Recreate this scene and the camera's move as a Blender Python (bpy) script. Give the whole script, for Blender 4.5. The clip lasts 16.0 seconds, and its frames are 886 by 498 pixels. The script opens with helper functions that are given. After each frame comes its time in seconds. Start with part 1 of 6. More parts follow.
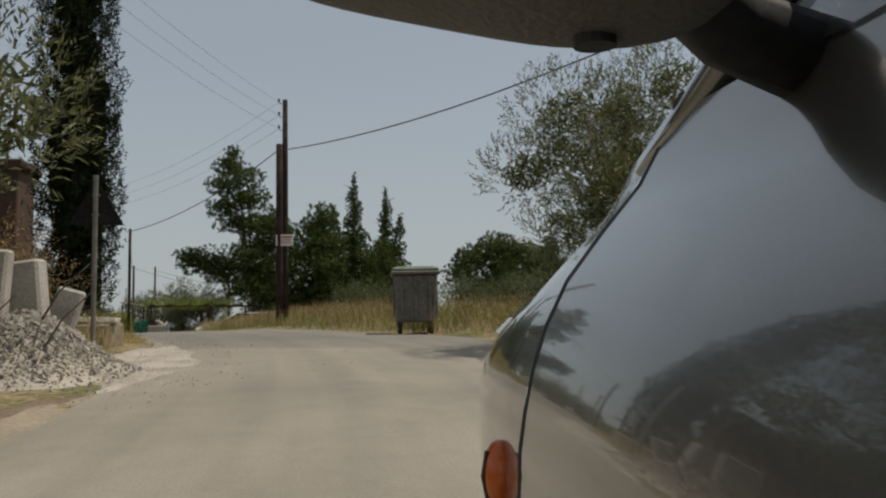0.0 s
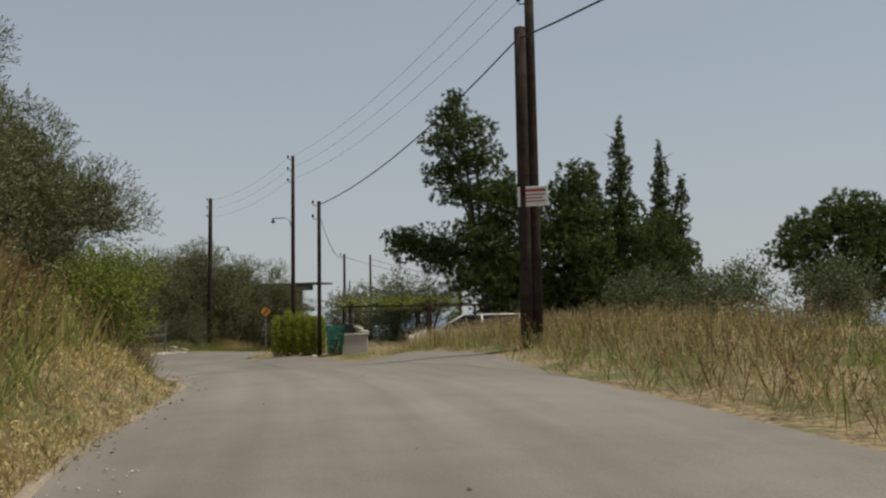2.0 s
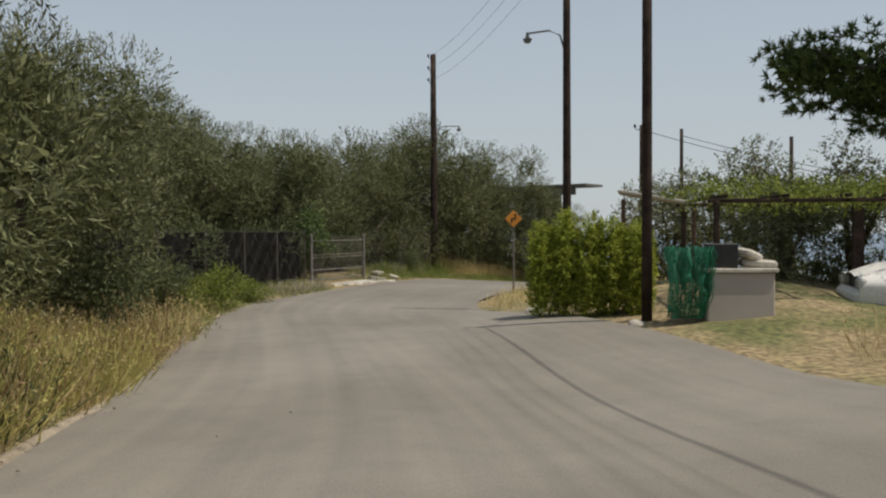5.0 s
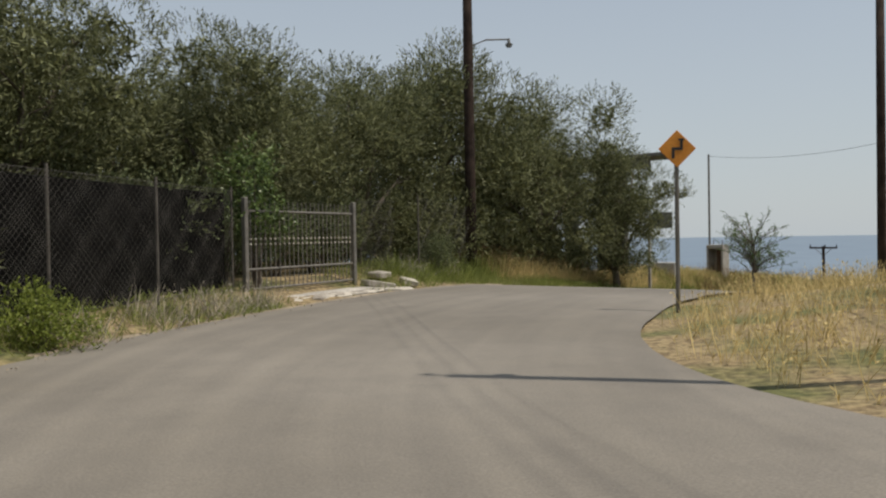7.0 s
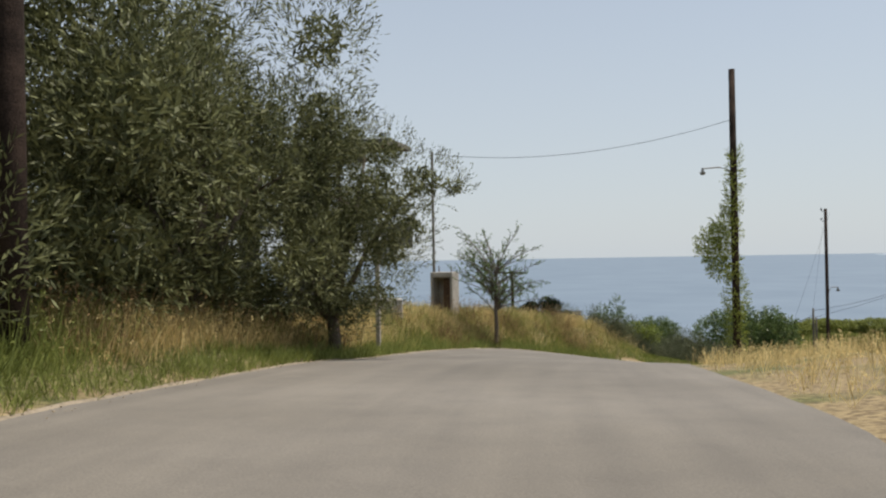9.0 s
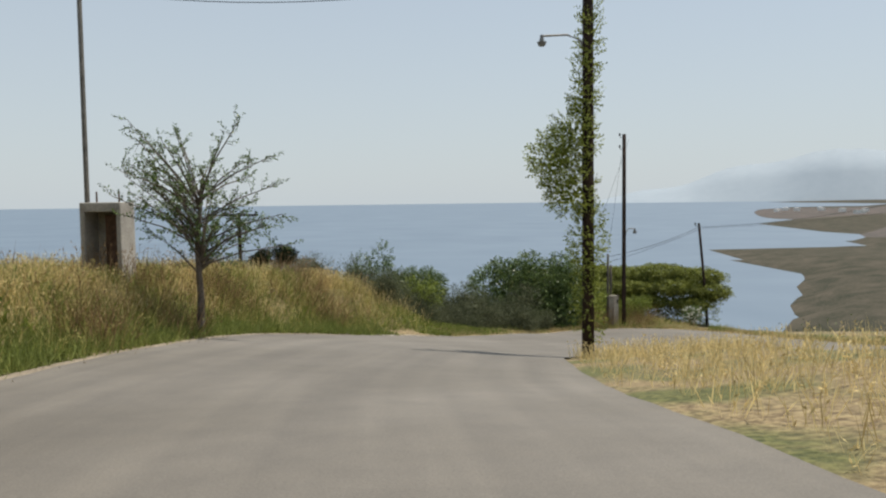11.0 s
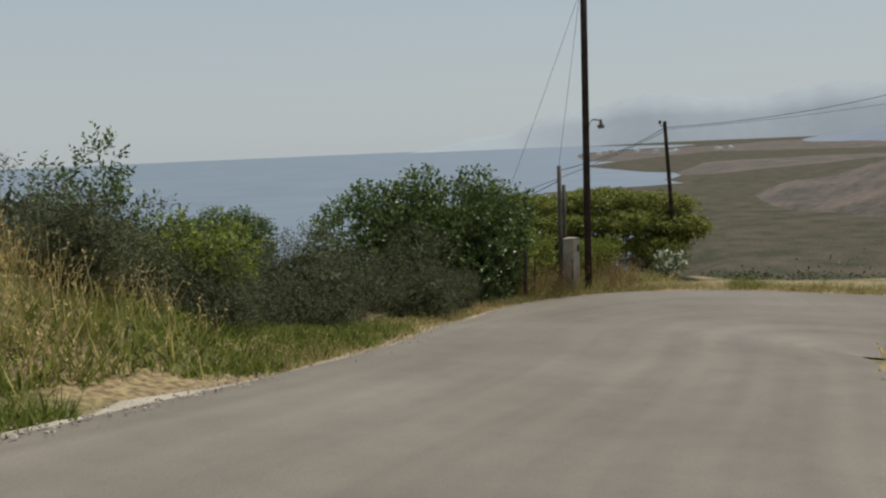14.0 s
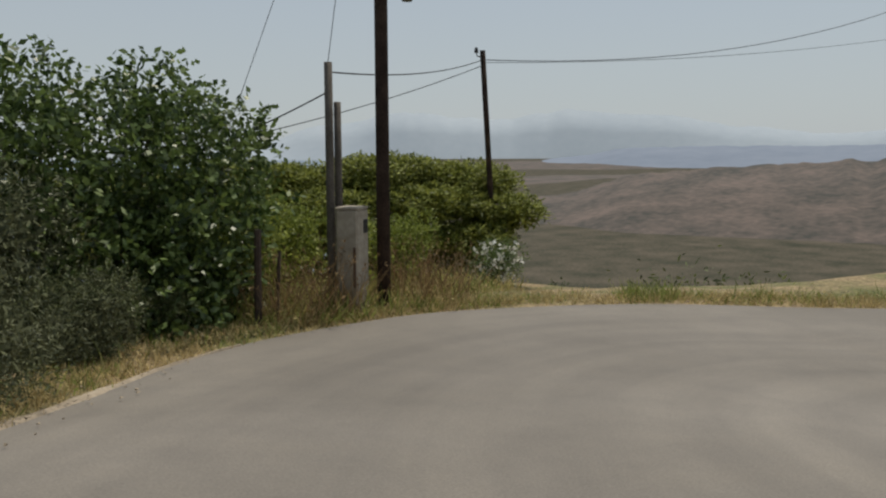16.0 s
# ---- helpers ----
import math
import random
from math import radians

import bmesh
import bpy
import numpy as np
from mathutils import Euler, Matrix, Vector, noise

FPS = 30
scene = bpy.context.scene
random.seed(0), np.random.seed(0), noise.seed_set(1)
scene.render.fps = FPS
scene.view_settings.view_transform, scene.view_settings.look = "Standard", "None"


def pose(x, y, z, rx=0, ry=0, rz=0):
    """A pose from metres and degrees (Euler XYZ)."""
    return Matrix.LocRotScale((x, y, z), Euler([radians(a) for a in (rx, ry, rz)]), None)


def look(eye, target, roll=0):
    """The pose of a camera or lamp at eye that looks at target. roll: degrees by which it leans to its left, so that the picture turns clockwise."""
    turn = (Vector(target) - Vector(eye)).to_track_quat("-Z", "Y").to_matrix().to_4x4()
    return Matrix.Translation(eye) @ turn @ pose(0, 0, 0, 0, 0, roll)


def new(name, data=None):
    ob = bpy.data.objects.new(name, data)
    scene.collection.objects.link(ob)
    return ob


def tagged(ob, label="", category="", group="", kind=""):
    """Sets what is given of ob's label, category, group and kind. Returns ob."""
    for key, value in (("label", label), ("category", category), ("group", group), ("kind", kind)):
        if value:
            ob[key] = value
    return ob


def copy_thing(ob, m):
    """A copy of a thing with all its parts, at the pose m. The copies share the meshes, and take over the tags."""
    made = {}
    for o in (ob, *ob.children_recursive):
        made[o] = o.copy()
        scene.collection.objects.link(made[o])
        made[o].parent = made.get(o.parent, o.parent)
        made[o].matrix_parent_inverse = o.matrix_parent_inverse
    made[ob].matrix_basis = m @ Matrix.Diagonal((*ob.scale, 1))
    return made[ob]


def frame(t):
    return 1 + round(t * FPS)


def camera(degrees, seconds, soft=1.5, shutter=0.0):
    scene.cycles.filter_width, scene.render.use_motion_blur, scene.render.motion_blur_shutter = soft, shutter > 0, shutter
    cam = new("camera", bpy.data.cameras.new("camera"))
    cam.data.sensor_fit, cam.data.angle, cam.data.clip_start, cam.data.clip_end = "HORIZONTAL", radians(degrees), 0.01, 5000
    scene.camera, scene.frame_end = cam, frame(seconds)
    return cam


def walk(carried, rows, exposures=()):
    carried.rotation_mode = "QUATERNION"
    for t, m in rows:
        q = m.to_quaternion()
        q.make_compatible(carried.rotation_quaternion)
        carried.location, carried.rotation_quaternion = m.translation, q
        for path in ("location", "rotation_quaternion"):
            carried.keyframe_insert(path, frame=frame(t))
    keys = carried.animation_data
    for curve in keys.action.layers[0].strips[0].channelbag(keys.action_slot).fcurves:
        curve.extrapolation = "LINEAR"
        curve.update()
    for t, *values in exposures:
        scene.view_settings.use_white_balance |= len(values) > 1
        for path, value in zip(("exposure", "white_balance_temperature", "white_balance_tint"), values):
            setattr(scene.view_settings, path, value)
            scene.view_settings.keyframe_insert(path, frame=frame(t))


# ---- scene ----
cam = camera(58.0, 16.0, 2.2)
PATH = [
    (0.0, -0.001, -0.001, 1.001, 94.93, 1.00, 0.00),
    (0.5, -0.275, 2.734, 1.122, 94.43, 0.80, 2.89),
    (1.0, -0.675, 5.469, 1.219, 94.78, 0.24, 6.69),
    (1.5, -1.450, 8.248, 1.394, 94.38, 0.87, 12.07),
    (2.0, -2.391, 10.774, 1.514, 94.43, 0.96, 16.68),
    (2.5, -3.278, 12.905, 1.565, 92.55, 0.61, 19.35),
    (3.0, -4.301, 15.069, 1.637, 92.53, 0.50, 21.35),
    (3.5, -5.442, 17.285, 1.673, 92.24, 0.36, 23.19),
    (4.0, -6.573, 19.347, 1.642, 92.15, 0.49, 25.17),
    (4.2, -7.062, 20.129, 1.613, 91.75, 0.35, 25.94),
    (5.0, -9.439, 23.358, 1.351, 88.62, 0.31, 34.12),
    (5.5, -11.152, 25.432, 1.138, 88.33, 0.26, 35.44),
    (6.0, -12.863, 27.550, 0.927, 88.89, 0.19, 34.50),
    (6.3, -13.853, 28.795, 0.825, 89.55, 0.12, 34.18),
    (6.5, -14.491, 29.603, 0.779, 89.85, 0.37, 34.44),
    (7.0, -16.021, 31.628, 0.686, 89.13, 1.01, 34.53),
    (7.5, -17.522, 33.687, 0.638, 88.82, 1.56, 32.47),
    (8.0, -18.830, 35.770, 0.647, 89.62, 0.34, 27.10),
    (8.5, -19.982, 37.980, 0.621, 91.14, -0.23, 18.86),
    (9.0, -20.760, 40.621, 0.678, 90.46, 1.01, 10.54),
    (9.5, -21.281, 43.434, 0.639, 89.87, 0.04, 3.11),
    (10.0, -21.469, 45.739, 0.529, 88.75, -0.14, -1.46),
    (10.2, -21.653, 46.564, 0.483, 88.38, 0.06, -3.19),
    (11.0, -21.463, 49.988, 0.169, 86.41, 0.69, -8.41),
    (11.5, -21.268, 52.219, -0.080, 85.99, 1.04, -9.17),
    (12.0, -21.072, 54.506, -0.351, 86.09, 1.49, -9.02),
    (12.3, -20.944, 55.907, -0.514, 86.49, 1.81, -9.26),
    (12.5, -20.824, 56.846, -0.625, 86.70, 1.88, -9.72),
    (13.0, -20.507, 59.080, -0.884, 85.70, 1.19, -12.08),
    (13.5, -20.012, 61.097, -1.146, 85.16, 1.16, -15.53),
    (14.0, -19.338, 63.010, -1.400, 82.66, 2.35, -20.39),
    (14.5, -18.544, 64.934, -1.853, 82.40, -0.48, -24.74),
    (15.0, -17.674, 66.676, -2.212, 81.16, -0.24, -29.68),
    (15.5, -16.655, 68.452, -2.514, 81.90, 0.12, -33.72),
    (16.0, -15.547, 70.272, -2.852, 83.24, 0.17, -37.48),
]
walk(cam, [(t, pose(*p)) for t, *p in PATH], [(0.0, -0.1, 7100, 10.5), (2.0, 0.0, 7050, 11), (3.5, 0.2, 6950, 11), (7.5, 0.26, 6950, 12), (8.5, 0.40, 6950, 12.5), (9.0, 0.48, 6900, 12.5), (10.2, 0.56, 6750, 11), (12.3, 0.12, 6950, 10), (13.5, 0.08, 6950, 10), (14.5, 0.07, 6950, 10), (16.0, 0.06, 6950, 11)])

# ---- daylight ----
SUN_DIR = Vector((0.80, 0.26, 1.95)).normalized()
world = bpy.data.worlds.new("world")
scene.world = world
world.use_nodes = True
wn = world.node_tree.nodes
sky = wn.new("ShaderNodeTexSky")
sky.sky_type, sky.sun_disc = "NISHITA", False
sky.sun_elevation = math.asin(SUN_DIR.z)
sky.sun_rotation = math.atan2(SUN_DIR.x, SUN_DIR.y)
sky.altitude, sky.air_density, sky.dust_density, sky.ozone_density = 60, 1.0, 0.6, 1.5
wn["Background"].inputs[1].default_value = 0.10
haze = wn.new("ShaderNodeMix")
haze.data_type = "RGBA"
coord, axes, height = wn.new("ShaderNodeTexCoord"), wn.new("ShaderNodeSeparateXYZ"), wn.new("ShaderNodeMapRange")
for a, b in ((1, 0.0), (2, 0.30), (3, 0.93), (4, 0.64)):  # thicker haze towards the horizon
    height.inputs[a].default_value = b
world.node_tree.links.new(coord.outputs["Generated"], axes.inputs[0])
world.node_tree.links.new(axes.outputs["Z"], height.inputs[0])
world.node_tree.links.new(height.outputs[0], haze.inputs["Factor"])
haze.inputs["B"].default_value = (3.94, 4.52, 5.00, 1)
world.node_tree.links.new(sky.outputs[0], haze.inputs["A"])
world.node_tree.links.new(haze.outputs["Result"], wn["Background"].inputs[0])
sun = new("sun", bpy.data.lights.new("sun", "SUN"))
sun.data.energy, sun.data.angle, sun.data.color = 3.0, radians(0.6), (1.0, 0.95, 0.87)
sun.matrix_world = look(SUN_DIR * 50, (0, 0, 0))

# ---- materials ----


def nodes_of(name):
    m = bpy.data.materials.new(name)
    m.use_nodes = True
    return m, m.node_tree.nodes, m.node_tree.links, m.node_tree.nodes["Principled BSDF"]


def ramp_between(n, l, fac, stops):
    r = n.new("ShaderNodeValToRGB")
    while len(r.color_ramp.elements) < len(stops):
        r.color_ramp.elements.new(0.5)
    for e, (p, c) in zip(r.color_ramp.elements, stops):
        e.position, e.color = p, (*c, 1)
    l.new(fac, r.inputs[0])
    return r.outputs[0]


def surface(name, dark, light, big=1.5, fine=30.0, rough=0.8, bump=0.3, metal=0.0, vary=0.0, coat=0.0, spec=0.5):
    """A worn surface: two scales of noise between two colours, fine relief; vary: colour shift from piece to piece."""
    m, n, l, b = nodes_of(name)
    tc = n.new("ShaderNodeTexCoord")
    n1, n2 = n.new("ShaderNodeTexNoise"), n.new("ShaderNodeTexNoise")
    n1.inputs["Scale"].default_value, n1.inputs["Detail"].default_value = big, 6
    n2.inputs["Scale"].default_value, n2.inputs["Detail"].default_value = fine, 4
    l.new(tc.outputs["Object"], n1.inputs["Vector"])
    l.new(tc.outputs["Object"], n2.inputs["Vector"])
    mix = n.new("ShaderNodeMath")
    mix.operation = "MULTIPLY_ADD"
    mix.inputs[1].default_value = 0.45
    l.new(n2.outputs[0], mix.inputs[0])
    sc = n.new("ShaderNodeMath")
    sc.operation = "MULTIPLY"
    sc.inputs[1].default_value = 0.55
    l.new(n1.outputs[0], sc.inputs[0])
    l.new(sc.outputs[0], mix.inputs[2])
    fac = mix.outputs[0]
    if vary:
        info = n.new("ShaderNodeObjectInfo")
        add = n.new("ShaderNodeMath")
        add.operation = "MULTIPLY_ADD"
        add.inputs[1].default_value = vary
        l.new(info.outputs["Random"], add.inputs[0])
        off = n.new("ShaderNodeMath")
        off.operation = "ADD"
        off.inputs[1].default_value = -vary / 2
        l.new(fac, off.inputs[0])
        l.new(off.outputs[0], add.inputs[2])
        fac = add.outputs[0]
    l.new(ramp_between(n, l, fac, [(0.36, dark), (0.64, light)]), b.inputs["Base Color"])
    b.inputs["Roughness"].default_value, b.inputs["Metallic"].default_value = rough, metal
    b.inputs["Coat Weight"].default_value = coat
    b.inputs["Specular IOR Level"].default_value = spec
    if bump:
        bp = n.new("ShaderNodeBump")
        bp.inputs["Strength"].default_value, bp.inputs["Distance"].default_value = bump, 0.01
        l.new(n2.outputs[0], bp.inputs["Height"])
        l.new(bp.outputs[0], b.inputs["Normal"])
    return m


def leafy(name, dark, light, glow=0.35, rough=0.55, spec=0.22):
    """Leaves: each one its own shade, light passing through."""
    m, n, l, b = nodes_of(name)
    geo = n.new("ShaderNodeNewGeometry")
    col = ramp_between(n, l, geo.outputs["Random Per Island"], [(0.0, dark), (0.7, light), (1.0, tuple(min(1, c * 1.25) for c in light))])
    l.new(col, b.inputs["Base Color"])
    b.inputs["Roughness"].default_value = rough
    b.inputs["Specular IOR Level"].default_value = spec
    tr = n.new("ShaderNodeBsdfTranslucent")
    l.new(col, tr.inputs[0])
    mx = n.new("ShaderNodeMixShader")
    mx.inputs[0].default_value = glow
    l.new(b.outputs[0], mx.inputs[1])
    l.new(tr.outputs[0], mx.inputs[2])
    l.new(mx.outputs[0], n["Material Output"].inputs[0])
    return m


def ground_material():
    """Dry earth with straw litter and greener patches."""
    m, n, l, b = nodes_of("dry_ground")
    tc = n.new("ShaderNodeTexCoord")
    a, f, g = (n.new("ShaderNodeTexNoise") for _ in range(3))
    for t, s in ((a, 0.25), (f, 14.0), (g, 0.9)):
        t.inputs["Scale"].default_value, t.inputs["Detail"].default_value = s, 8
        l.new(tc.outputs["Object"], t.inputs["Vector"])
    straw = ramp_between(n, l, f.outputs[0], [(0.35, (0.14, 0.10, 0.055)), (0.65, (0.36, 0.28, 0.15))])
    green = ramp_between(n, l, f.outputs[0], [(0.35, (0.06, 0.07, 0.025)), (0.65, (0.17, 0.17, 0.06))])
    mx = n.new("ShaderNodeMix")
    mx.data_type = "RGBA"
    l.new(ramp_between(n, l, g.outputs[0], [(0.45, (0, 0, 0)), (0.62, (1, 1, 1))]), mx.inputs["Factor"])
    l.new(straw, mx.inputs["A"])
    l.new(green, mx.inputs["B"])
    l.new(mx.outputs["Result"], b.inputs["Base Color"])
    b.inputs["Roughness"].default_value = 1.0
    bp = n.new("ShaderNodeBump")
    bp.inputs["Strength"].default_value, bp.inputs["Distance"].default_value = 0.7, 0.05
    l.new(f.outputs[0], bp.inputs["Height"])
    l.new(bp.outputs[0], b.inputs["Normal"])
    return m


JOIN = 71.00  # metres along the lane where the surfacing changes


def asphalt_material():
    """Sun-bleached dusty asphalt: stone grain, worn tracks, pale dust and a few dark patches."""
    m, n, l, b = nodes_of("bleached_asphalt")
    tc = n.new("ShaderNodeTexCoord")
    big, mid, grain = (n.new("ShaderNodeTexNoise") for _ in range(3))
    for t, s, d in ((big, 0.35, 5), (mid, 3.0, 6), (grain, 90.0, 3)):
        t.inputs["Scale"].default_value, t.inputs["Detail"].default_value = s, d
        l.new(tc.outputs["Object"], t.inputs["Vector"])
    base = ramp_between(n, l, big.outputs[0], [(0.35, (0.209, 0.189, 0.158)), (0.65, (0.274, 0.249, 0.212))])
    patch = ramp_between(n, l, mid.outputs[0], [(0.32, (0.93, 0.93, 0.935)), (0.5, (1, 1, 1)), (0.72, (1.05, 1.045, 1.035))])
    # streaks and wheel tracks along the lane, an older paler surface before the join
    uv = n.new("ShaderNodeUVMap")
    uv.uv_map = "lane"
    st = n.new("ShaderNodeMapping")
    st.inputs["Scale"].default_value = (2.6, 0.10, 1)
    l.new(uv.outputs[0], st.inputs["Vector"])
    sn = n.new("ShaderNodeTexNoise")
    sn.inputs["Scale"].default_value, sn.inputs["Detail"].default_value = 1.0, 5
    l.new(st.outputs[0], sn.inputs["Vector"])
    streak = ramp_between(n, l, sn.outputs[0], [(0.32, (0.87, 0.87, 0.87)), (0.68, (1.09, 1.085, 1.07))])
    sep = n.new("ShaderNodeSeparateXYZ")
    l.new(uv.outputs[0], sep.inputs[0])
    wob = n.new("ShaderNodeMath")
    wob.operation = "MULTIPLY_ADD"
    wob.inputs[1].default_value = 0.9
    l.new(mid.outputs[0], wob.inputs[0])
    l.new(sep.outputs["Y"], wob.inputs[2])
    rel = n.new("ShaderNodeMapRange")
    rel.inputs["From Min"].default_value, rel.inputs["From Max"].default_value = JOIN - 0.12, JOIN + 0.12
    l.new(wob.outputs[0], rel.inputs["Value"])
    join = ramp_between(n, l, rel.outputs[0], [(0.0, (1.10, 1.09, 1.05)), (0.45, (1.08, 1.07, 1.04)), (0.52, (0.70, 0.69, 0.68)), (0.64, (0.86, 0.86, 0.87)), (1.0, (0.87, 0.87, 0.87))])
    # colour drops gradually to about 0.84 between 92 and 120 m along the lane
    far_span = n.new("ShaderNodeMapRange")
    for k, val in (("From Min", 92), ("From Max", 120)):
        far_span.inputs[k].default_value = val
    l.new(wob.outputs[0], far_span.inputs["Value"])
    far_darker = ramp_between(n, l, far_span.outputs[0], [(0.0, (1, 1, 1)), (1.0, (0.84, 0.845, 0.86))])
    stone = ramp_between(n, l, grain.outputs[0], [(0.3, (0.84, 0.84, 0.84)), (0.7, (1.13, 1.13, 1.13))])
    out = base
    for extra in (patch, stone, streak, join, far_darker):
        mx = n.new("ShaderNodeMix")
        mx.data_type, mx.blend_type = "RGBA", "MULTIPLY"
        mx.inputs["Factor"].default_value = 1
        l.new(out, mx.inputs["A"])
        l.new(extra, mx.inputs["B"])
        out = mx.outputs["Result"]
    l.new(out, b.inputs["Base Color"])
    b.inputs["Roughness"].default_value = 0.85
    bp = n.new("ShaderNodeBump")
    bp.inputs["Strength"].default_value, bp.inputs["Distance"].default_value = 0.35, 0.006
    l.new(grain.outputs[0], bp.inputs["Height"])
    l.new(bp.outputs[0], b.inputs["Normal"])
    return m


def sea_material():
    m, n, l, b = nodes_of("sea_water")
    tc = n.new("ShaderNodeTexCoord")
    t = n.new("ShaderNodeTexNoise")
    t.inputs["Scale"].default_value, t.inputs["Detail"].default_value = 0.02, 8
    l.new(tc.outputs["Object"], t.inputs["Vector"])
    l.new(ramp_between(n, l, t.outputs[0], [(0.3, (0.128, 0.180, 0.238)), (0.7, (0.160, 0.215, 0.275))]), b.inputs["Base Color"])
    b.inputs["Roughness"].default_value = 0.55
    bp = n.new("ShaderNodeBump")
    bp.inputs["Strength"].default_value, bp.inputs["Distance"].default_value = 0.4, 1.0
    l.new(t.outputs[0], bp.inputs["Height"])
    l.new(bp.outputs[0], b.inputs["Normal"])
    return m


ASPHALT, GROUND, SEA = asphalt_material(), ground_material(), sea_material()
GRAVEL = surface("pale_gravel", (0.27, 0.235, 0.19), (0.50, 0.455, 0.385), 2.0, 45, 0.95, 0.8)
DIRT = surface("dusty_earth", (0.19, 0.155, 0.11), (0.36, 0.30, 0.22), 1.2, 25, 0.95, 0.7)
STRAW = leafy("dry_grass", (0.35, 0.26, 0.105), (0.80, 0.65, 0.33), 0.45, 0.8)
SOIL = surface("brown_soil", (0.12, 0.09, 0.06), (0.27, 0.21, 0.15), 2.5, 30, 1.0, 0.8, spec=0.1)
GRASS = leafy("green_grass", (0.10, 0.125, 0.03), (0.27, 0.31, 0.09), 0.4, 0.6)
WEED = leafy("brown_weeds", (0.12, 0.08, 0.04), (0.30, 0.20, 0.10), 0.2, 0.8)
OLIVE = leafy("olive_leaves", (0.045, 0.052, 0.022), (0.182, 0.194, 0.088), 0.23, 0.55, 0.25)
PINE = leafy("pine_needles", (0.024, 0.042, 0.012), (0.115, 0.150, 0.042), 0.24, 0.6)
CYPRESS = leafy("cypress_scales", (0.010, 0.015, 0.008), (0.026, 0.035, 0.016), 0.08, 0.9, 0.05)
FIG = leafy("broad_green_leaves", (0.022, 0.046, 0.012), (0.140, 0.200, 0.058), 0.28, 0.40, 0.45)
LIME = leafy("bright_green_leaves", (0.070, 0.100, 0.018), (0.240, 0.285, 0.060), 0.36, 0.5)
SHRUB = leafy("grey_green_shrub", (0.040, 0.050, 0.024), (0.140, 0.165, 0.074), 0.24, 0.6)
HEDGE = leafy("golden_hedge_leaves", (0.10, 0.14, 0.02), (0.36, 0.40, 0.06), 0.35, 0.6)
ACACIA = leafy("feathery_leaves", (0.058, 0.080, 0.016), (0.255, 0.280, 0.068), 0.30, 0.6)
PETAL = leafy("white_petals", (0.70, 0.68, 0.62), (0.85, 0.84, 0.80), 0.3, 0.6)
BARK = surface("grey_bark", (0.06, 0.045, 0.035), (0.20, 0.165, 0.13), 6, 40, 0.95, 1.0)
POLEWOOD = surface("tarred_pole_wood", (0.018, 0.013, 0.011), (0.070, 0.048, 0.038), 5, 60, 0.95, 0.8, spec=0.15)
CONCRETE = surface("weathered_concrete", (0.26, 0.24, 0.21), (0.50, 0.47, 0.42), 2.5, 35, 0.9, 0.5, vary=0.1)
# canopy concrete, darkened in its colour to stand for shade on the faces
SHADECONC = surface("shade_tinted_concrete", (0.085, 0.082, 0.075), (0.19, 0.18, 0.165), 1.2, 25, 0.95, 0.4, spec=0.15)
RENDERED = surface("pinkish_wall_render", (0.36, 0.31, 0.28), (0.46, 0.41, 0.37), 1.5, 120, 0.95, 0.15)
PALE = surface("pale_limestone", (0.30, 0.27, 0.23), (0.54, 0.50, 0.43), 3, 30, 0.9, 0.6, vary=0.25)
STEEL = surface("dull_galvanised_steel", (0.13, 0.12, 0.105), (0.27, 0.25, 0.22), 8, 60, 0.6, 0.2, 0.4)
RUST = surface("rusty_iron", (0.06, 0.035, 0.025), (0.20, 0.12, 0.08), 10, 70, 0.85, 0.5, 0.2)
WIRE = surface("black_cable", (0.012, 0.012, 0.012), (0.04, 0.04, 0.04), 4, 30, 0.7, 0)
MESHWIRE = surface("old_fence_wire", (0.055, 0.052, 0.047), (0.14, 0.133, 0.12), 3, 30, 0.9, 0, 0.0, spec=0.1)
WHITEPAINT = surface("white_enamel", (0.62, 0.61, 0.58), (0.80, 0.79, 0.76), 3, 30, 0.45, 0.1)
GREY = surface("grey_sheet_metal", (0.15, 0.15, 0.145), (0.25, 0.25, 0.24), 4, 40, 0.6, 0.1, 0.3)
RED = surface("faded_red_print", (0.34, 0.06, 0.05), (0.46, 0.11, 0.09), 5, 40, 0.7, 0)
ORANGE_SIGN = surface("orange_sign_film", (0.62, 0.22, 0.02), (0.78, 0.32, 0.04), 4, 30, 0.5, 0)
BLACK = surface("black_plastic", (0.012, 0.012, 0.013), (0.035, 0.034, 0.033), 6, 60, 0.55, 0.1)
SIGNBACK = surface("dull_dark_sign_back", (0.030, 0.030, 0.028), (0.065, 0.064, 0.06), 5, 40, 0.9, 0.1, spec=0.1)
CLOTH = surface("black_shade_cloth", (0.006, 0.006, 0.006), (0.022, 0.021, 0.019), 2, 40, 1.0, 0.4, spec=0.05)
RUBBER = surface("black_rubber", (0.015, 0.014, 0.013), (0.05, 0.047, 0.043), 8, 60, 0.9, 0.3)
BIN = surface("stained_bin_plastic", (0.085, 0.080, 0.072), (0.215, 0.195, 0.17), 3, 22, 0.75, 0.3)
BINLID = surface("faded_green_lid", (0.10, 0.16, 0.11), (0.24, 0.30, 0.23), 4, 30, 0.7, 0.2)
NETTING = surface("green_netting", (0.02, 0.16, 0.09), (0.06, 0.32, 0.19), 8, 70, 0.9, 0.5)
TERRACOTTA = surface("terracotta_tiles", (0.30, 0.10, 0.06), (0.52, 0.22, 0.14), 3, 30, 0.85, 0.5)
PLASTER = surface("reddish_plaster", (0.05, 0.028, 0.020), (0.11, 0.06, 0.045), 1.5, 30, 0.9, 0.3)
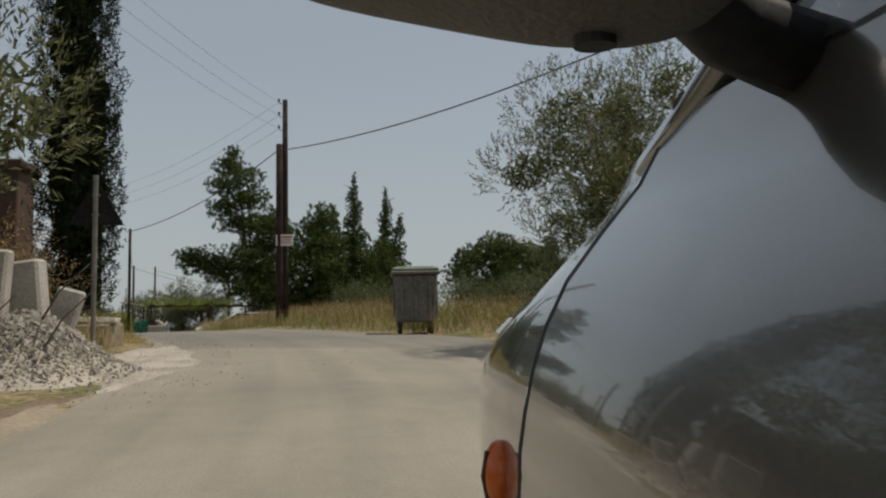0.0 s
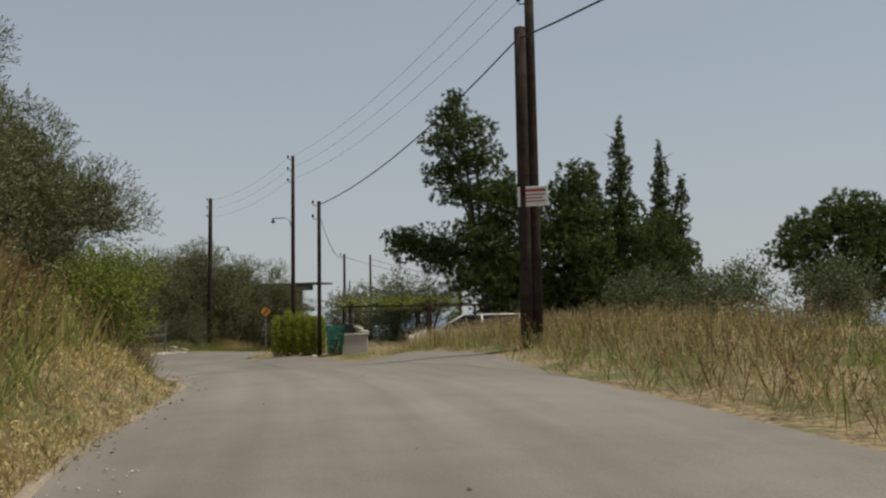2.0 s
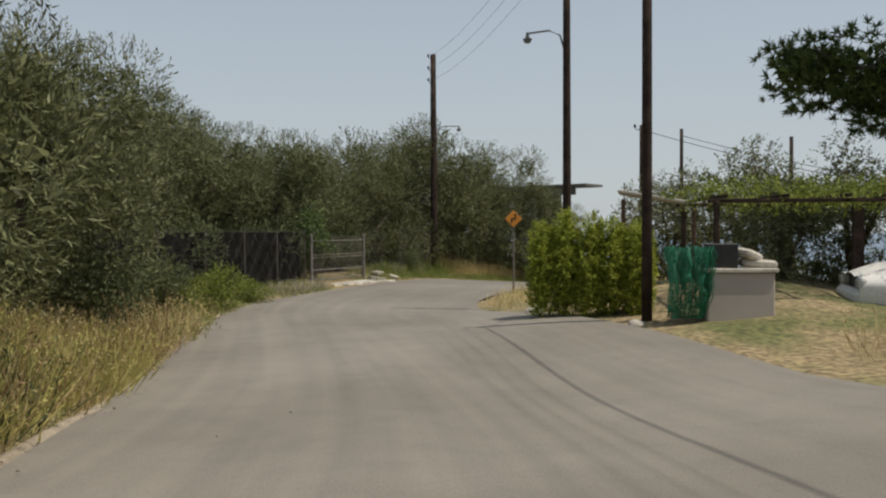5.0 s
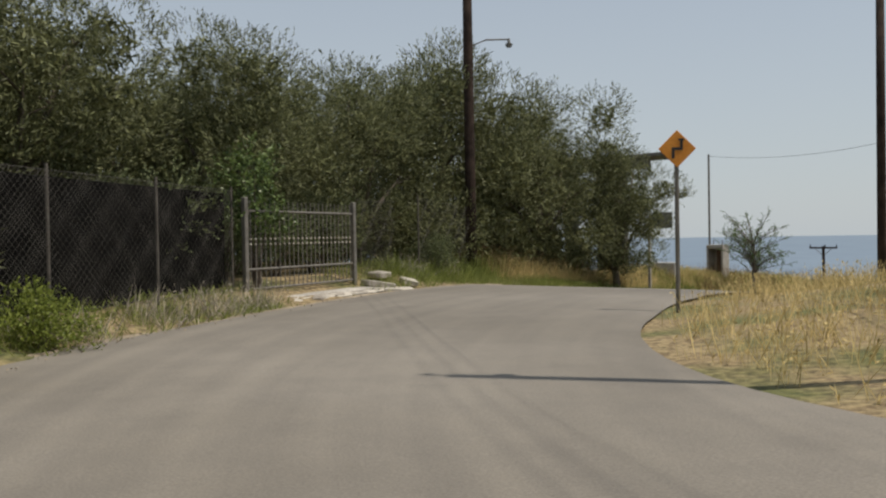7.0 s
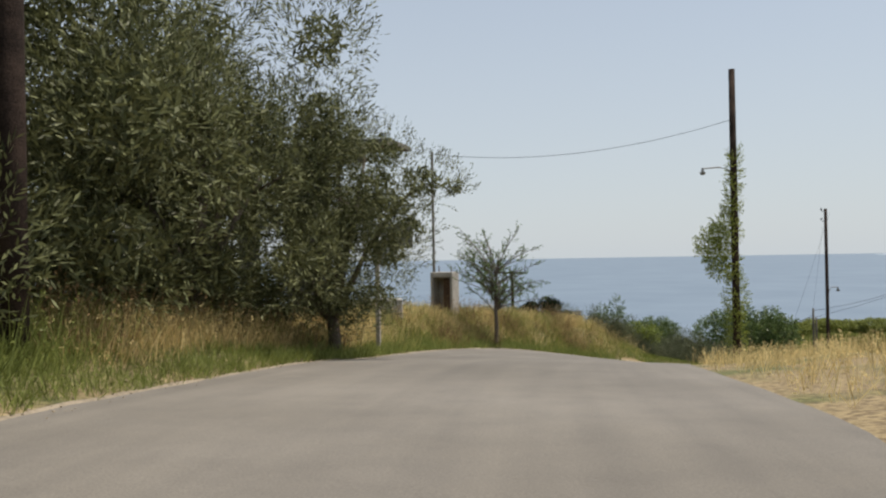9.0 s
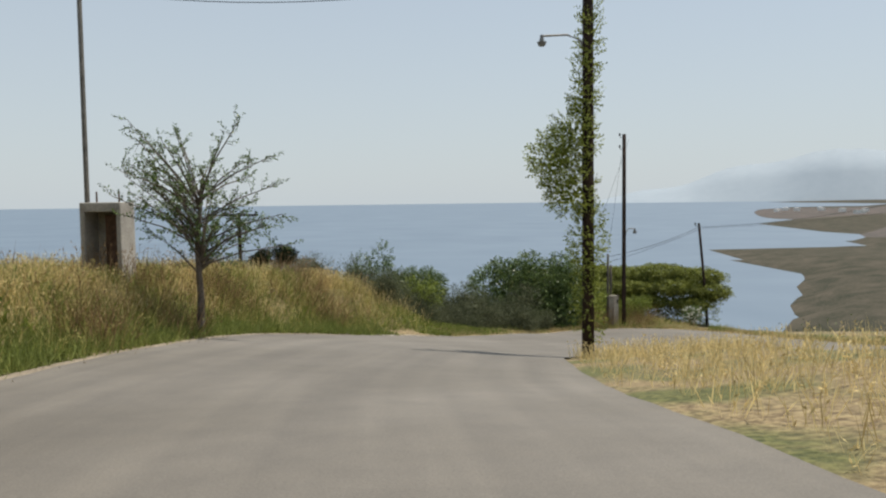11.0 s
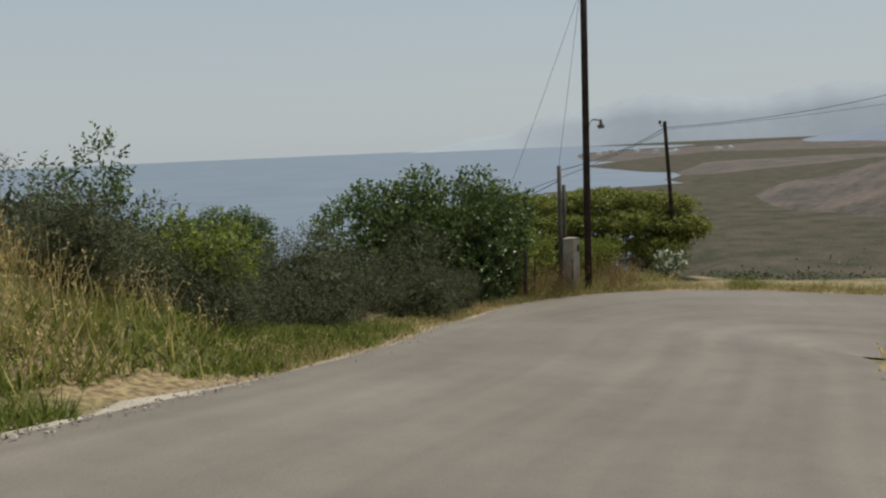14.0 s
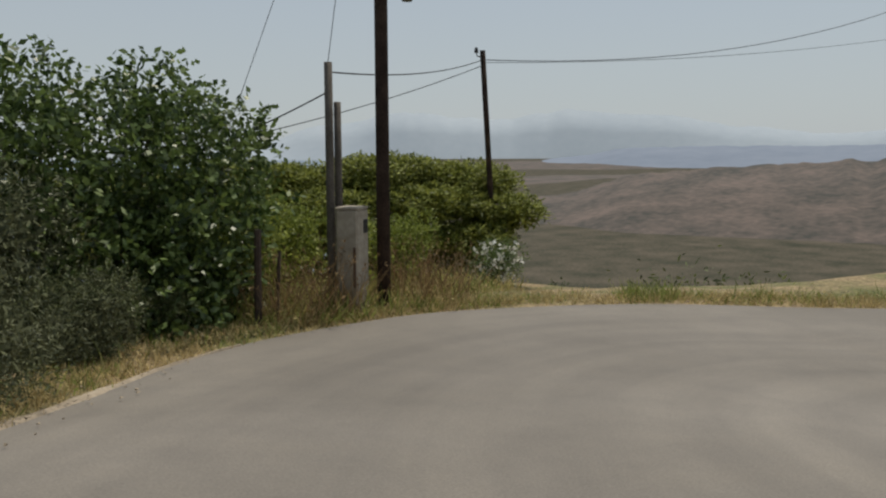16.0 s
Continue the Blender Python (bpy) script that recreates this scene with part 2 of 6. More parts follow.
PAINT = surface("silver_grey_car_paint", (0.15, 0.142, 0.13), (0.20, 0.19, 0.175), 1.2, 300, 0.22, 0.0, 0.6, 0, 1.0)
MIRRORCASE = surface("textured_dark_grey_plastic", (0.085, 0.078, 0.068), (0.15, 0.138, 0.12), 3, 200, 0.6, 0.3)
# distance haze over the flat-topped hill is put into this blue-grey
HILL = surface("hill_haze_in_colour", (0.16, 0.20, 0.26), (0.20, 0.24, 0.30), 0.004, 0.03, 1.0, 0)
# gulf haze is painted as pale blue into the mountains' base colour
FARMTN = surface("mountain_haze_in_colour", (0.315, 0.37, 0.42), (0.35, 0.405, 0.45), 0.002, 0.02, 1.0, 0)
# reddish scrub browns, shifted slightly to grey-blue to paint in some haze
REDHILL = surface("scrub_hillside", (0.045, 0.045, 0.038), (0.145, 0.112, 0.095), 0.06, 0.4, 1.0, 0)


SCRUBLAND = surface("scrub_covered_land", (0.038, 0.042, 0.028), (0.115, 0.098, 0.074), 0.12, 1.4, 1.0, 0.3, spec=0.1)
SCRUB = leafy("olive_scrub_leaves", (0.044, 0.052, 0.028), (0.134, 0.148, 0.078), 0.22, 0.6, 0.2)
YGRASS = leafy("yellowing_grass", (0.20, 0.19, 0.055), (0.52, 0.47, 0.17), 0.42, 0.7)
DULLSTRAW = leafy("dull_dry_grass", (0.25, 0.19, 0.085), (0.56, 0.46, 0.24), 0.38, 0.8)
IVY = leafy("sunlit_ivy_leaves", (0.085, 0.115, 0.020), (0.29, 0.33, 0.07), 0.36, 0.5)
TANCONC = surface("sandy_cast_concrete", (0.27, 0.235, 0.185), (0.43, 0.385, 0.315), 3.0, 18, 0.95, 0.25, vary=0.05)
OLDSTAKE = surface("dark_rusted_post", (0.030, 0.022, 0.017), (0.085, 0.058, 0.042), 10, 70, 0.9, 0.4)
STALK = leafy("bleached_stalks", (0.24, 0.21, 0.17), (0.50, 0.45, 0.37), 0.3, 0.8)
GREYWOOD = surface("weathered_grey_wood", (0.07, 0.062, 0.054), (0.17, 0.155, 0.135), 5, 60, 0.95, 0.7, spec=0.15)


def glass_material(name, tint, rough=0.05, see=0.6):
    m, n, l, b = nodes_of(name)
    b.inputs["Base Color"].default_value = (*tint, 1)
    b.inputs["Roughness"].default_value = rough
    b.inputs["Transmission Weight"].default_value = see
    return m


GLASS = glass_material("tinted_car_glass", (0.10, 0.11, 0.11), 0.03, 0.5)
AMBER = glass_material("amber_lens", (0.70, 0.13, 0.012), 0.15, 0.3)
LAMPGLASS = glass_material("lamp_lens", (0.8, 0.8, 0.78), 0.1, 0.5)

# ---- builders ----


def thing(name, loc, label, category, group="", yaw=0.0, kind=""):
    ob = new(name)
    ob.matrix_world = pose(*loc, 0, 0, yaw)
    ob.empty_display_size = 0.2
    return tagged(ob, label, category, group, kind)


def finish(name, bm, mat, parent=None, label="", smooth=False):
    me = bpy.data.meshes.new(name)
    bm.to_mesh(me)
    bm.free()
    me.materials.append(mat)
    if smooth:
        for p in me.polygons:
            p.use_smooth = True
    ob = new(name, me)
    if parent:
        ob.parent = parent
    if label:
        ob["label"] = label
    return ob


def part(name, bm, mat, parent, label="", smooth=False):
    return finish(name, bm, mat, parent, label, smooth)


def raw(name, verts, faces, mat, parent=None, label="", smooth=False):
    me = bpy.data.meshes.new(name)
    me.from_pydata(verts, [], faces)
    me.materials.append(mat)
    if smooth:
        me.polygons.foreach_set("use_smooth", [True] * len(me.polygons))
    ob = new(name, me)
    if parent:
        ob.parent = parent
    if label:
        ob["label"] = label
    return ob


def box(bm, c, s, bevel=0.01, turn=(0, 0, 0)):
    r = bmesh.ops.create_cube(bm, size=1)
    vs = r["verts"]
    bmesh.ops.scale(bm, vec=s, verts=vs)
    es = {e for v in vs for e in v.link_edges}
    if bevel:
        o = bmesh.ops.bevel(bm, geom=list(es), offset=min(bevel, min(s) * 0.4), segments=1, affect="EDGES")
        vs = list({v for f in o["faces"] for v in f.verts} | {v for v in vs if v.is_valid})
    bmesh.ops.transform(bm, matrix=pose(*c, *turn), verts=vs)
    return bm


def rod(bm, p0, p1, r0, r1=None, seg=8, caps=True):
    p0, p1 = Vector(p0), Vector(p1)
    r1 = r0 if r1 is None else r1
    q = (p1 - p0).to_track_quat("Z", "Y").to_matrix().to_4x4()
    m = Matrix.Translation((p0 + p1) / 2) @ q
    bmesh.ops.create_cone(bm, cap_ends=caps, segments=seg, radius1=r0, radius2=r1, depth=(p1 - p0).length, matrix=m)
    return bm


def tube(bm, pts, r, seg=5, taper=None):
    """A bent bar through points."""
    pts = [Vector(p) for p in pts]
    rings = []
    for i, p in enumerate(pts):
        d = (pts[min(i + 1, len(pts) - 1)] - pts[max(i - 1, 0)]).normalized()
        a = d.orthogonal().normalized()
        b = d.cross(a)
        rr = r if taper is None else r + (taper - r) * i / (len(pts) - 1)
        rings.append([bm.verts.new(p + rr * (a * math.cos(k * 2 * math.pi / seg) + b * math.sin(k * 2 * math.pi / seg))) for k in range(seg)])
    for u, v in zip(rings, rings[1:]):
        for k in range(seg):
            bm.faces.new((u[k], u[(k + 1) % seg], v[(k + 1) % seg], v[k]))
    bm.faces.new(rings[0][::-1])
    bm.faces.new(rings[-1])
    return bm


def BM():
    return bmesh.new()


# ---- lie of the land ----
# heights of the road's crown along its line: x, y, z
PROFILE = [(2, -40, -1.4), (1, -20, -0.6), (0.3, -8, -0.15), (0, 0, 0.15), (-0.3, 2.7, 0.27), (-0.7, 5.5, 0.38), (-1.5, 8.2, 0.53), (-2.4, 10.8, 0.65), (-3.3, 12.9, 0.71),
           (-4.3, 15.1, 0.77), (-5.4, 17.3, 0.80), (-6.6, 19.4, 0.77), (-8.2, 21.8, 0.63), (-9.6, 23.5, 0.48), (-11.1, 25.4, 0.28), (-12.8, 27.5, 0.08), (-14.5, 29.6, -0.06),
           (-16, 31.6, -0.14), (-17.5, 33.7, -0.18), (-18.8, 35.8, -0.18), (-20, 38, -0.2), (-20.8, 40.6, -0.16), (-21.3, 43.4, -0.2), (-21.5, 45.8, -0.32), (-21.5, 48.2, -0.5),
           (-21.5, 50, -0.68), (-21.2, 52.2, -0.92), (-21, 54.5, -1.18), (-20.8, 56.9, -1.45), (-20.5, 59.1, -1.7), (-20, 61.1, -1.97), (-19.3, 63, -2.28), (-18.5, 65, -2.66),
           (-17.6, 66.7, -3.02), (-16.6, 68.5, -3.34), (-15.5, 70.3, -3.66), (-14, 72.5, -3.92), (-12, 74.2, -4.28), (-9.5, 74.4, -4.55), (-6.5, 73, -4.75), (-2, 69, -4.8), (6, 62, -5.2),
           (-12.7, 32.6, 0.42), (-11, 33.6, 0.45), (-14.4, 33.4, 0.28), (-9.2, 33.5, -0.3), (-7.5, 35, -0.3), (-6.5, 28.5, 0.75), (-4.8, 24.2, 0.85), (-0.6, 14.3, 0.74), (-24.3, 41.5, -0.12), (-24.2, 37.5, -0.15),
           (-13.5, 77, -4.42), (-11.4, 77, -4.62), (-6, 81.5, -5.15)]
PROFILE = np.array(PROFILE, float)


def road_z(x, y):
    d = (PROFILE[:, 0] - x) ** 2 + (PROFILE[:, 1] - y) ** 2
    w = np.exp(-(d - d.min()) / 7.0)
    z = float((w * PROFILE[:, 2]).sum() / w.sum())
    if 54 < y < 76 and x < -8:  # the lane tips inwards through the right-hand bend
        lean = min(1.0, (y - 54) / 6) * min(1.0, (76 - y) / 5)
        mid = -21.9 if y < 57 else -21.9 + 0.047 * (y - 57) ** 1.75
        z += 0.055 * lean * min(max(mid - x, -2.5), 3.2)
    return z


LEFT = [(-1.2, -60), (-1.4, -30), (-1.7, -8), (-1.9, 0), (-2.3, 3), (-2.6, 5.5), (-3.0, 7.7), (-3.75, 10.6), (-4.7, 12.7), (-5.6, 14.4), (-6.5, 16.3), (-7.6, 18.3), (-9.3, 20.4), (-11.85, 23.6),
        (-15.85, 27.8), (-19.4, 31.4), (-21.7, 34.2), (-22.75, 37), (-23.45, 40), (-23.9, 43), (-24.4, 46), (-24.6, 49.5), (-24.6, 53), (-24.5, 57), (-23.75, 60.5), (-22.74, 64), (-21.0, 66.85),
        (-18.93, 69.37), (-16.82, 71.76), (-15.05, 74.35), (-13.58, 76.12), (-11.7, 76.92), (-9.65, 76.75), (-6.2, 75.0), (-1.0, 71.3), (7.0, 64.5)]
RIGHT = [(5.2, -60), (4.6, -30), (3.7, -8), (3.2, 0), (2.8, 3), (2.4, 5.5), (1.9, 7.7), (1.2, 10.2), (0.4, 12.3), (-0.5, 14.0), (-1.6, 15.9), (-2.7, 17.9), (-3.8, 20.0), (-5.2, 23.2),
         (-7.6, 27.2), (-11.6, 31.1), (-15.6, 34.4), (-18.1, 37.4), (-19.05, 40.3), (-19.35, 43.1), (-19.3, 46), (-19.4, 49.5), (-19.3, 53), (-18.9, 57), (-18.2, 60.2), (-17.45, 63), (-16.1, 65.5),
         (-13.9, 67.5), (-12.2, 69.2), (-10.9, 70.5), (-10.0, 70.9), (-9.2, 70.9), (-8.2, 70.6), (-6.0, 69.2), (-2.0, 66.0), (4.5, 60.5)]


def smooth_line(pts, per=8):
    """Points along a Catmull-Rom line."""
    out = []
    for i in range(len(pts) - 1):
        p0, p1, p2, p3 = (np.array(pts[min(max(i + k, 0), len(pts) - 1)], float) for k in (-1, 0, 1, 2))
        for s in range(per):
            t = s / per
            out.append(0.5 * (2 * p1 + (p2 - p0) * t + (2 * p0 - 5 * p1 + 4 * p2 - p3) * t * t + (3 * p1 - p0 - 3 * p2 + p3) * t ** 3))
    out.append(np.array(pts[-1], float))
    return np.array(out)


EDGE_L, EDGE_R = smooth_line(LEFT), smooth_line(RIGHT)
MID = (EDGE_L + EDGE_R) / 2


def off_road(x, y):
    """Metres outside the road's edge (negative on the road), the side (-1 left, 1 right) and the place along it."""
    i = int(np.argmin((MID[:, 0] - x) ** 2 + (MID[:, 1] - y) ** 2))
    i = min(max(i, 1), len(MID) - 2)
    t = MID[i + 1] - MID[i - 1]
    t = t / np.hypot(*t)
    n = np.array((t[1], -t[0]))
    s = (x - MID[i, 0]) * n[0] + (y - MID[i, 1]) * n[1]
    half = abs((EDGE_R[i] - MID[i]) @ n)
    return abs(s) - half, (1 if s > 0 else -1), i / (len(MID) - 1)


def ease(a, b, v):
    t = min(max((v - a) / (b - a), 0), 1)
    return t * t * (3 - 2 * t)


def land_z(x, y):
    """The ground's height: the road's profile, banks beside it, and the fall to the sea."""
    o, side, k = off_road(x, y)
    z = road_z(x, y)
    if o <= 0:
        return z - 0.05
    bump = 0.05 * noise.noise((x * 0.6, y * 0.6, 0)) + 0.03 * noise.noise((x * 1.9, y * 1.9, 3))
    if side < 0:
        bank = 0.0
        bank += (0.8 + 0.3 * ease(19, 16.5, y)) * ease(0.3, 2.8, o) * ease(11.5, 14.5, y) * ease(30, 25.5, y)
        bank += 0.34 * ease(0.12, 0.65, o) * ease(13.0, 16.0, y) * ease(24, 20.5, y)
        bank += (0.7 + 0.3 * ease(64, 67, y)) * ease(0.35, 2.0, o) * ease(55, 60, y) * ease(73, 69.5, y)
        bank += 0.25 * ease(0.3, 1.2, o) * ease(27, 31, y) * ease(55, 50, y)
    else:
        bank = 0.25 * ease(0.3, 3, o)
    z += (bank + bump) * ease(0.0, 0.5, o) - 0.03 * (1 - ease(0.0, 0.3, o))
    fall = 0.0
    if y > 66:
        fall = 0.078 * max(0.0, o - 3.0) * ease(66, 82, y) if side < 0 else 0.08 * max(0, o - 4) * ease(60, 80, y)
    elif side < 0 and x < -27:
        fall = 0.10 * (-27 - x) * ease(50, 62, y)
    if y > 70:
        fall += 0.30 * max(0.0, o - 15 + 9.5 * ease(-7.5, -3.5, x)) * ease(72, 86, y) * ease(-27, -21, x)
    floor_z = -34 + 9 * ease(0.58, 0.78, (x + 16) / max(1.0, y - 70)) if y > 70 else -34
    return max(z - fall, floor_z)

# ---- ground, road, sea, distance ----


def axis(stops):
    """Grid lines: (from, step) pairs, the last one the end."""
    out, v = [], stops[0][0]
    for (a, step), (b, _) in zip(stops, stops[1:]):
        while v < b - 1e-6:
            out.append(v)
            v += step
    return out + [stops[-1][0]]


def build_ground():
    xs = axis([(-4900, 900), (-1300, 250), (-300, 40), (-60, 6), (-36, 0.75), (-12.0, 0.375), (-4.5, 0.75), (12, 4), (40, 25), (300, 250), (1300, 900), (4900, 0)])
    ys = axis([(-4900, 900), (-1300, 250), (-300, 40), (-60, 10), (-10, 0.75), (11.0, 0.375), (26.0, 0.75), (90, 4), (130, 20), (330, 250), (1330, 900), (4900, 0)])
    verts = [(x, y, land_z(x, y)) for y in ys for x in xs]
    w = len(xs)
    faces = [(j * w + i, j * w + i + 1, (j + 1) * w + i + 1, (j + 1) * w + i) for j in range(len(ys) - 1) for i in range(w - 1)]
    ob = raw("ground", verts, faces, GROUND, smooth=True)
    ob.data.materials.append(SCRUBLAND)
    for p in ob.data.polygons:
        c = p.center
        p.material_index = int(c.y > 84 or c.x > 30 or c.x < -60 or c.y < -50)
    tagged(ob, "dry hillside ground with straw and earth", "ground", kind="structure")


def build_road():
    cross = 10
    verts, faces = [], []
    for i, (a, b) in enumerate(zip(EDGE_L, EDGE_R)):
        for k in range(cross + 1):
            u = k / cross
            e = 0.14 * noise.noise((a[0] * 0.35, a[1] * 0.35, k)) + 0.08 * noise.noise((a[0] * 1.1, a[1] * 1.1, k)) if k in (0, cross) else 0
            p = a + (b - a) * u + (a - b) / np.hypot(*(a - b)) * abs(e) * (-0.5 if k == 0 else 0.5)
            verts.append((p[0], p[1], road_z(*p) + 0.02 * (1 - (2 * u - 1) ** 4)))
    w = cross + 1
    for i in range(len(EDGE_L) - 1):
        for k in range(cross):
            faces.append((i * w + k, i * w + k + 1, (i + 1) * w + k + 1, (i + 1) * w + k))
    ob = raw("road", verts, faces, ASPHALT, smooth=True)
    run = np.concatenate([[0], np.cumsum(np.hypot(*(MID[1:] - MID[:-1]).T))])
    wide = np.hypot(*(EDGE_R - EDGE_L).T)
    lay = ob.data.uv_layers.new(name="lane")
    for lp in ob.data.loops:
        i, k = divmod(lp.vertex_index, w)
        lay.data[lp.index].uv = ((k / cross - 0.5) * wide[i], run[i])
    tagged(ob, "narrow sun-bleached asphalt lane without markings", "road", kind="structure")


def verge_strip(name, y0, y1, side, inner, outer, mat, label):
    """A ragged band of loose material along the road's edge."""
    line = EDGE_L if side < 0 else EDGE_R
    other = EDGE_R if side < 0 else EDGE_L
    verts, faces = [], []
    pts = [(p, q) for p, q in list(zip(line, other))[: 31 * 8] if y0 <= p[1] <= y1]
    for i, (p, q) in enumerate(pts):
        d = (p - q) / np.hypot(*(p - q))
        e0 = inner + 0.10 * noise.noise((p[0] * 1.7, p[1] * 1.7, 1))
        e1 = outer + min(0.35, 0.6 * abs(outer) + 0.05) * noise.noise((p[0] * 0.9, p[1] * 0.9, 5))
        fade = min(1.0, i / 8, (len(pts) - 1 - i) / (10 if name == "gravel_shoulder" else 14))
        e0 = -0.03 + (e0 + 0.03) * fade
        e1 = e0 + max(0.03, (e1 - e0)) * max(fade, 0.05)
        for k in range(13):
            r = p + d * (e0 + (e1 - e0) * k / 12)
            o = off_road(*r)[0]
            z = road_z(*r) + 0.02 * min(1.0, max(0.0, -o) / 0.5) if o < 0.02 else max(land_z(*r), road_z(*r) - 0.02)
            edge = min(1.0, k / 5, (12 - k) / 3)
            verts.append((r[0], r[1], z - 0.022 * (1 - edge) + 0.016 * edge + 0.014 * noise.noise((r[0] * 3.1, r[1] * 3.1, 7)) + 0.008 * noise.noise((r[0] * 9, r[1] * 9, 2))))
    for i in range(len(pts) - 1):
        for k in range(12):
            faces.append((i * 13 + k, i * 13 + k + 1, (i + 1) * 13 + k + 1, (i + 1) * 13 + k))
    tagged(raw(name, verts, faces, mat, smooth=True), label, "verge", kind="structure")


def ridge(name, centre, heading0, heading1, dist, base, profile, mat, label, depth=200):
    """A far range: a crest line by heading, sloping down towards the viewer and away."""
    n = 160
    verts, faces = [], []
    for i in range(n + 1):
        u = i / n
        a = radians(heading0 + (heading1 - heading0) * u)
        d = Vector((-math.sin(a), math.cos(a), 0))
        j = u * (len(profile) - 1)
        k = min(int(j), len(profile) - 2)
        f = ease(0, 1, j - k)
        h = profile[k] * (1 - f) + profile[k + 1] * f
        h += 0.05 * h * noise.noise((u * 40, 0.3, dist * 0.01)) + 0.03 * h * noise.noise((u * 110, 1.3, 2))
        for s, hh in ((-1.0, 0), (-0.5, 0.55), (0, 1.0), (0.5, 0.6), (1.0, 0)):
            p = Vector(centre) + d * (dist + s * depth)
            verts.append((p.x, p.y, base + h * hh))
    for i in range(n):
        for k in range(4):
            faces.append((i * 5 + k, (i + 1) * 5 + k, (i + 1) * 5 + k + 1, i * 5 + k + 1))
    tagged(raw(name, verts, faces, mat, smooth=True), label, "hill", kind="structure")


build_ground()
build_road()
v, f = [], []
for i in range(41):
    for j in range(41):
        v.append((-4900 + 245 * i, -4900 + 245 * j, -30))
for i in range(40):
    for j in range(40):
        f.append((i * 41 + j, (i + 1) * 41 + j, (i + 1) * 41 + j + 1, i * 41 + j + 1))
tagged(raw("water", v, f, SEA), "calm hazy blue-grey sea reaching the horizon", "sea", kind="structure")
ridge("far_mountain", (-18, 68, 0), -18, -75, 4300, -30, [0, 70, 180, 245, 210, 255, 225, 160, 120, 150, 120], FARMTN, "mountains across the gulf, haze painted pale into their colour", 300)
ridge("mesa_hill", (-15, 70, 0), -41.5, -80, 1500, -30, [0, 22, 39, 40, 40, 41, 40, 40, 40], HILL, "flat-topped hill beyond the valley, blue haze painted into its colour", 250)
ridge("scrub_hill", (-15, 70, 0), -38, -95, 320, -32, [0, 13, 22, 25, 27, 26, 28, 29, 28], REDHILL, "reddish scrub hillside across the valley", 130)
ridge("coast_plain", (-15, 70, 0), -34, -80, 800, -31, [0, 5, 7, 8, 7, 8, 9, 8], REDHILL, "low brown coastal plain past the valley", 330)
ridge("coast_land", (-18, 68, 0), -29, -58, 1500, -30.5, [0, 6, 10, 15, 16, 10, 0], REDHILL, "low coastal land by the sea", 500)
verge_strip("bare_soil", -9, 6.6, -1, -0.2, 2.2, SOIL, "bare brown soil with debris beside the lane")
verge_strip("gravel_shoulder", 6.2, 12.2, -1, -0.95, 1.3, GRAVEL, "pale crushed gravel spilling onto the road")
verge_strip("dirt_shoulder", 3.4, 6.9, -1, -0.25, 1.2, DIRT, "bare brown dirt beside the lane below the rubble")
verge_strip("gravel_edge", 10.4, 14.8, -1, -0.22, 0.25, DIRT, "narrow band of pale gravel along the bank")
verge_strip("dusty_shoulder", 13, 67, -1, -0.06, 0.12, DIRT, "dusty earth edge of the lane")
verge_strip("gravel_patch", 67.6, 70.3, -1, -0.3, 0.85, GRAVEL, "bare gravel spot beside the lane")
verge_strip("dusty_edge", 69.6, 76.6, -1, -0.08, 0.3, DIRT, "dusty earth edge of the lane")

# ---- leaves, trees, grass ----
rng = np.random.default_rng(7)


def unit(a):
    return a / np.maximum(np.linalg.norm(a, axis=1, keepdims=True), 1e-9)


def blades(pos, axis_dir, normal, length, width):
    """Pointed leaves (four corners each) from arrays; returns verts and faces."""
    side = unit(np.cross(axis_dir, normal)) * (width / 2)[:, None]
    tip = axis_dir * length[:, None]
    v = np.stack([pos, pos + tip * 0.45 + side, pos + tip, pos + tip * 0.45 - side], 1).reshape(-1, 3)
    f = np.arange(len(pos) * 4).reshape(-1, 4)
    return v, f


def sprigs(centres, dirs, n_leaf, sprig_len, leaf_len, leaf_w, spread=0.9):
    """Leaves set along short twigs."""
    n = len(centres)
    t = np.tile(np.linspace(0.05, 1, n_leaf), n)
    c = np.repeat(centres, n_leaf, 0)
    d = np.repeat(dirs, n_leaf, 0)
    side = unit(np.cross(d, rng.normal(size=d.shape)))
    ax = unit(d * (1 - spread * 0.5) + side * spread)
    pos = c + d * (t * sprig_len)[:, None]
    nor = unit(np.cross(ax, rng.normal(size=ax.shape)))
    ll = leaf_len * rng.uniform(0.6, 1.25, len(pos))
    return blades(pos, ax, nor, ll, leaf_w * rng.uniform(0.7, 1.2, len(pos)))


def in_blobs(blobs, n, shell=0.55):
    """Points in a union of ellipsoids (x, y, z, rx, ry, rz), most of them near the skin, and their outward ways."""
    b = np.array(blobs, float)
    vol = b[:, 3] * b[:, 4] * b[:, 5]
    pick = rng.choice(len(b), n, p=vol ** 0.67 / (vol ** 0.67).sum())
    d = unit(rng.normal(size=(n, 3)))
    r = shell + (1 - shell) * rng.uniform(0, 1, n) ** 0.6
    r *= 1 + 0.15 * np.sin(d[:, 0] * 7 + pick) * np.cos(d[:, 2] * 6 + 2 * pick)
    return b[pick, :3] + d * r[:, None] * b[pick, 3:], d


def joined(chunks):
    vs, fs, o = [], [], 0
    for v, f in chunks:
        vs.append(v)
        fs.append(f + o)
        o += len(v)
    return np.concatenate(vs), np.concatenate(fs)


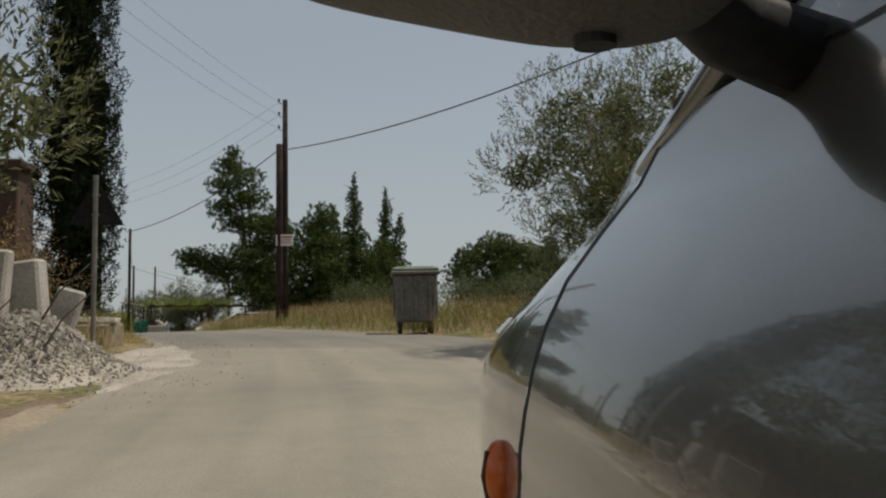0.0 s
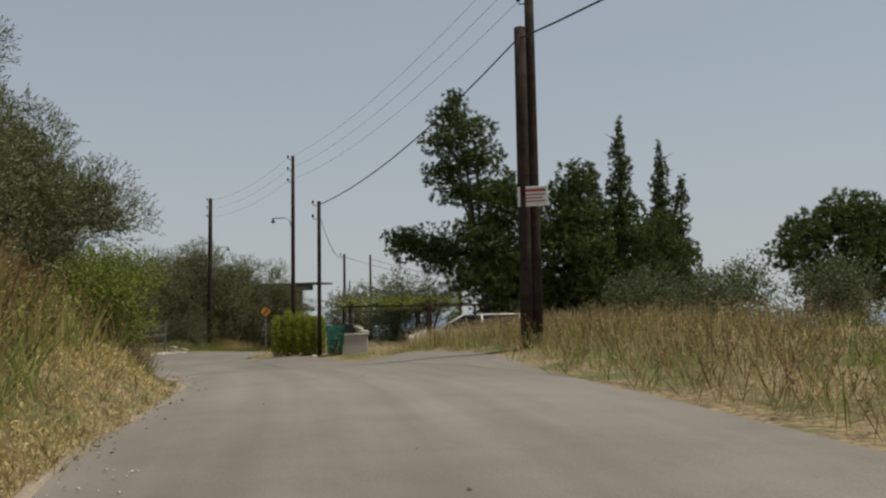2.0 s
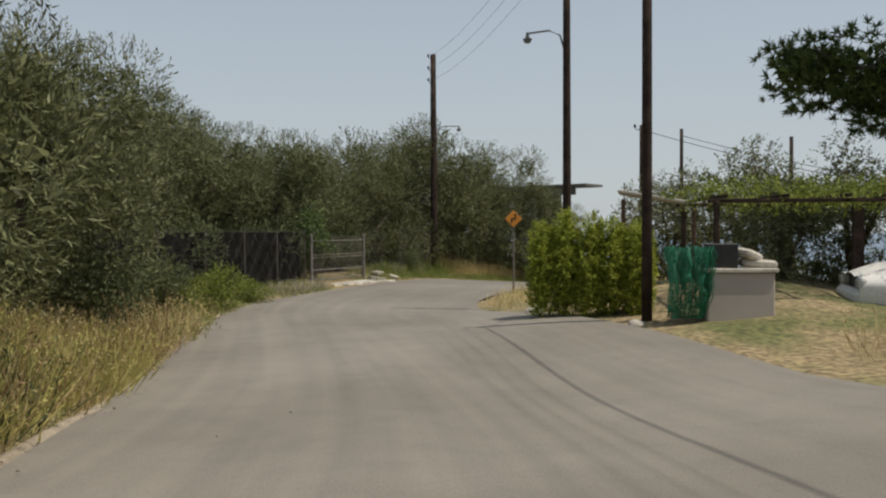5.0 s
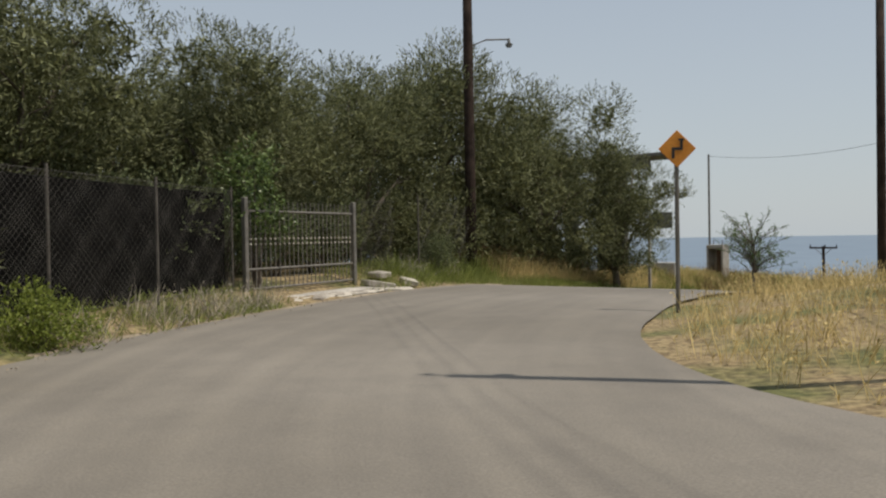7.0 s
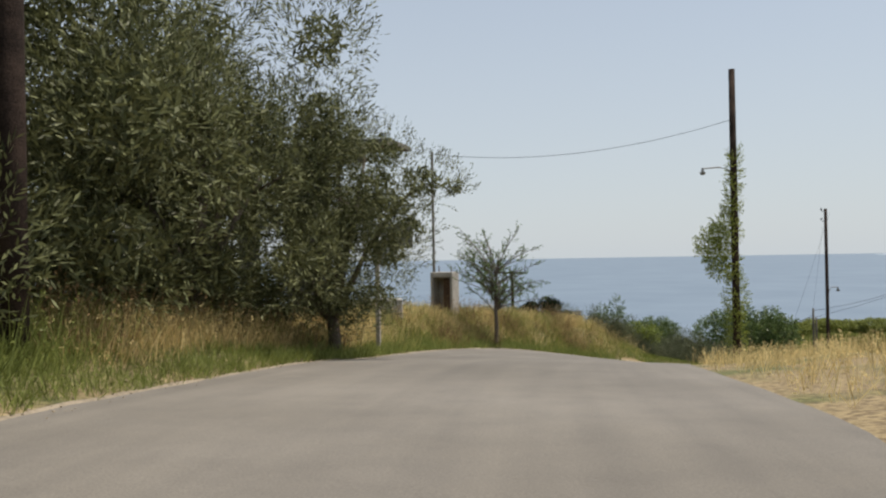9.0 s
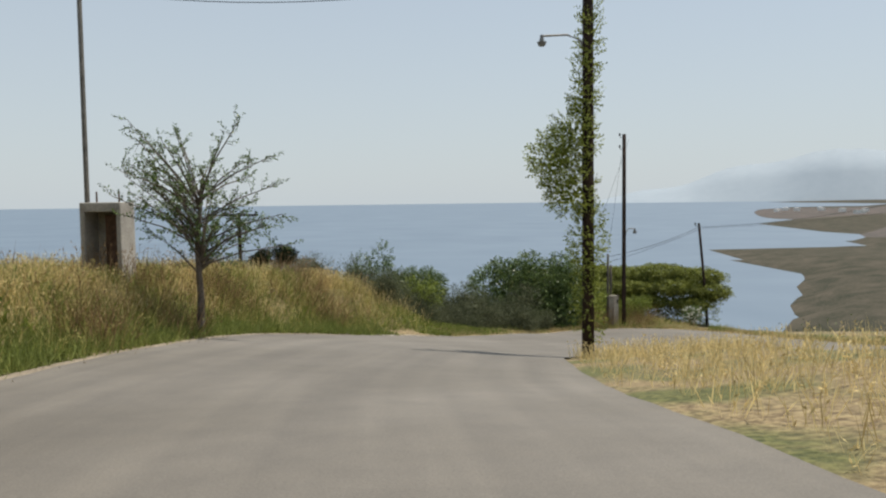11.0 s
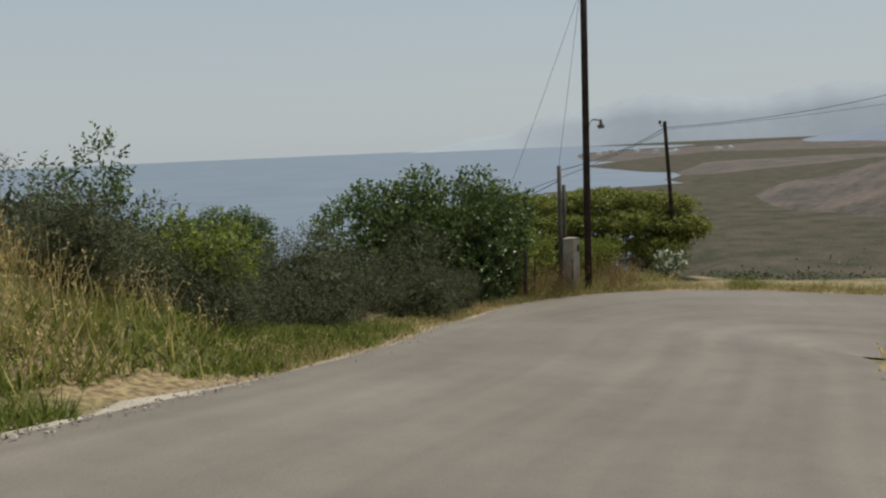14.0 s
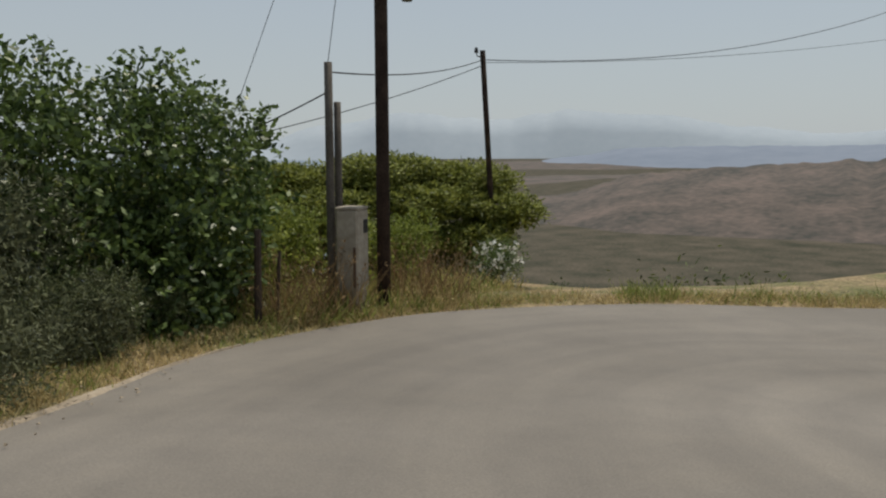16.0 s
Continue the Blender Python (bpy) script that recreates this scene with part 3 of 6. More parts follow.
def crown(name, blobs, mat, parent, n_sprig, n_leaf, sprig_len, leaf_len, leaf_w, up=0.4, droop=0.0, filler=600, fill_size=0.28, shell=0.55, label="", spread=0.9, broad=0.26):
    p, d = in_blobs(blobs, n_sprig, shell)
    d = unit(d + np.array([0, 0, up - droop]) + 0.35 * rng.normal(size=d.shape))
    chunks = [sprigs(p, d, n_leaf, sprig_len, leaf_len, leaf_w, spread)]
    if filler:
        q, e = in_blobs([(x, y, z, a * 0.62, b * 0.62, c * 0.62) for x, y, z, a, b, c in blobs], filler, 0.35)
        ax = unit(rng.normal(size=q.shape))
        chunks.append(blades(q - ax * fill_size / 2, ax, unit(rng.normal(size=q.shape)), np.full(filler, fill_size) * rng.uniform(0.6, 1.2, filler), np.full(filler, fill_size * broad)))
    v, f = joined(chunks)
    return raw(name, v.tolist(), f.tolist(), mat, parent, label)


def limbs(parent, base_r, fork, tips, lean=(0, 0), name="trunk", mat=None):
    """A tapered, crooked trunk and its limbs, one mesh."""
    bm = BM()
    top = Vector((lean[0], lean[1], fork))
    mid = top * 0.5 + Vector((0.06, -0.05, 0))
    tube(bm, [(0, 0, -0.25), (0.02, 0.01, 0.1), mid, top], base_r, 8, base_r * 0.72)
    for x, y, z in tips:
        e = Vector((x, y, z))
        m = top.lerp(e, 0.5) + Vector((0.1 * math.sin(x * 9), 0.1 * math.cos(y * 7), 0.12))
        tube(bm, [top - Vector((0, 0, 0.1)), m, e], base_r * 0.5, 6, base_r * 0.12)
        for s in range(3):
            a = m.lerp(e, 0.3 + 0.3 * s)
            tube(bm, [a, a + Vector((0.5 * math.sin(x * 5 + s * 2.1), 0.5 * math.cos(y * 5 + s * 2.1), 0.28))], base_r * 0.18, 4, 0.006)
    return part(name, bm, mat or BARK, parent, smooth=True)


def blob_set(n, r, z0, z1, size, seed, flat=0.85):
    q = random.Random(seed)
    out = []
    for i in range(n):
        a = i * 2.4 + q.uniform(-0.4, 0.4)
        rr = r * math.sqrt((i + 0.3) / n)
        out.append((rr * math.cos(a), rr * math.sin(a), q.uniform(z0, z1), *(size * q.uniform(0.75, 1.15) for _ in range(2)), size * flat * q.uniform(0.8, 1.1)))
    return out


def olive(seed, height=4.6, r=1.9, low=0.7, fine=True, skirt=6, extra=(), thick=1.0, leaf=(0.10, 0.022)):
    t = thing("olive_tree", (0, 0, 0), "grey-green olive tree with dense drooping foliage", "tree", "roadside olive trees")
    blobs = blob_set(15, r * 1.02, low + 1.1, height - 0.85, 0.76, seed) + [(0.2, 0.1, height - 0.8, 0.75, 0.75, 0.7), (0, 0, (low + height) / 2, 0.9, 0.9, 1.0)] + blob_set(skirt, r, low, low + 0.5, 0.72, seed + 1) + list(extra)
    limbs(t, 0.17, 0.9, [(b[0] * 0.7, b[1] * 0.7, b[2]) for b in blobs[::3]])
    if fine:
        crown("crown", blobs, OLIVE, t, int(4900 * thick), 8, 0.30, *leaf, up=0.7, filler=int(9000 * thick), fill_size=0.2, shell=0.78, spread=0.55, broad=0.2)
    else:
        crown("crown", blobs, OLIVE, t, 1500, 7, 0.30, 0.135, 0.045, up=0.4, filler=2400, fill_size=0.24, shell=0.7)
    return t


def needle_crown(name, blobs, mat, parent, n_tuft, n_needle, length, width):
    """Rounded pads of needle tufts, flat beneath, with a dark twiggy core."""
    b = np.array(blobs, float)
    area = (b[:, 3] * b[:, 4] * b[:, 5]) ** 0.67
    pick = rng.choice(len(b), n_tuft, p=area / area.sum())
    d = unit(rng.normal(size=(n_tuft, 3)))
    d[:, 2] = np.where(d[:, 2] < -0.6, -0.6 + 0.3 * (d[:, 2] + 0.6), d[:, 2])
    lump = 1 + 0.22 * np.sin(d[:, 0] * 6 + pick * 1.7) * np.cos(d[:, 1] * 5 + d[:, 2] * 4 + pick)
    r = (0.70 + 0.30 * rng.uniform(0, 1, n_tuft) ** 0.5) * lump
    c = b[pick, :3] + d * r[:, None] * b[pick, 3:]
    way = unit(d + np.array([0, 0, 0.55]))
    ax = unit(np.repeat(way, n_needle, 0) * 0.75 + rng.normal(0, 0.75, (n_tuft * n_needle, 3)))
    pos = np.repeat(c, n_needle, 0) - ax * 0.03
    chunks = [blades(pos, ax, unit(rng.normal(size=ax.shape)), length * rng.uniform(0.6, 1.2, len(ax)), np.full(len(ax), width))]
    n = n_tuft * 2
    q, _ = in_blobs([(x, y, z + 0.05, e * 0.66, f * 0.66, g * 0.6) for x, y, z, e, f, g in blobs], n, 0.3)
    ax = unit(rng.normal(size=q.shape))
    chunks.append(blades(q - ax * 0.13, ax, unit(rng.normal(size=q.shape)), np.full(n, 0.24), np.full(n, 0.075)))
    v, f = joined(chunks)
    return raw(name, v.tolist(), f.tolist(), mat, parent)


def pine(seed, blobs, height, lean=(0, 0)):
    t = thing("pine_tree", (0, 0, 0), "dark green pine with rounded needle clumps", "tree", "pines behind the pole")
    limbs(t, 0.16, height * 0.35, [(b[0] * 0.85, b[1] * 0.85, b[2]) for b in blobs], lean, name="trunk")
    needle_crown("crown", [(x, y, z, a * 1.14, b * 1.14, c * 1.42) for x, y, z, a, b, c in blobs], PINE, t, 2500, 18, 0.17, 0.023)
    return t


def canopy(name, blobs, mat, parent, n, length, width):
    """Flat leaves lying on the tops of broad domes, with twiggy shade beneath."""
    b = np.array(blobs, float)
    area = b[:, 3] * b[:, 4]
    pick = rng.choice(len(b), n, p=area / area.sum())
    d = unit(rng.normal(size=(n, 3)))
    d[:, 2] = np.where(d[:, 2] < -0.15, -d[:, 2], d[:, 2])
    lump = 1 + 0.16 * np.sin(d[:, 0] * 9 + pick * 1.3) * np.cos(d[:, 1] * 8 + pick)
    pos = b[pick, :3] + d * ((0.72 + 0.3 * rng.uniform(0, 1, n)) * lump)[:, None] * b[pick, 3:]
    ax = unit(rng.normal(size=(n, 3)) * np.array([1, 1, 0.35]) + d * 0.6)
    chunks = [blades(pos, ax, unit(np.array([0, 0, 1.0]) + rng.normal(0, 0.45, (n, 3))), length * rng.uniform(0.6, 1.2, n), np.full(n, width))]
    k = n // 4
    q, _ = in_blobs([(x, y, z - 0.05, e * 0.8, f * 0.8, g * 0.6) for x, y, z, e, f, g in blobs], k, 0.3)
    ax = unit(rng.normal(size=q.shape))
    chunks.append(blades(q - ax * 0.1, ax, unit(rng.normal(size=q.shape)), np.full(k, 0.2), np.full(k, 0.06)))
    v, f = joined(chunks)
    return raw(name, v.tolist(), f.tolist(), mat, parent)


def shrub(name, label, blobs, mat, n=900, leaf=(0.30, 0.08, 0.025), nl=8, fill=350, group="", trunk=True, cat="shrub"):
    t = thing(name, (0, 0, 0), label, cat, group)
    if trunk:
        bm = BM()
        for b in blobs[: min(6, len(blobs))]:
            tube(bm, [(b[0] * 0.1, b[1] * 0.1, -0.15), (b[0] * 0.5, b[1] * 0.5, b[2] * 0.5), (b[0], b[1], b[2])], 0.03, 5, 0.008)
        part("stem", bm, BARK, t)
    crown("leaves", blobs, mat, t, n, nl, leaf[0], leaf[1], leaf[2], filler=fill, fill_size=max(0.12, leaf[0] * 0.7))
    return t


def place(t, x, y, yaw=0, s=1.0, dz=0.0, z=None):
    zz = (land_z(x, y) if z is None else z) + dz
    t.matrix_basis = pose(x, y, zz, 0, 0, yaw) @ Matrix.Scale(s, 4)
    return t


def again(t, x, y, yaw=0, s=1.0, dz=0.0, label=""):
    c = copy_thing(t, pose(x, y, land_z(x, y) + dz, 0, 0, yaw) @ Matrix.Scale(s, 4) @ Matrix.Diagonal((*(1 / k for k in t.scale), 1)))
    if label:
        c["label"] = label
    return c


def on_path(x, y):
    """On the bare footpath up the bank, or on the gravel pull-out."""
    if 68.4 < y < 69.6 and x < -15:
        return off_road(x, y)[0] < 0.62
    return x < -5 and 17.0 < y < 19.45 and abs(off_road(x, y)[0] - 0.36 - 0.36 * (19.0 - y)) < 0.16 + 0.06 * (19.4 - y)


def grass(name, label, areas, mat, hmin, hmax, seeds=0.0, lean=0.35, w=0.006, patch=None):
    """Tufts of blades in discs (x, y, radius, count). patch: (size, low, high), the band of a slow noise where they grow."""
    pts = []
    for x, y, r, n in areas:
        a, q = rng.uniform(0, 2 * np.pi, n), r * np.sqrt(rng.uniform(0, 1, n))
        pts += [(x + s * math.cos(b), y + s * math.sin(b)) for b, s in zip(a, q)]
    pts = [(x, y, land_z(x, y)) for x, y in pts if off_road(x, y)[0] > 0.06 and not on_path(x, y)]
    if patch:
        pts = [p for p in pts if patch[1] < noise.noise((p[0] / patch[0], p[1] / patch[0], 9)) + 0.25 * rng.uniform(-1, 1) < patch[2]]
    base = np.array(pts)
    k = 7
    b = np.repeat(base, k, 0) + np.concatenate([rng.normal(0, 0.05, (len(base) * k, 2)), np.full((len(base) * k, 1), -0.03)], 1)
    h = rng.uniform(hmin, hmax, len(b))
    d = unit(np.stack([rng.normal(0, lean, len(b)), rng.normal(0, lean, len(b)), np.ones(len(b))], 1))
    chunks = [blades(b, d, unit(rng.normal(size=d.shape)), h, np.full(len(b), w) * rng.uniform(0.7, 1.6, len(b)))]
    if seeds:
        m = rng.uniform(0, 1, len(b)) < seeds
        tip = b[m] + d[m] * h[m][:, None] * 0.93
        for _ in range(3):
            dd = unit(d[m] + rng.normal(0, 0.7, tip.shape))
            chunks.append(blades(tip - d[m] * rng.uniform(0, 0.12, len(tip))[:, None], dd, unit(rng.normal(size=dd.shape)), np.full(len(tip), 0.045), np.full(len(tip), 0.014)))
    v, f = joined(chunks)
    return tagged(raw(name, v.tolist(), f.tolist(), mat), label, "grass", kind="stuff")


def verge_discs(y0, y1, side, a, b, per_m, line=None):
    """Discs of tufts along a road edge, from a to b metres outside it."""
    line = EDGE_L if side < 0 else EDGE_R
    other = EDGE_R if side < 0 else EDGE_L
    out = []
    last = None
    for p, q in zip(line, other):
        if y0 <= p[1] <= y1:
            step = 0.5 if last is None else float(np.hypot(*(p - last)))
            last = p
            d = (p - q) / np.hypot(*(p - q))
            c = p + d * (a + b) / 2
            out.append((c[0], c[1], (b - a) / 2 + 0.1, max(1, int(per_m * step))))
    return out

# ---- poles and lines ----


def lamp_arm(t, z, yaw, length=0.75, drop=0.12):
    """A bent pipe with a small lantern under it."""
    a = radians(yaw)
    d = Vector((math.cos(a), math.sin(a), 0))
    bm = BM()
    pts = [d * 0.05 + Vector((0, 0, z - 0.35)), d * 0.12 + Vector((0, 0, z - 0.1)), d * (length * 0.45) + Vector((0, 0, z)), d * length + Vector((0, 0, z - 0.02))]
    tube(bm, pts, 0.017, 6)
    arm = part("lamp_arm", bm, STEEL, t)
    bm = BM()
    e = d * length + Vector((0, 0, z - drop))
    rod(bm, e + Vector((0, 0, 0.12)), e, 0.025, 0.045, 8)
    rod(bm, e, e + Vector((0, 0, -0.07)), 0.085, 0.055, 12)
    part("lantern", bm, GREY, arm, "small grey street lantern")


def pole(x, y, top, base=None, r=0.12, r_top=0.085, lean=(0, 0), insulators=3, lamp=None, label="", name="utility_pole", wood=None):
    z0 = land_z(x, y) if base is None else base
    t = thing(name, (x, y, z0), label or "dark tarred wooden utility pole by the lane", "pole", "utility poles")
    h = top - z0
    bm = BM()
    tube(bm, [(0, 0, -0.4), (lean[0] * 0.3, lean[1] * 0.3, h * 0.3), (lean[0] * 0.7, lean[1] * 0.7, h * 0.7), (lean[0], lean[1], h)], r, 10, r_top)
    part("shaft", bm, wood or POLEWOOD, t, smooth=True)
    for i in range(insulators):
        z = h - 0.12 - i * 0.42
        bm = BM()
        tube(bm, [(lean[0], lean[1], z), (lean[0] - 0.16, lean[1] - 0.04, z), (lean[0] - 0.18, lean[1] - 0.04, z + 0.08)], 0.012, 5)
        rod(bm, (lean[0] - 0.18, lean[1] - 0.04, z + 0.06), (lean[0] - 0.18, lean[1] - 0.04, z + 0.15), 0.04, 0.025, 8)
        part("insulator", bm, BLACK, t)
    if lamp:
        lamp_arm(t, lamp[0] - z0, lamp[1], lamp[2])
    return t


def line(p, q, sag=0.5, r=0.006, label="thin overhead power line between poles"):
    p, q = Vector(p), Vector(q)
    pts = [p.lerp(q, i / 16) - Vector((0, 0, sag * 4 * (i / 16) * (1 - i / 16))) for i in range(17)]
    bm = BM()
    tube(bm, pts, r, 4)
    tagged(finish("overhead_cable", bm, WIRE), label, "cable", "overhead cables")


pole_a = pole(-4.78, 24.3, 7.82, r=0.105, r_top=0.075, label="tall dark wooden utility pole with a small white plate")
bm = BM()
box(bm, (0.02, -0.2, 2.55), (0.52, 0.02, 0.34), 0.006)
plate = part("sign_plate", bm, WHITEPAINT, pole_a, "white plate with red and dark lettering")
bm = BM()
box(bm, (0.02, -0.2135, 2.65), (0.44, 0.004, 0.05), 0)
part("lettering_bar", bm, RED, plate)
for i in range(3):
    bm = BM()
    box(bm, (0.02, -0.2135, 2.575 - i * 0.055), (0.42 - 0.07 * (i % 2), 0.004, 0.022), 0)
    part("lettering_bar", bm, RED, plate)
pole(-4.93, 24.18, 6.40, r=0.11, r_top=0.10, insulators=0, label="stout dark wooden pole strapped beside a taller one")
pole(-15.70, 36.60, 7.19, r=0.085, r_top=0.06, lamp=(4.95, 195, 0.72), label="dark wooden utility pole with a street lamp")
pole(-25.5, 46.5, 7.49, r=0.13, r_top=0.095, lamp=(4.98, 25, 0.9), label="dark wooden utility pole with a street lamp by the fence")
pole(-12.75, 32.55, 4.86, r=0.065, r_top=0.055, insulators=2, label="short dark telephone pole beside the hedge")
pole(-17.36, 44.92, 4.23, base=-1.2, r=0.07, r_top=0.055, insulators=1, label="far dark wooden pole behind the garden")
pole(-16.9, 47.0, 4.3, base=-1.2, r=0.06, r_top=0.05, insulators=0, label="far dark wooden pole behind the garden")
line((-5.0, 24.2, 6.2), (-12.75, 32.55, 4.75), 0.35, 0.014, "thick black telephone cable between poles")
line((-5.0, 24.2, 6.2), (9.0, 8.0, 7.2), 0.8, 0.016, "thick black telephone cable between poles")
line((-12.75, 32.55, 4.5), (-17.36, 44.92, 4.1), 0.5, 0.010)
line((-17.36, 44.92, 4.1), (-5.0, 52.0, 2.0), 0.6, 0.010)
line((-16.9, 47.0, 4.1), (-4.0, 56.0, 2.2), 0.6, 0.010)
for i in range(3):
    line((-4.96, 24.26, 7.75 - 0.42 * i), (-15.88, 36.56, 7.12 - 0.42 * i), 0.45, 0.0035)
    line((-15.88, 36.56, 7.12 - 0.42 * i), (-25.68, 46.45, 7.40 - 0.42 * i), 0.35, 0.0035)
    line((-4.96, 24.26, 7.75 - 0.42 * i), (-7.5, -2.0, 8.6 - 0.42 * i), 0.8, 0.0030)

# ---- first bend: rubble, sign, bin, garden ----


def build_bin():
    t = thing("wheeled_bin", (-0.50, 14.35, road_z(-0.5, 14.35)), "large stained grey-brown wheeled rubbish container with a green lid", "rubbish bin", yaw=4)
    bm = BM()
    box(bm, (0, 0, 0.62), (0.76, 1.15, 0.84), 0.04)
    for v_ in bm.verts:
        k = 0.88 + 0.12 * (v_.co.z - 0.2) / 0.84
        v_.co.x *= k
        v_.co.y *= k
    body = part("body", bm, BIN, t)
    for s in (-1, 1):
        for k in range(3):
            bm = BM()
            box(bm, (-0.24 + 0.24 * k, s * 0.565, 0.62), (0.05, 0.03, 0.7), 0.01)
            part("rib", bm, BIN, body)
            bm = BM()
            box(bm, (s * 0.372, -0.34 + 0.34 * k, 0.62), (0.025, 0.05, 0.68), 0.01)
            part("rib", bm, BIN, body)
    bm = BM()
    box(bm, (0, 0, 1.06), (0.86, 1.25, 0.06), 0.02)
    part("rim", bm, BIN, t)
    bm = BM()
    box(bm, (0, 0, 1.12), (0.82, 1.2, 0.07), 0.03)
    box(bm, (0, 0.0, 1.16), (0.66, 0.98, 0.03), 0.012)
    part("lid", bm, BINLID, t, "faded green domed lid")
    for s in (-1, 1):
        bm = BM()
        rod(bm, (s * 0.42, -0.2, 0.9), (s * 0.42, 0.2, 0.9), 0.02, seg=6)
        part("handle", bm, BLACK, t)
        for q in (-1, 1):
            bm = BM()
            rod(bm, (s * 0.27 - 0.03, q * 0.42, 0.1), (s * 0.27 + 0.03, q * 0.42, 0.1), 0.1, seg=14)
            w_ = part("wheel", bm, RUBBER, t)
            bm = BM()
            box(bm, (s * 0.27, q * 0.42, 0.17), (0.09, 0.05, 0.1), 0.01)
            part("fork", bm, RUST, w_)


build_bin()

# rubble heap: pieces joined
chunks_v, chunks_f = [], []
q = random.Random(5)
for i in range(7000):
    a, rr = q.uniform(0, 6.28), abs(q.gauss(0, 0.5))
    x, y = -3.9 + math.cos(a) * rr * 0.95, 7.55 + math.sin(a) * rr * 0.95
    h = 0.58 * math.exp(-(((x + 3.92) / 0.62) ** 2 + ((y - 7.55) / 0.66) ** 2))
    s = q.uniform(0.006, 0.017) * (2.4 if q.random() < 0.05 else 1)
    m = pose(x, y, max(land_z(x, y), road_z(x, y) - 0.02) + h, q.uniform(0, 360), q.uniform(0, 360), q.uniform(0, 360))
    o = len(chunks_v)
    for c in ((1, 1, 1), (1, -1, -1), (-1, 1, -1), (-1, -1, 1), (0.2, 1.3, 0.1), (-0.3, -1.2, 0.4)):
        chunks_v.append(tuple(m @ Vector((c[0] * s, c[1] * s * 0.8, c[2] * s * 0.6))))
    chunks_f += [tuple(o + k for k in t) for t in ((0, 1, 4), (0, 4, 3), (1, 2, 4), (2, 3, 4), (0, 3, 5), (0, 5, 1), (1, 5, 2), (2, 5, 3))]
heap = thing("rubble_heap", (0, 0, 0), "pale heap of crushed plaster rubble beside the lane", "rubble")
tagged(raw("rubble", chunks_v, chunks_f, PALE, heap), kind="stuff")
n_, vs, fs = 20, [], []
for j in range(n_ + 1):
    for i in range(n_ + 1):
        x, y = -5.6 + 3.4 * i / n_, 5.2 + 5.0 * j / n_
        h = 0.61 * math.exp(-(((x + 3.92) / 0.62) ** 2 + ((y - 7.55) / 0.66) ** 2)) + 0.04 * noise.noise((x * 4, y * 4, 0)) - 0.05
        vs.append((x, y, max(land_z(x, y), road_z(x, y) - 0.04) + h))
fs = [(j * (n_ + 1) + i, j * (n_ + 1) + i + 1, (j + 1) * (n_ + 1) + i + 1, (j + 1) * (n_ + 1) + i) for j in range(n_) for i in range(n_)]
raw("heap_core", vs, fs, GRAVEL, heap, smooth=True)
for i, (dx, dy, dz, yaw) in enumerate(((0.3, -0.35, 0.3, 40), (-0.25, -0.6, 0.25, 110), (0.1, 0.0, 0.55, 80))):
    bm = BM()
    tube(bm, [(-3.75 + dx, 7.3 + dy, 0.5 + dz), (-3.55 + dx, 7.2 + dy, 0.75 + dz), (-3.3 + dx, 7.25 + dy, 1.0 + dz)], 0.012, 5, 0.0055)
    part("dead_stick", bm, BARK, heap)

# leaning slabs
for i, (x, y, sx, sz, tilt, yaw, mat) in enumerate(((-5.0, 8.6, 0.5, 1.35, 4, 8, PALE), (-4.6, 9.0, 0.42, 1.25, -6, -5, CONCRETE), (-4.62, 9.45, 0.3, 0.95, 16, 15, CONCRETE))):
    bm = BM()
    box(bm, (0, 0, sz / 2 - 0.1), (sx, 0.22, sz), 0.03)
    s_ = finish("concrete_slab", bm, mat)
    s_.matrix_world = pose(x, y, land_z(x, y), 0, tilt, yaw)
    tagged(s_, "whitewashed concrete slab stood on end" if i == 0 else "weathered grey concrete slab leaning by the lane", "slab", "upright slabs")

t = thing("warning_sign", (-4.33, 9.93, land_z(-4.33, 9.93)), "triangular road sign seen from its grey back on a steel post", "road sign", yaw=8)
bm = BM()
rod(bm, (0, 0, -0.2), (0, 0, 2.25), 0.03, seg=10)
part("post", bm, STEEL, t)
bm = BM()
a_, b_, c_ = (bm.verts.new(p) for p in ((-0.34, 0.035, 1.62), (0.34, 0.035, 1.62), (0.0, 0.035, 2.22)))
face = bm.faces.new((a_, b_, c_))
bmesh.ops.solidify(bm, geom=[face], thickness=0.02)
part("sign_panel", bm, SIGNBACK, t)
for z in (1.75, 2.0):
    bm = BM()
    box(bm, (0, 0.01, z), (0.09, 0.03, 0.03), 0.0055)
    part("bracket", bm, STEEL, t)

# planks on a low ledge beside the sign
for i in range(3):
    bm = BM()
    box(bm, (0, 0, 0), (1.5 - 0.2 * i, 0.16, 0.035), 0.008)
    p_ = finish("old_plank", bm, PALE)
    p_.matrix_world = pose(-5.15 + 0.05 * i, 10.8 + 0.2 * i, land_z(-5.1, 11.0) + 0.36 + 0.02 * i, 0, 2, 4 - 6 * i)
    tagged(p_, "weathered pale plank lying on a low earth ledge", "plank", "planks on the ledge")
bm = BM()
box(bm, (0, 0, 0.1), (1.35, 0.6, 0.5), 0.06)
p_ = finish("earth_ledge", bm, DIRT)
p_.matrix_world = pose(-5.15, 11.0, land_z(-5.1, 11.0), 0, 0, 3)
tagged(p_, "low crumbling earth ledge under planks", "ledge")

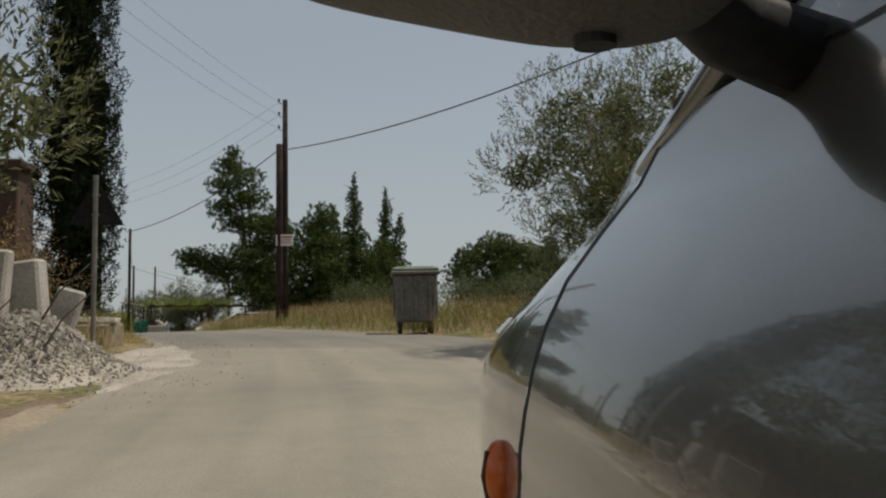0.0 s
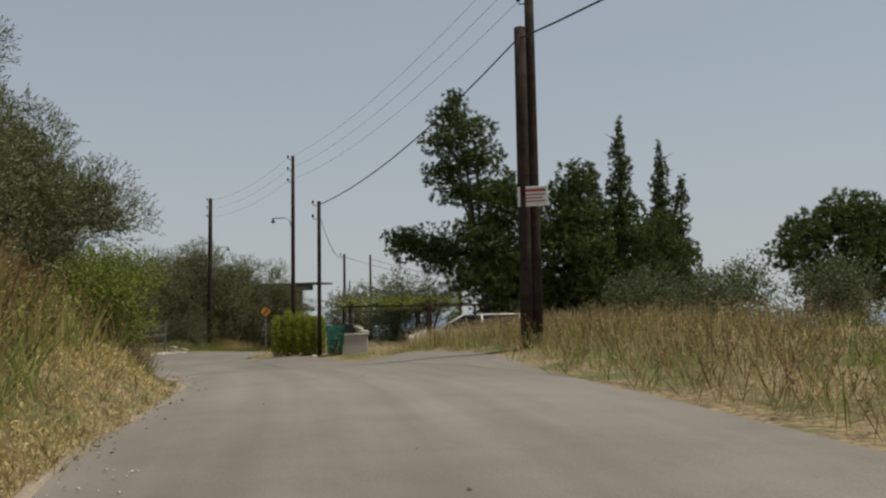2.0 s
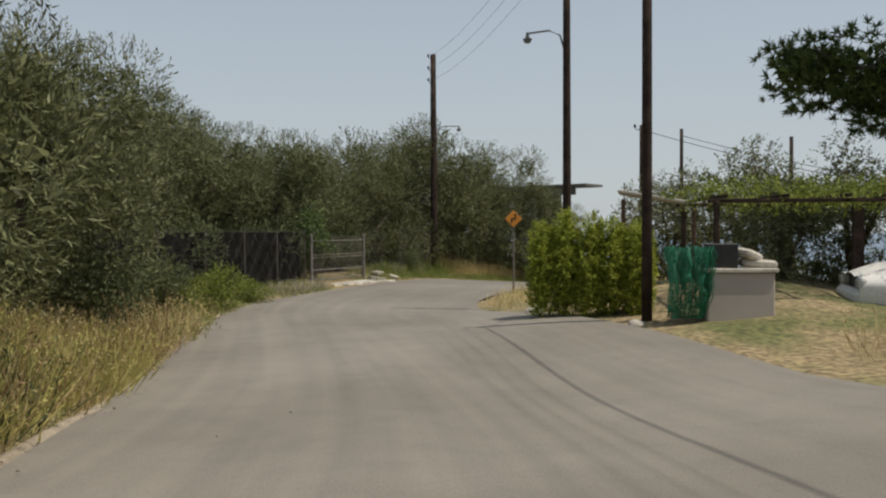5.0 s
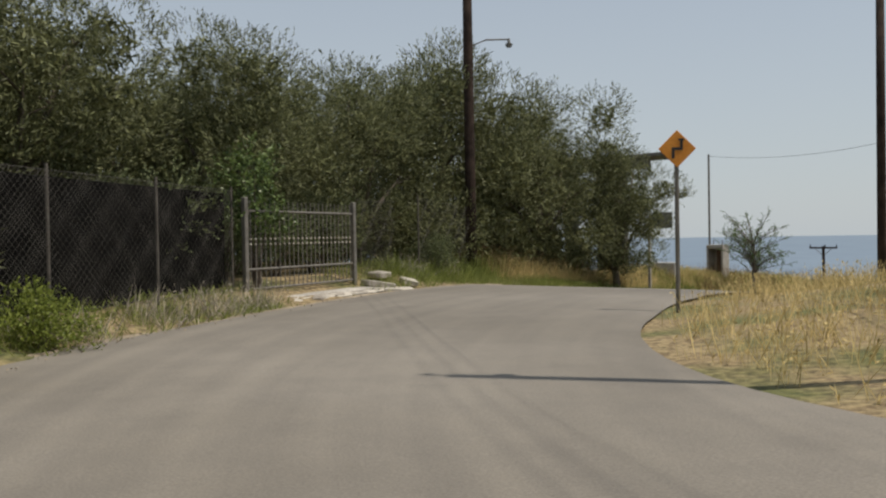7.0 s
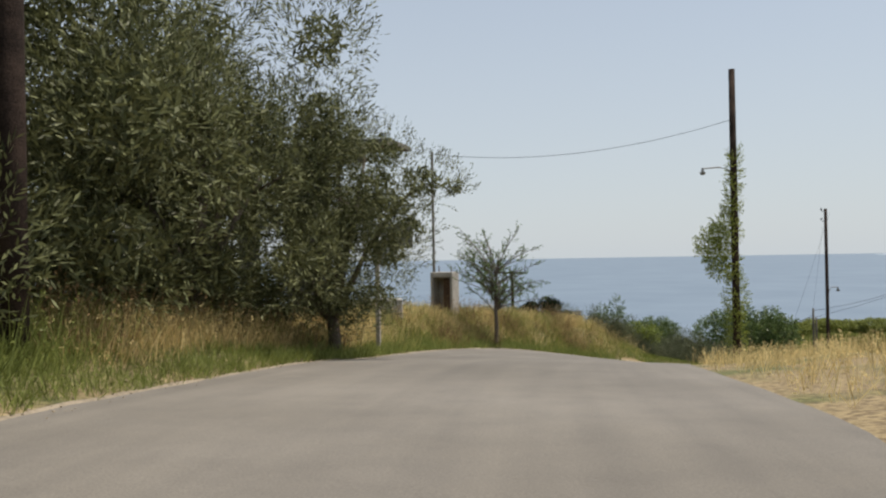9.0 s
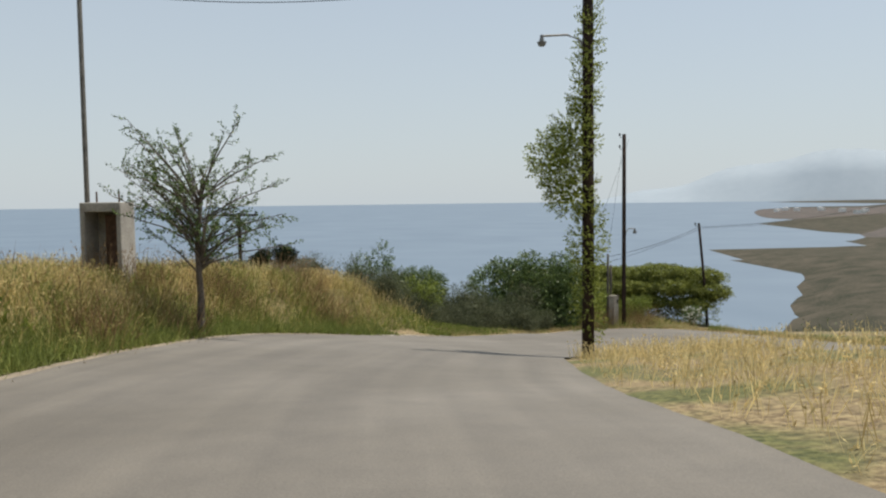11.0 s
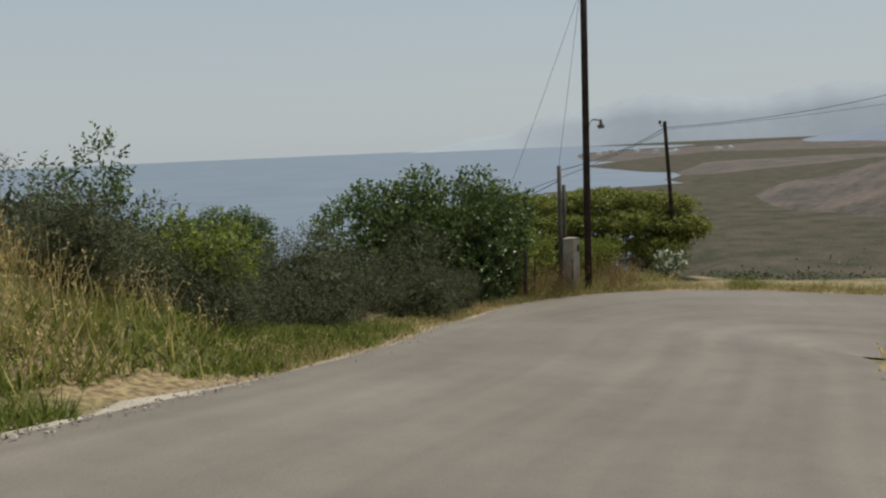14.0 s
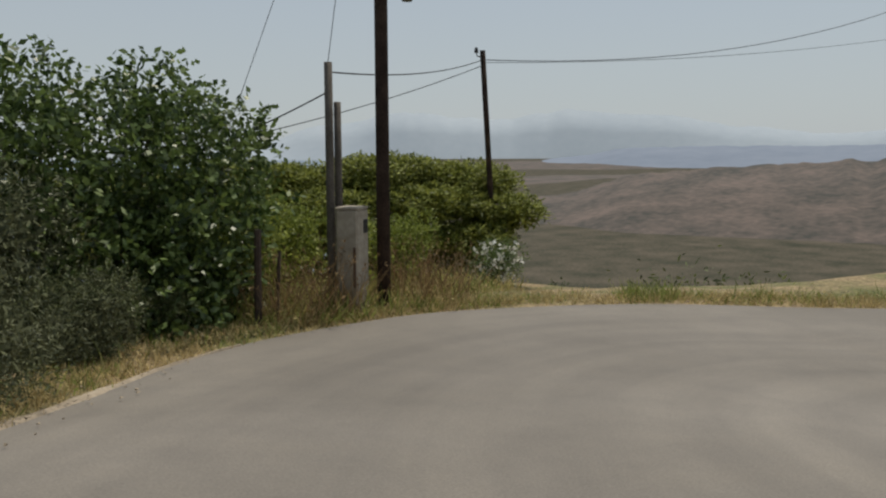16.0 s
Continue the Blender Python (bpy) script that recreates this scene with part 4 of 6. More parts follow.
# reddish building beyond the cypress
t = thing("plastered_house", (-8.6, 13.95, land_z(-8.35, 13.95)), "dark reddish house corner behind the cypress", "house", yaw=10)
bm = BM()
box(bm, (0, 0, 0.85), (2.4, 0.9, 2.0), 0.02)
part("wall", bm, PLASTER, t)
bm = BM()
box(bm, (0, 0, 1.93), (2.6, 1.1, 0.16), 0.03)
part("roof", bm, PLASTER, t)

# garden corner
t = thing("clipped_hedge", (-13.72, 33.15, land_z(-13.75, 33.05)), "row of clipped golden-green conifers by the lane", "hedge", yaw=20)
for i in range(5):
    x = -0.64 + 0.31 * i
    crown("conifer", [(x, 0.05 * (i % 2), 0.32, 0.175, 0.27, 0.36), (x, 0, 0.66, 0.165, 0.26, 0.36), (x + 0.03 * (i % 3 - 1), 0.02, 0.98 + 0.05 * ((i * 3) % 4), 0.115, 0.19, 0.24), (x + 0.10, 0.1, 0.80, 0.09, 0.16, 0.36)], HEDGE, t, 1250, 8, 0.09, 0.042, 0.018, up=1.2, filler=900, fill_size=0.12, shell=0.75)
for i, (dx, dy, s) in enumerate(((-14.75, 33.55, 0.15), (-14.55, 33.3, 0.10), (-14.95, 33.85, 0.09), (-14.3, 33.0, 0.08), (-12.75, 32.2, 0.10))):
    bm = BM()
    bmesh.ops.create_icosphere(bm, subdivisions=2, radius=s)
    for v_ in bm.verts:
        v_.co *= 1 + 0.25 * noise.noise(v_.co * 9 + Vector((i, 0, 0)))
        v_.co.z *= 0.65
    o_ = finish("field_stone", bm, PALE)
    o_.matrix_world = pose(dx, dy, land_z(dx, dy) + s * 0.35, 0, 0, i * 50)
    tagged(o_, "pale rounded field stone at the hedge's foot", "stone", "stones by the hedge")

t = thing("planter_wall", (-11.82, 32.96, land_z(-11.82, 32.96)), "low pale rendered garden wall with rubbish piled on it", "garden wall", yaw=33)
bm = BM()
box(bm, (0, 0, 0.22), (0.78, 0.3, 0.62), 0.02)
part("wall_block", bm, RENDERED, t)
bm = BM()
box(bm, (0, 0, 0.55), (0.84, 0.36, 0.05), 0.01)
part("coping", bm, PALE, t)
t = thing("wire_crate", (-11.98, 32.86, land_z(-11.82, 32.96) + 0.575), "dark crate tipped on the wall", "crate", yaw=20)
for s in (-1, 1):
    bm = BM()
    box(bm, (0, s * 0.12, 0.14), (0.36, 0.02, 0.28), 0.0055)
    part("side", bm, BLACK, t)
    bm = BM()
    box(bm, (s * 0.17, 0, 0.14), (0.02, 0.22, 0.28), 0.0055)
    part("side", bm, BLACK, t)
bm = BM()
box(bm, (0, 0, 0.01), (0.32, 0.21, 0.02), 0.003)
part("bottom", bm, BLACK, t)
for i, (dx, dy, sx) in enumerate(((-11.62, 33.09, 0.4), (-11.70, 33.0, 0.28))):
    bm = BM()
    box(bm, (0, 0, 0.05), (sx, 0.22, 0.1), 0.03, (8 * i, 5, 0))
    o_ = finish("broken_slab", bm, PALE)
    o_.matrix_world = pose(dx, dy, land_z(-11.82, 32.96) + 0.575 + 0.1 * i, 0, 12 * i, 30 + 40 * i)
    tagged(o_, "pale broken slab lying on the wall", "slab")
# netting bundled over the wall's end
def net_at(u, w_, k):
    return Vector((u * (0.42 + 0.12 * w_) + 0.06 * noise.noise((u * 6, w_ * 5, 1 + k)), -0.20 - 0.12 * math.sin(w_ * 3) + 0.10 * math.sin(u * 19 + k) * (0.3 + w_) + 0.06 * noise.noise((u * 9, w_ * 9, 4 + k)) + 0.07 * k, 0.03 + (0.80 + 0.10 * noise.noise((u * 5, 2, 2 + k))) * w_))


bm = BM()
for k in range(3):
    for i in range(30):
        tube(bm, [net_at(i / 29 - 0.5, j / 16, k) for j in range(17)], 0.0045, 3)
        tube(bm, [net_at(j / 16 - 0.5, i / 29, k) for j in range(17)], 0.0045, 3)
o_ = finish("green_net", bm, NETTING)
o_.matrix_world = pose(-12.36, 32.70, land_z(-12.36, 32.70), 0, 0, 33)
tagged(o_, "bunched bright green netting hung over the wall", "netting")

t = thing("garden_pergola", (-11.3, 35.2, land_z(-11.3, 35.2)), "low dark pergola frame overgrown with a green climber", "pergola", yaw=30)
for x, y in ((-1.6, -0.9), (0.9, -0.9), (-1.6, 0.9), (0.9, 0.9), (2.4, -0.9)):
    bm = BM()
    box(bm, (x, y, 0.52), (0.06 if x != 0.9 else 0.16, 0.08, 1.45), 0.01)
    part("post", bm, POLEWOOD, t)
for y in (-0.9, 0.9):
    bm = BM()
    box(bm, (0.6, y, 1.25), (4.6, 0.06, 0.05), 0.006)
    part("beam", bm, POLEWOOD, t)
for i in range(6):
    bm = BM()
    box(bm, (-1.5 + 0.75 * i, 0, 1.31), (0.05, 1.95, 0.045), 0.005)
    part("crossbar", bm, POLEWOOD, t)
crown("climber", [(-0.6, 0, 1.35, 1.4, 0.95, 0.1), (1.0, 0.2, 1.35, 1.3, 0.9, 0.1)], LIME, t, 700, 8, 0.2, 0.06, 0.03, filler=0)
t = thing("yard_awning", (-13.95, 36.4, land_z(-13.3, 36.2) - 0.28), "small pale sheet roof on posts in the yard", "awning", yaw=20)
bm = BM()
box(bm, (0, 0, 1.62), (1.3, 1.0, 0.05), 0.01, (0, 10, 0))
part("sheet", bm, PALE, t)
for s in (-1, 1):
    bm = BM()
    rod(bm, (s * 0.55, -0.4, -0.1), (s * 0.55, -0.4, 1.6), 0.035)
    part("post", bm, RUST, t)

t = thing("bend_sign", (-18.88, 40.33, land_z(-18.88, 40.33)), "orange diamond warning sign with a black bend arrow", "road sign", yaw=32)
bm = BM()
rod(bm, (0, 0, -0.2), (0, 0, 1.95), 0.025, seg=8)
part("post", bm, STEEL, t)
bm = BM()
box(bm, (0, -0.035, 1.80), (0.29, 0.015, 0.29), 0.004, (0, 45, 0))
p_ = part("sign_panel", bm, ORANGE_SIGN, t, "orange diamond panel")
bm = BM()
for c, s, r_ in (((-0.045, -0.0455, 1.745), (0.03, 0.006, 0.10), 0), ((0.0, -0.0455, 1.80), (0.12, 0.006, 0.03), 0), ((0.045, -0.0455, 1.85), (0.03, 0.006, 0.09), 0), ((0.045, -0.0455, 1.90), (0.065, 0.006, 0.02), 0)):
    box(bm, c, s, 0)
part("bend_arrow", bm, BLACK, p_, "black bend arrow")

# unfinished concrete canopy
t = thing("concrete_canopy", (-27.1, 60.6, -0.9), "unfinished flat concrete roof slab on columns", "building shell", yaw=-4)
bm = BM()
box(bm, (-1.6, 0.0, 4.42), (6.4, 1.8, 0.12), 0.01)
part("roof_slab", bm, SHADECONC, t)
bm = BM()
box(bm, (-1.9, -0.55, 4.16), (5.4, 0.3, 0.40), 0.02)
part("edge_beam", bm, SHADECONC, t)
for x, y in ((-4.2, -0.4), (-2.5, -0.4), (-1.0, -0.4), (-4.2, 0.5), (-1.0, 0.5)):
    bm = BM()
    box(bm, (x, y, 2.0), (0.4 if x < -2 else 0.7, 0.4, 4.4), 0.02)
    part("column", bm, SHADECONC, t)

# parked white car and red-roofed house behind the grass


def hatchback(name, loc, yaw, pitch, paint, label, roof=True):
    """A small hatchback: nose towards +y, near side at x = 0 (left), 1.6 m wide; heights from its own ground."""
    t = thing(name, loc, label, "car", yaw=yaw)
    t.matrix_world = pose(*loc, pitch, 0, yaw)
    W = 1.6
    # side profile: inset of the flank by height
    prof = [(0.20, 0.085), (0.30, 0.02), (0.45, -0.008), (0.58, -0.015), (0.66, -0.012), (0.70, -0.006), (0.74, 0.002), (0.785, 0.017), (0.83, 0.039), (0.876, 0.074), (0.928, 0.117), (0.965, 0.137), (1.0, 0.152)]
    ys = [-2.35, -2.3, -2.1, -1.7, -1.2, -0.6, 0.0, 0.4, 0.7, 0.84, 0.86, 1.0, 1.2, 1.4, 1.55, 1.68, 1.76]

    def inset(y):
        return 0.30 * max(0, y - 1.45) ** 2 + 0.10 * max(0, -1.5 - y) ** 2

    def tuck(y, z):
        """How far the wing draws in towards the nose, more at the shoulder than low down."""
        k = ease(0.66, 0.86, z)
        return (0.135 + 0.195 * k) * max(0, y - 0.97 + 0.12 * k) ** 2

    def top(y):
        return 1.0 if y < 0.84 else 1.0 - 0.19 * (y - 0.84) - 0.20 * max(0, y - 1.3) ** 1.5

    def flank(side, y0, y1, nm, label_=""):
        sel = [y for y in ys if y0 - 1e-6 <= y <= y1 + 1e-6]
        bm = BM()
        grid = []
        for y in sel:
            row = []
            for z, i in prof:
                zz = z if z < 0.78 else 0.78 + (z - 0.78) * (top(y) - 0.78) / 0.22
                x = i + inset(y) + tuck(y, z)
                row.append(bm.verts.new((x if side < 0 else W - x, y, zz)))
            grid.append(row)
        for a, b in zip(grid, grid[1:]):
            for k in range(len(prof) - 1):
                q_ = (a[k], a[k + 1], b[k + 1], b[k])
                bm.faces.new(q_ if side > 0 else q_[::-1])
        bmesh.ops.subdivide_edges(bm, edges=bm.edges[:], cuts=1, use_grid_fill=True, smooth=0.3)
        return part(nm, bm, paint, t, label_, smooth=True)

    for side in (-1, 1):
        flank(side, 0.86, 1.76, "fender")
        d_ = flank(side, -0.6, 0.84, "door")
        flank(side, -2.35, -0.6, "rear_quarter")
        x = 0.0 if side < 0 else W
        s = 1 if side < 0 else -1
        bm = BM()
        pts = [(x + s * (i + 0.004), 0.85, z if z < 0.78 else 0.78 + (z - 0.78) * (top(0.85) - 0.78) / 0.22) for z, i in prof]
        tube(bm, pts, 0.0055, 5)
        part("door_seam", bm, BLACK, t)
        bm = BM()
        tube(bm, [(x + s * (0.004), -0.6, 0.25), (x + s * 0.004, -0.6, 0.8), (x + s * 0.13, -0.62, 1.0)], 0.006, 5)
        part("door_seam", bm, BLACK, t)
        bm = BM()
        box(bm, (x - s * 0.012, -0.42, 0.80), (0.03, 0.16, 0.035), 0.012)
        part("door_handle", bm, BLACK, d_)
        # side indicator
        bm = BM()
        bmesh.ops.create_uvsphere(bm, u_segments=18, v_segments=12, radius=1)
        bmesh.ops.transform(bm, matrix=Matrix.Translation((x - s * 0.016, 0.972, 0.607)) @ Matrix.Diagonal((0.020, 0.028, 0.040, 1)), verts=bm.verts[:])
        ind = part("side_indicator", bm, AMBER, t, "oval amber side indicator", smooth=True)
        bm = BM()
        tube(bm, [(x - s * 0.031, 0.965, 0.58), (x - s * 0.036, 0.965, 0.607), (x - s * 0.031, 0.965, 0.636)], 0.003, 5)
        part("indicator_rib", bm, BLACK, ind)
        # glasshouse
        bm = BM()
        quad = [(x + s * 0.145, 0.62, 0.99), (x + s * 0.145, -0.58, 1.0), (x + s * 0.27, -0.55, 1.40), (x + s * 0.27, 0.02, 1.42)]
        f_ = bm.faces.new([bm.verts.new(p) for p in (quad if side > 0 else quad[::-1])])
        bmesh.ops.solidify(bm, geom=[f_], thickness=0.006)
        part("door_window", bm, GLASS, d_)
        bm = BM()
        quad = [(x + s * 0.145, -0.66, 1.0), (x + s * 0.15, -1.9, 1.02), (x + s * 0.27, -1.75, 1.36), (x + s * 0.27, -0.62, 1.40)]
        f_ = bm.faces.new([bm.verts.new(p) for p in (quad if side > 0 else quad[::-1])])
        bmesh.ops.solidify(bm, geom=[f_], thickness=0.006)
        part("rear_window", bm, GLASS, t)
        for pts_, r_ in (([(x + s * 0.15, 0.90, 0.95), (x + s * 0.165, 0.78, 1.01), (x + s * 0.21, 0.42, 1.2), (x + s * 0.28, -0.02, 1.44)], 0.021), ([(x + s * 0.14, -0.62, 0.99), (x + s * 0.27, -0.58, 1.42)], 0.035), ([(x + s * 0.15, -1.95, 1.0), (x + s * 0.27, -1.8, 1.40)], 0.06)):
            bm = BM()
            tube(bm, pts_, r_, 8)
            part("pillar", bm, paint, t, smooth=True)
        # mirror
        bm = BM()
        bmesh.ops.create_uvsphere(bm, u_segments=28, v_segments=16, radius=1)
        for v_ in bm.verts:
            c = v_.co
            c.x, c.y, c.z = (math.copysign(abs(k) ** 0.62, k) for k in c)
        bmesh.ops.transform(bm, matrix=pose(x - s * 0.10, 0.47, 1.080, 0, s * 12, s * -6) @ Matrix.Diagonal((0.175, 0.085, 0.10, 1)), verts=bm.verts[:])
        mir = part("wing_mirror", bm, MIRRORCASE, t, "dark grey plastic mirror housing", smooth=True)
        bm = BM()
        tube(bm, [(x - s * 0.0, 0.50, 1.035), (x + s * 0.08, 0.55, 1.0), (x + s * 0.16, 0.58, 0.985)], 0.022, 10, 0.032)
        part("mirror_foot", bm, BLACK, mir, smooth=True)
        bm = BM()
        rod(bm, (x - s * 0.03, 0.47, 0.962), (x - s * 0.03, 0.47, 0.972), 0.012, seg=14)
        part("screw_recess", bm, BLACK, mir)
        for y in (1.13, -1.62):
            bm = BM()
            rod(bm, (x + s * 0.075, y, 0.27), (x + s * 0.24, y, 0.27), 0.27, seg=28)
            w_ = part("wheel", bm, RUBBER, t, "black tyre")
            bm = BM()
            rod(bm, (x + s * 0.065, y, 0.27), (x + s * 0.08, y, 0.27), 0.17, seg=20)
            part("rim", bm, STEEL, w_)
        bm = BM()
        box(bm, (x + s * 0.22, 1.72, 0.68), (0.26, 0.12, 0.14), 0.03)
        part("headlight", bm, LAMPGLASS, t, "clear headlight")
        bm = BM()
        box(bm, (x + s * 0.10, -2.33, 0.78), (0.12, 0.06, 0.28), 0.02)
        part("tail_light", bm, RED, t, "red tail light")
    # bonnet, cowl, roof, screens, ends, floor
    bm = BM()
    rows = []
    for y in [y for y in ys if y >= 0.84]:
        i = prof[-1][1] + inset(y) + tuck(y, 1.0)
        rows.append([bm.verts.new((i + (W - 2 * i) * k / 8, y, top(y) + 0.045 * (1 - (k / 4 - 1) ** 2) - 0.004)) for k in range(9)])
    for a, b in zip(rows, rows[1:]):
        for k in range(8):
            bm.faces.new((a[k], a[k + 1], b[k + 1], b[k]))
    part("bonnet", bm, paint, t, smooth=True)
    bm = BM()
    tube(bm, [(0.15, 0.80, 0.995), (0.45, 0.9, 1.03), (0.8, 0.93, 1.045), (1.15, 0.9, 1.03), (1.45, 0.80, 0.995)], 0.022, 8)
    part("cowl_seal", bm, BLACK, t)
    for nm, qd in (("windscreen", [(0.17, 0.79, 0.995), (1.43, 0.79, 0.995), (1.31, 0.0, 1.43), (0.29, 0.0, 1.43)]), ("rear_screen", [(0.2, -2.1, 1.0), (1.4, -2.1, 1.0), (1.30, -1.85, 1.40), (0.30, -1.85, 1.40)])):
        bm = BM()
        f_ = bm.faces.new([bm.verts.new(p) for p in qd])
        bmesh.ops.solidify(bm, geom=[f_], thickness=0.006)
        part(nm, bm, GLASS, t)
    bm = BM()
    box(bm, (0.8, -0.92, 1.435), (1.08, 1.9, 0.05), 0.02)
    part("roof", bm, paint, t)
    bm = BM()
    box(bm, (0.8, 1.74, 0.42), (1.36, 0.16, 0.36), 0.06)
    part("front_bumper", bm, paint, t)
    bm = BM()
    box(bm, (0.8, -2.32, 0.45), (1.42, 0.16, 0.34), 0.06)
    part("rear_bumper", bm, paint, t)
    bm = BM()
    box(bm, (0.8, -2.22, 0.8), (1.3, 0.1, 0.5), 0.03)
    part("tailgate", bm, paint, t)
    bm = BM()
    box(bm, (0.8, -0.3, 0.24), (1.3, 3.8, 0.1), 0.02)
    box(bm, (0.8, 1.3, 0.55), (1.15, 0.75, 0.5), 0.05)
    part("underbody", bm, BLACK, t)
    return t


# the silver-grey car stands at the start of the lane
CAR_YAW = 4.2
c_, s_ = math.cos(radians(CAR_YAW)), math.sin(radians(CAR_YAW))
OFF = 0.147
hatchback("hatchback_car", (OFF * c_, OFF * s_, 0.165), CAR_YAW, 2.8, PAINT, "silver-grey hatchback with dark mirror housings standing in the lane")
hatchback("parked_car", (-9.05, 35.27, land_z(-9.2, 34.5) - 0.22), 107, 0, WHITEPAINT, "small white car parked behind dry grass")

t = thing("tiled_house", (-7.2, 46.0, -0.4), "small house with a terracotta roof behind the pines", "house", yaw=12)
bm = BM()
box(bm, (0, 0, 1.2), (6.0, 4.0, 2.4), 0.02)
part("wall", bm, PALE, t)
bm = BM()
vs_ = [bm.verts.new(p) for p in ((-3.3, -2.3, 2.4), (3.3, -2.3, 2.4), (3.3, 2.3, 2.4), (-3.3, 2.3, 2.4), (-3.3, 0, 3.3), (3.3, 0, 3.3))]
for f_ in ((0, 1, 5, 4), (2, 3, 4, 5), (0, 4, 3), (1, 2, 5)):
    bm.faces.new([vs_[k] for k in f_])
part("roof", bm, TERRACOTTA, t)

# ---- trees of the first stretch ----
t = thing("cypress_tree", (-5.80, 12.55, land_z(-5.80, 12.55)), "tall dense dark cypress beside the lane", "tree")
limbs(t, 0.2, 1.2, [(0.1, 0, 5), (-0.2, 0.2, 6)])
crown("crown", [(0.06 * math.sin(k * 2), 0.06 * math.cos(k * 3), 0.9 + 0.75 * k, 0.59 - 0.027 * max(0, k - 6) ** 1.4, 0.59 - 0.027 * max(0, k - 6) ** 1.4, 0.75) for k in range(13)] + [(0.24, -0.1, 2.2, 0.5, 0.5, 0.9), (0.2, -0.1, 3.2, 0.5, 0.5, 0.9)], CYPRESS, t, 7000, 8, 0.15, 0.055, 0.026, up=1.8, filler=8000, fill_size=0.2, shell=0.82, broad=0.45)

ol = [olive(11, 4.9, 1.9), olive(23, 4.5, 1.7), olive(37, 5.2, 2.1)]
fo = [olive(12, 4.9, 1.9, fine=False), olive(24, 4.5, 1.7, fine=False), olive(38, 5.2, 2.1, fine=False)]
place(ol[0], -13.6, 19.4, 20, 0.95, 0.3)
place(ol[1], -15.6, 22.5, 80, 1.1, 0.2)
place(ol[2], -15.95, 24.9, 140, 1.04)
again(ol[2], -15.9, 20.4, 10, 1.0, 0.3)
again(ol[0], 2.45, 10.2, 60, 0.72, 0.15, "olive tree behind the rubbish container")
again(ol[1], -4.9, 5.9, 200, 1.0, 1.15, "olive tree overhanging the rubble heap")
for i, (k, x, y, yaw, s) in enumerate(((1, -19.2, 28.4, 10, 0.85), (0, -22.9, 31.0, 150, 0.95), (2, -25.2, 34.0, 40, 0.92), (0, -26.6, 36.9, 250, 0.9), (1, -27.3, 47.6, 0, 1.28), (2, -28.8, 39.4, 250, 0.82), (0, -29.2, 43.2, 30, 0.84))):
    again(ol[k], x, y, yaw, s, -0.1)
oh = olive(61, 5.1, 2.0, 1.0, skirt=7)
place(oh, -26.5, 40.8, 100, 0.84, -0.1)
for x, y, yaw, s in ( (-26.8, 44.2, 200, 0.82), (-26.35, 51.2, 300, 1.06)):
    again(oh, x, y, yaw, s, -0.1)
ov = olive(53, 5.3, 1.5, 1.0, skirt=5, extra=[(1.2, -1.1, 3.4, 0.8, 0.8, 0.6), (1.7, -1.7, 3.0, 0.6, 0.6, 0.4), (1.3, -0.8, 4.1, 0.6, 0.6, 0.5), (-0.9, -0.9, 1.2, 0.9, 0.8, 0.7), (2.1, -1.0, 3.5, 0.65, 0.6, 0.5), (2.7, -1.3, 3.35, 0.3, 0.3, 0.25), (1.9, -1.5, 2.6, 0.55, 0.55, 0.45)], thick=1.15, leaf=(0.066, 0.021))
place(ov, -25.2, 53.9, 0, 0.86, -0.1)
again(ol[1], -28.2, 52.6, 140, 1.05, -0.1)
again(ol[2], -28.6, 54.6, 40, 0.95, -0.1)
for k, x, y, yaw, s in ((0, 0, 0, 60, 1), (1, -30.8, 38.5, 20, 0.98), (2, -30.6, 42.5, 90, 0.86), (0, -31.0, 46.5, 120, 0.92), (1, -30.5, 50.0, 40, 1.0), (2, -28.6, 33.0, 120, 1.0), (0, -27.0, 29.5, 30, 1.0), (1, -22.0, 26.5, 200, 1.0), (2, -28.6, 36.2, 10, 0.9)):
    place(fo[0], -34.0, 41.0, 60, 0.95) if not x else again(fo[k], x, y, yaw, s, -0.1)
place(fo[1], -33.5, 36.0, 10, 1.0)
place(fo[2], -33.8, 45.5, 200, 0.9)
for i, (k, x, y, yaw, s) in enumerate(((1, -8.8, 41.5, 33, 0.75), (0, -13.6, 41.8, 80, 0.72), (1, -15.2, 40.8, 10, 0.62), (0, -11.4, 39.2, 200, 0.6), (2, -7.6, 36.9, 60, 0.4), (1, -12.2, 37.6, 100, 0.45))):
    again(fo[k], x, y, yaw, s, -0.3, "small olive tree in the garden behind the pergola")
place(shrub("lime_bush", "bright green leafy bush beneath olive trees", blob_set(7, 0.8, 0.5, 1.9, 0.62, 4), LIME, 1500, (0.24, 0.075, 0.038), 8, 1400), -11.7, 22.1, 0, 0.78, 0.15)
# the gate sapling takes the darker FIG leaves to paint in the olives' shade
place(shrub("lime_bush", "green sapling growing against the iron gate, leaf colour darkened for tree shade", blob_set(6, 0.2, 0.5, 1.8, 0.28, 9), FIG, 300, (0.2, 0.06, 0.035), 8, 80), -24.3, 39.15, 0, 1.0)
place(shrub("brown_bush", "reddish-brown dry bush behind concrete slabs", blob_set(7, 0.7, 0.6, 1.6, 0.5, 14), WEED, 450, (0.22, 0.05, 0.018), 8, 160), -5.6, 10.2, 0, 0.95)
gs = shrub("lime_bush", "low yellow-green shrub at the foot of the fence", blob_set(6, 0.5, 0.25, 0.7, 0.36, 22), LIME, 520, (0.18, 0.055, 0.03), 8, 160)
place(gs, -21.6, 33.5, 0, 0.85)
again(gs, -22.3, 35.1, 200, 0.55)
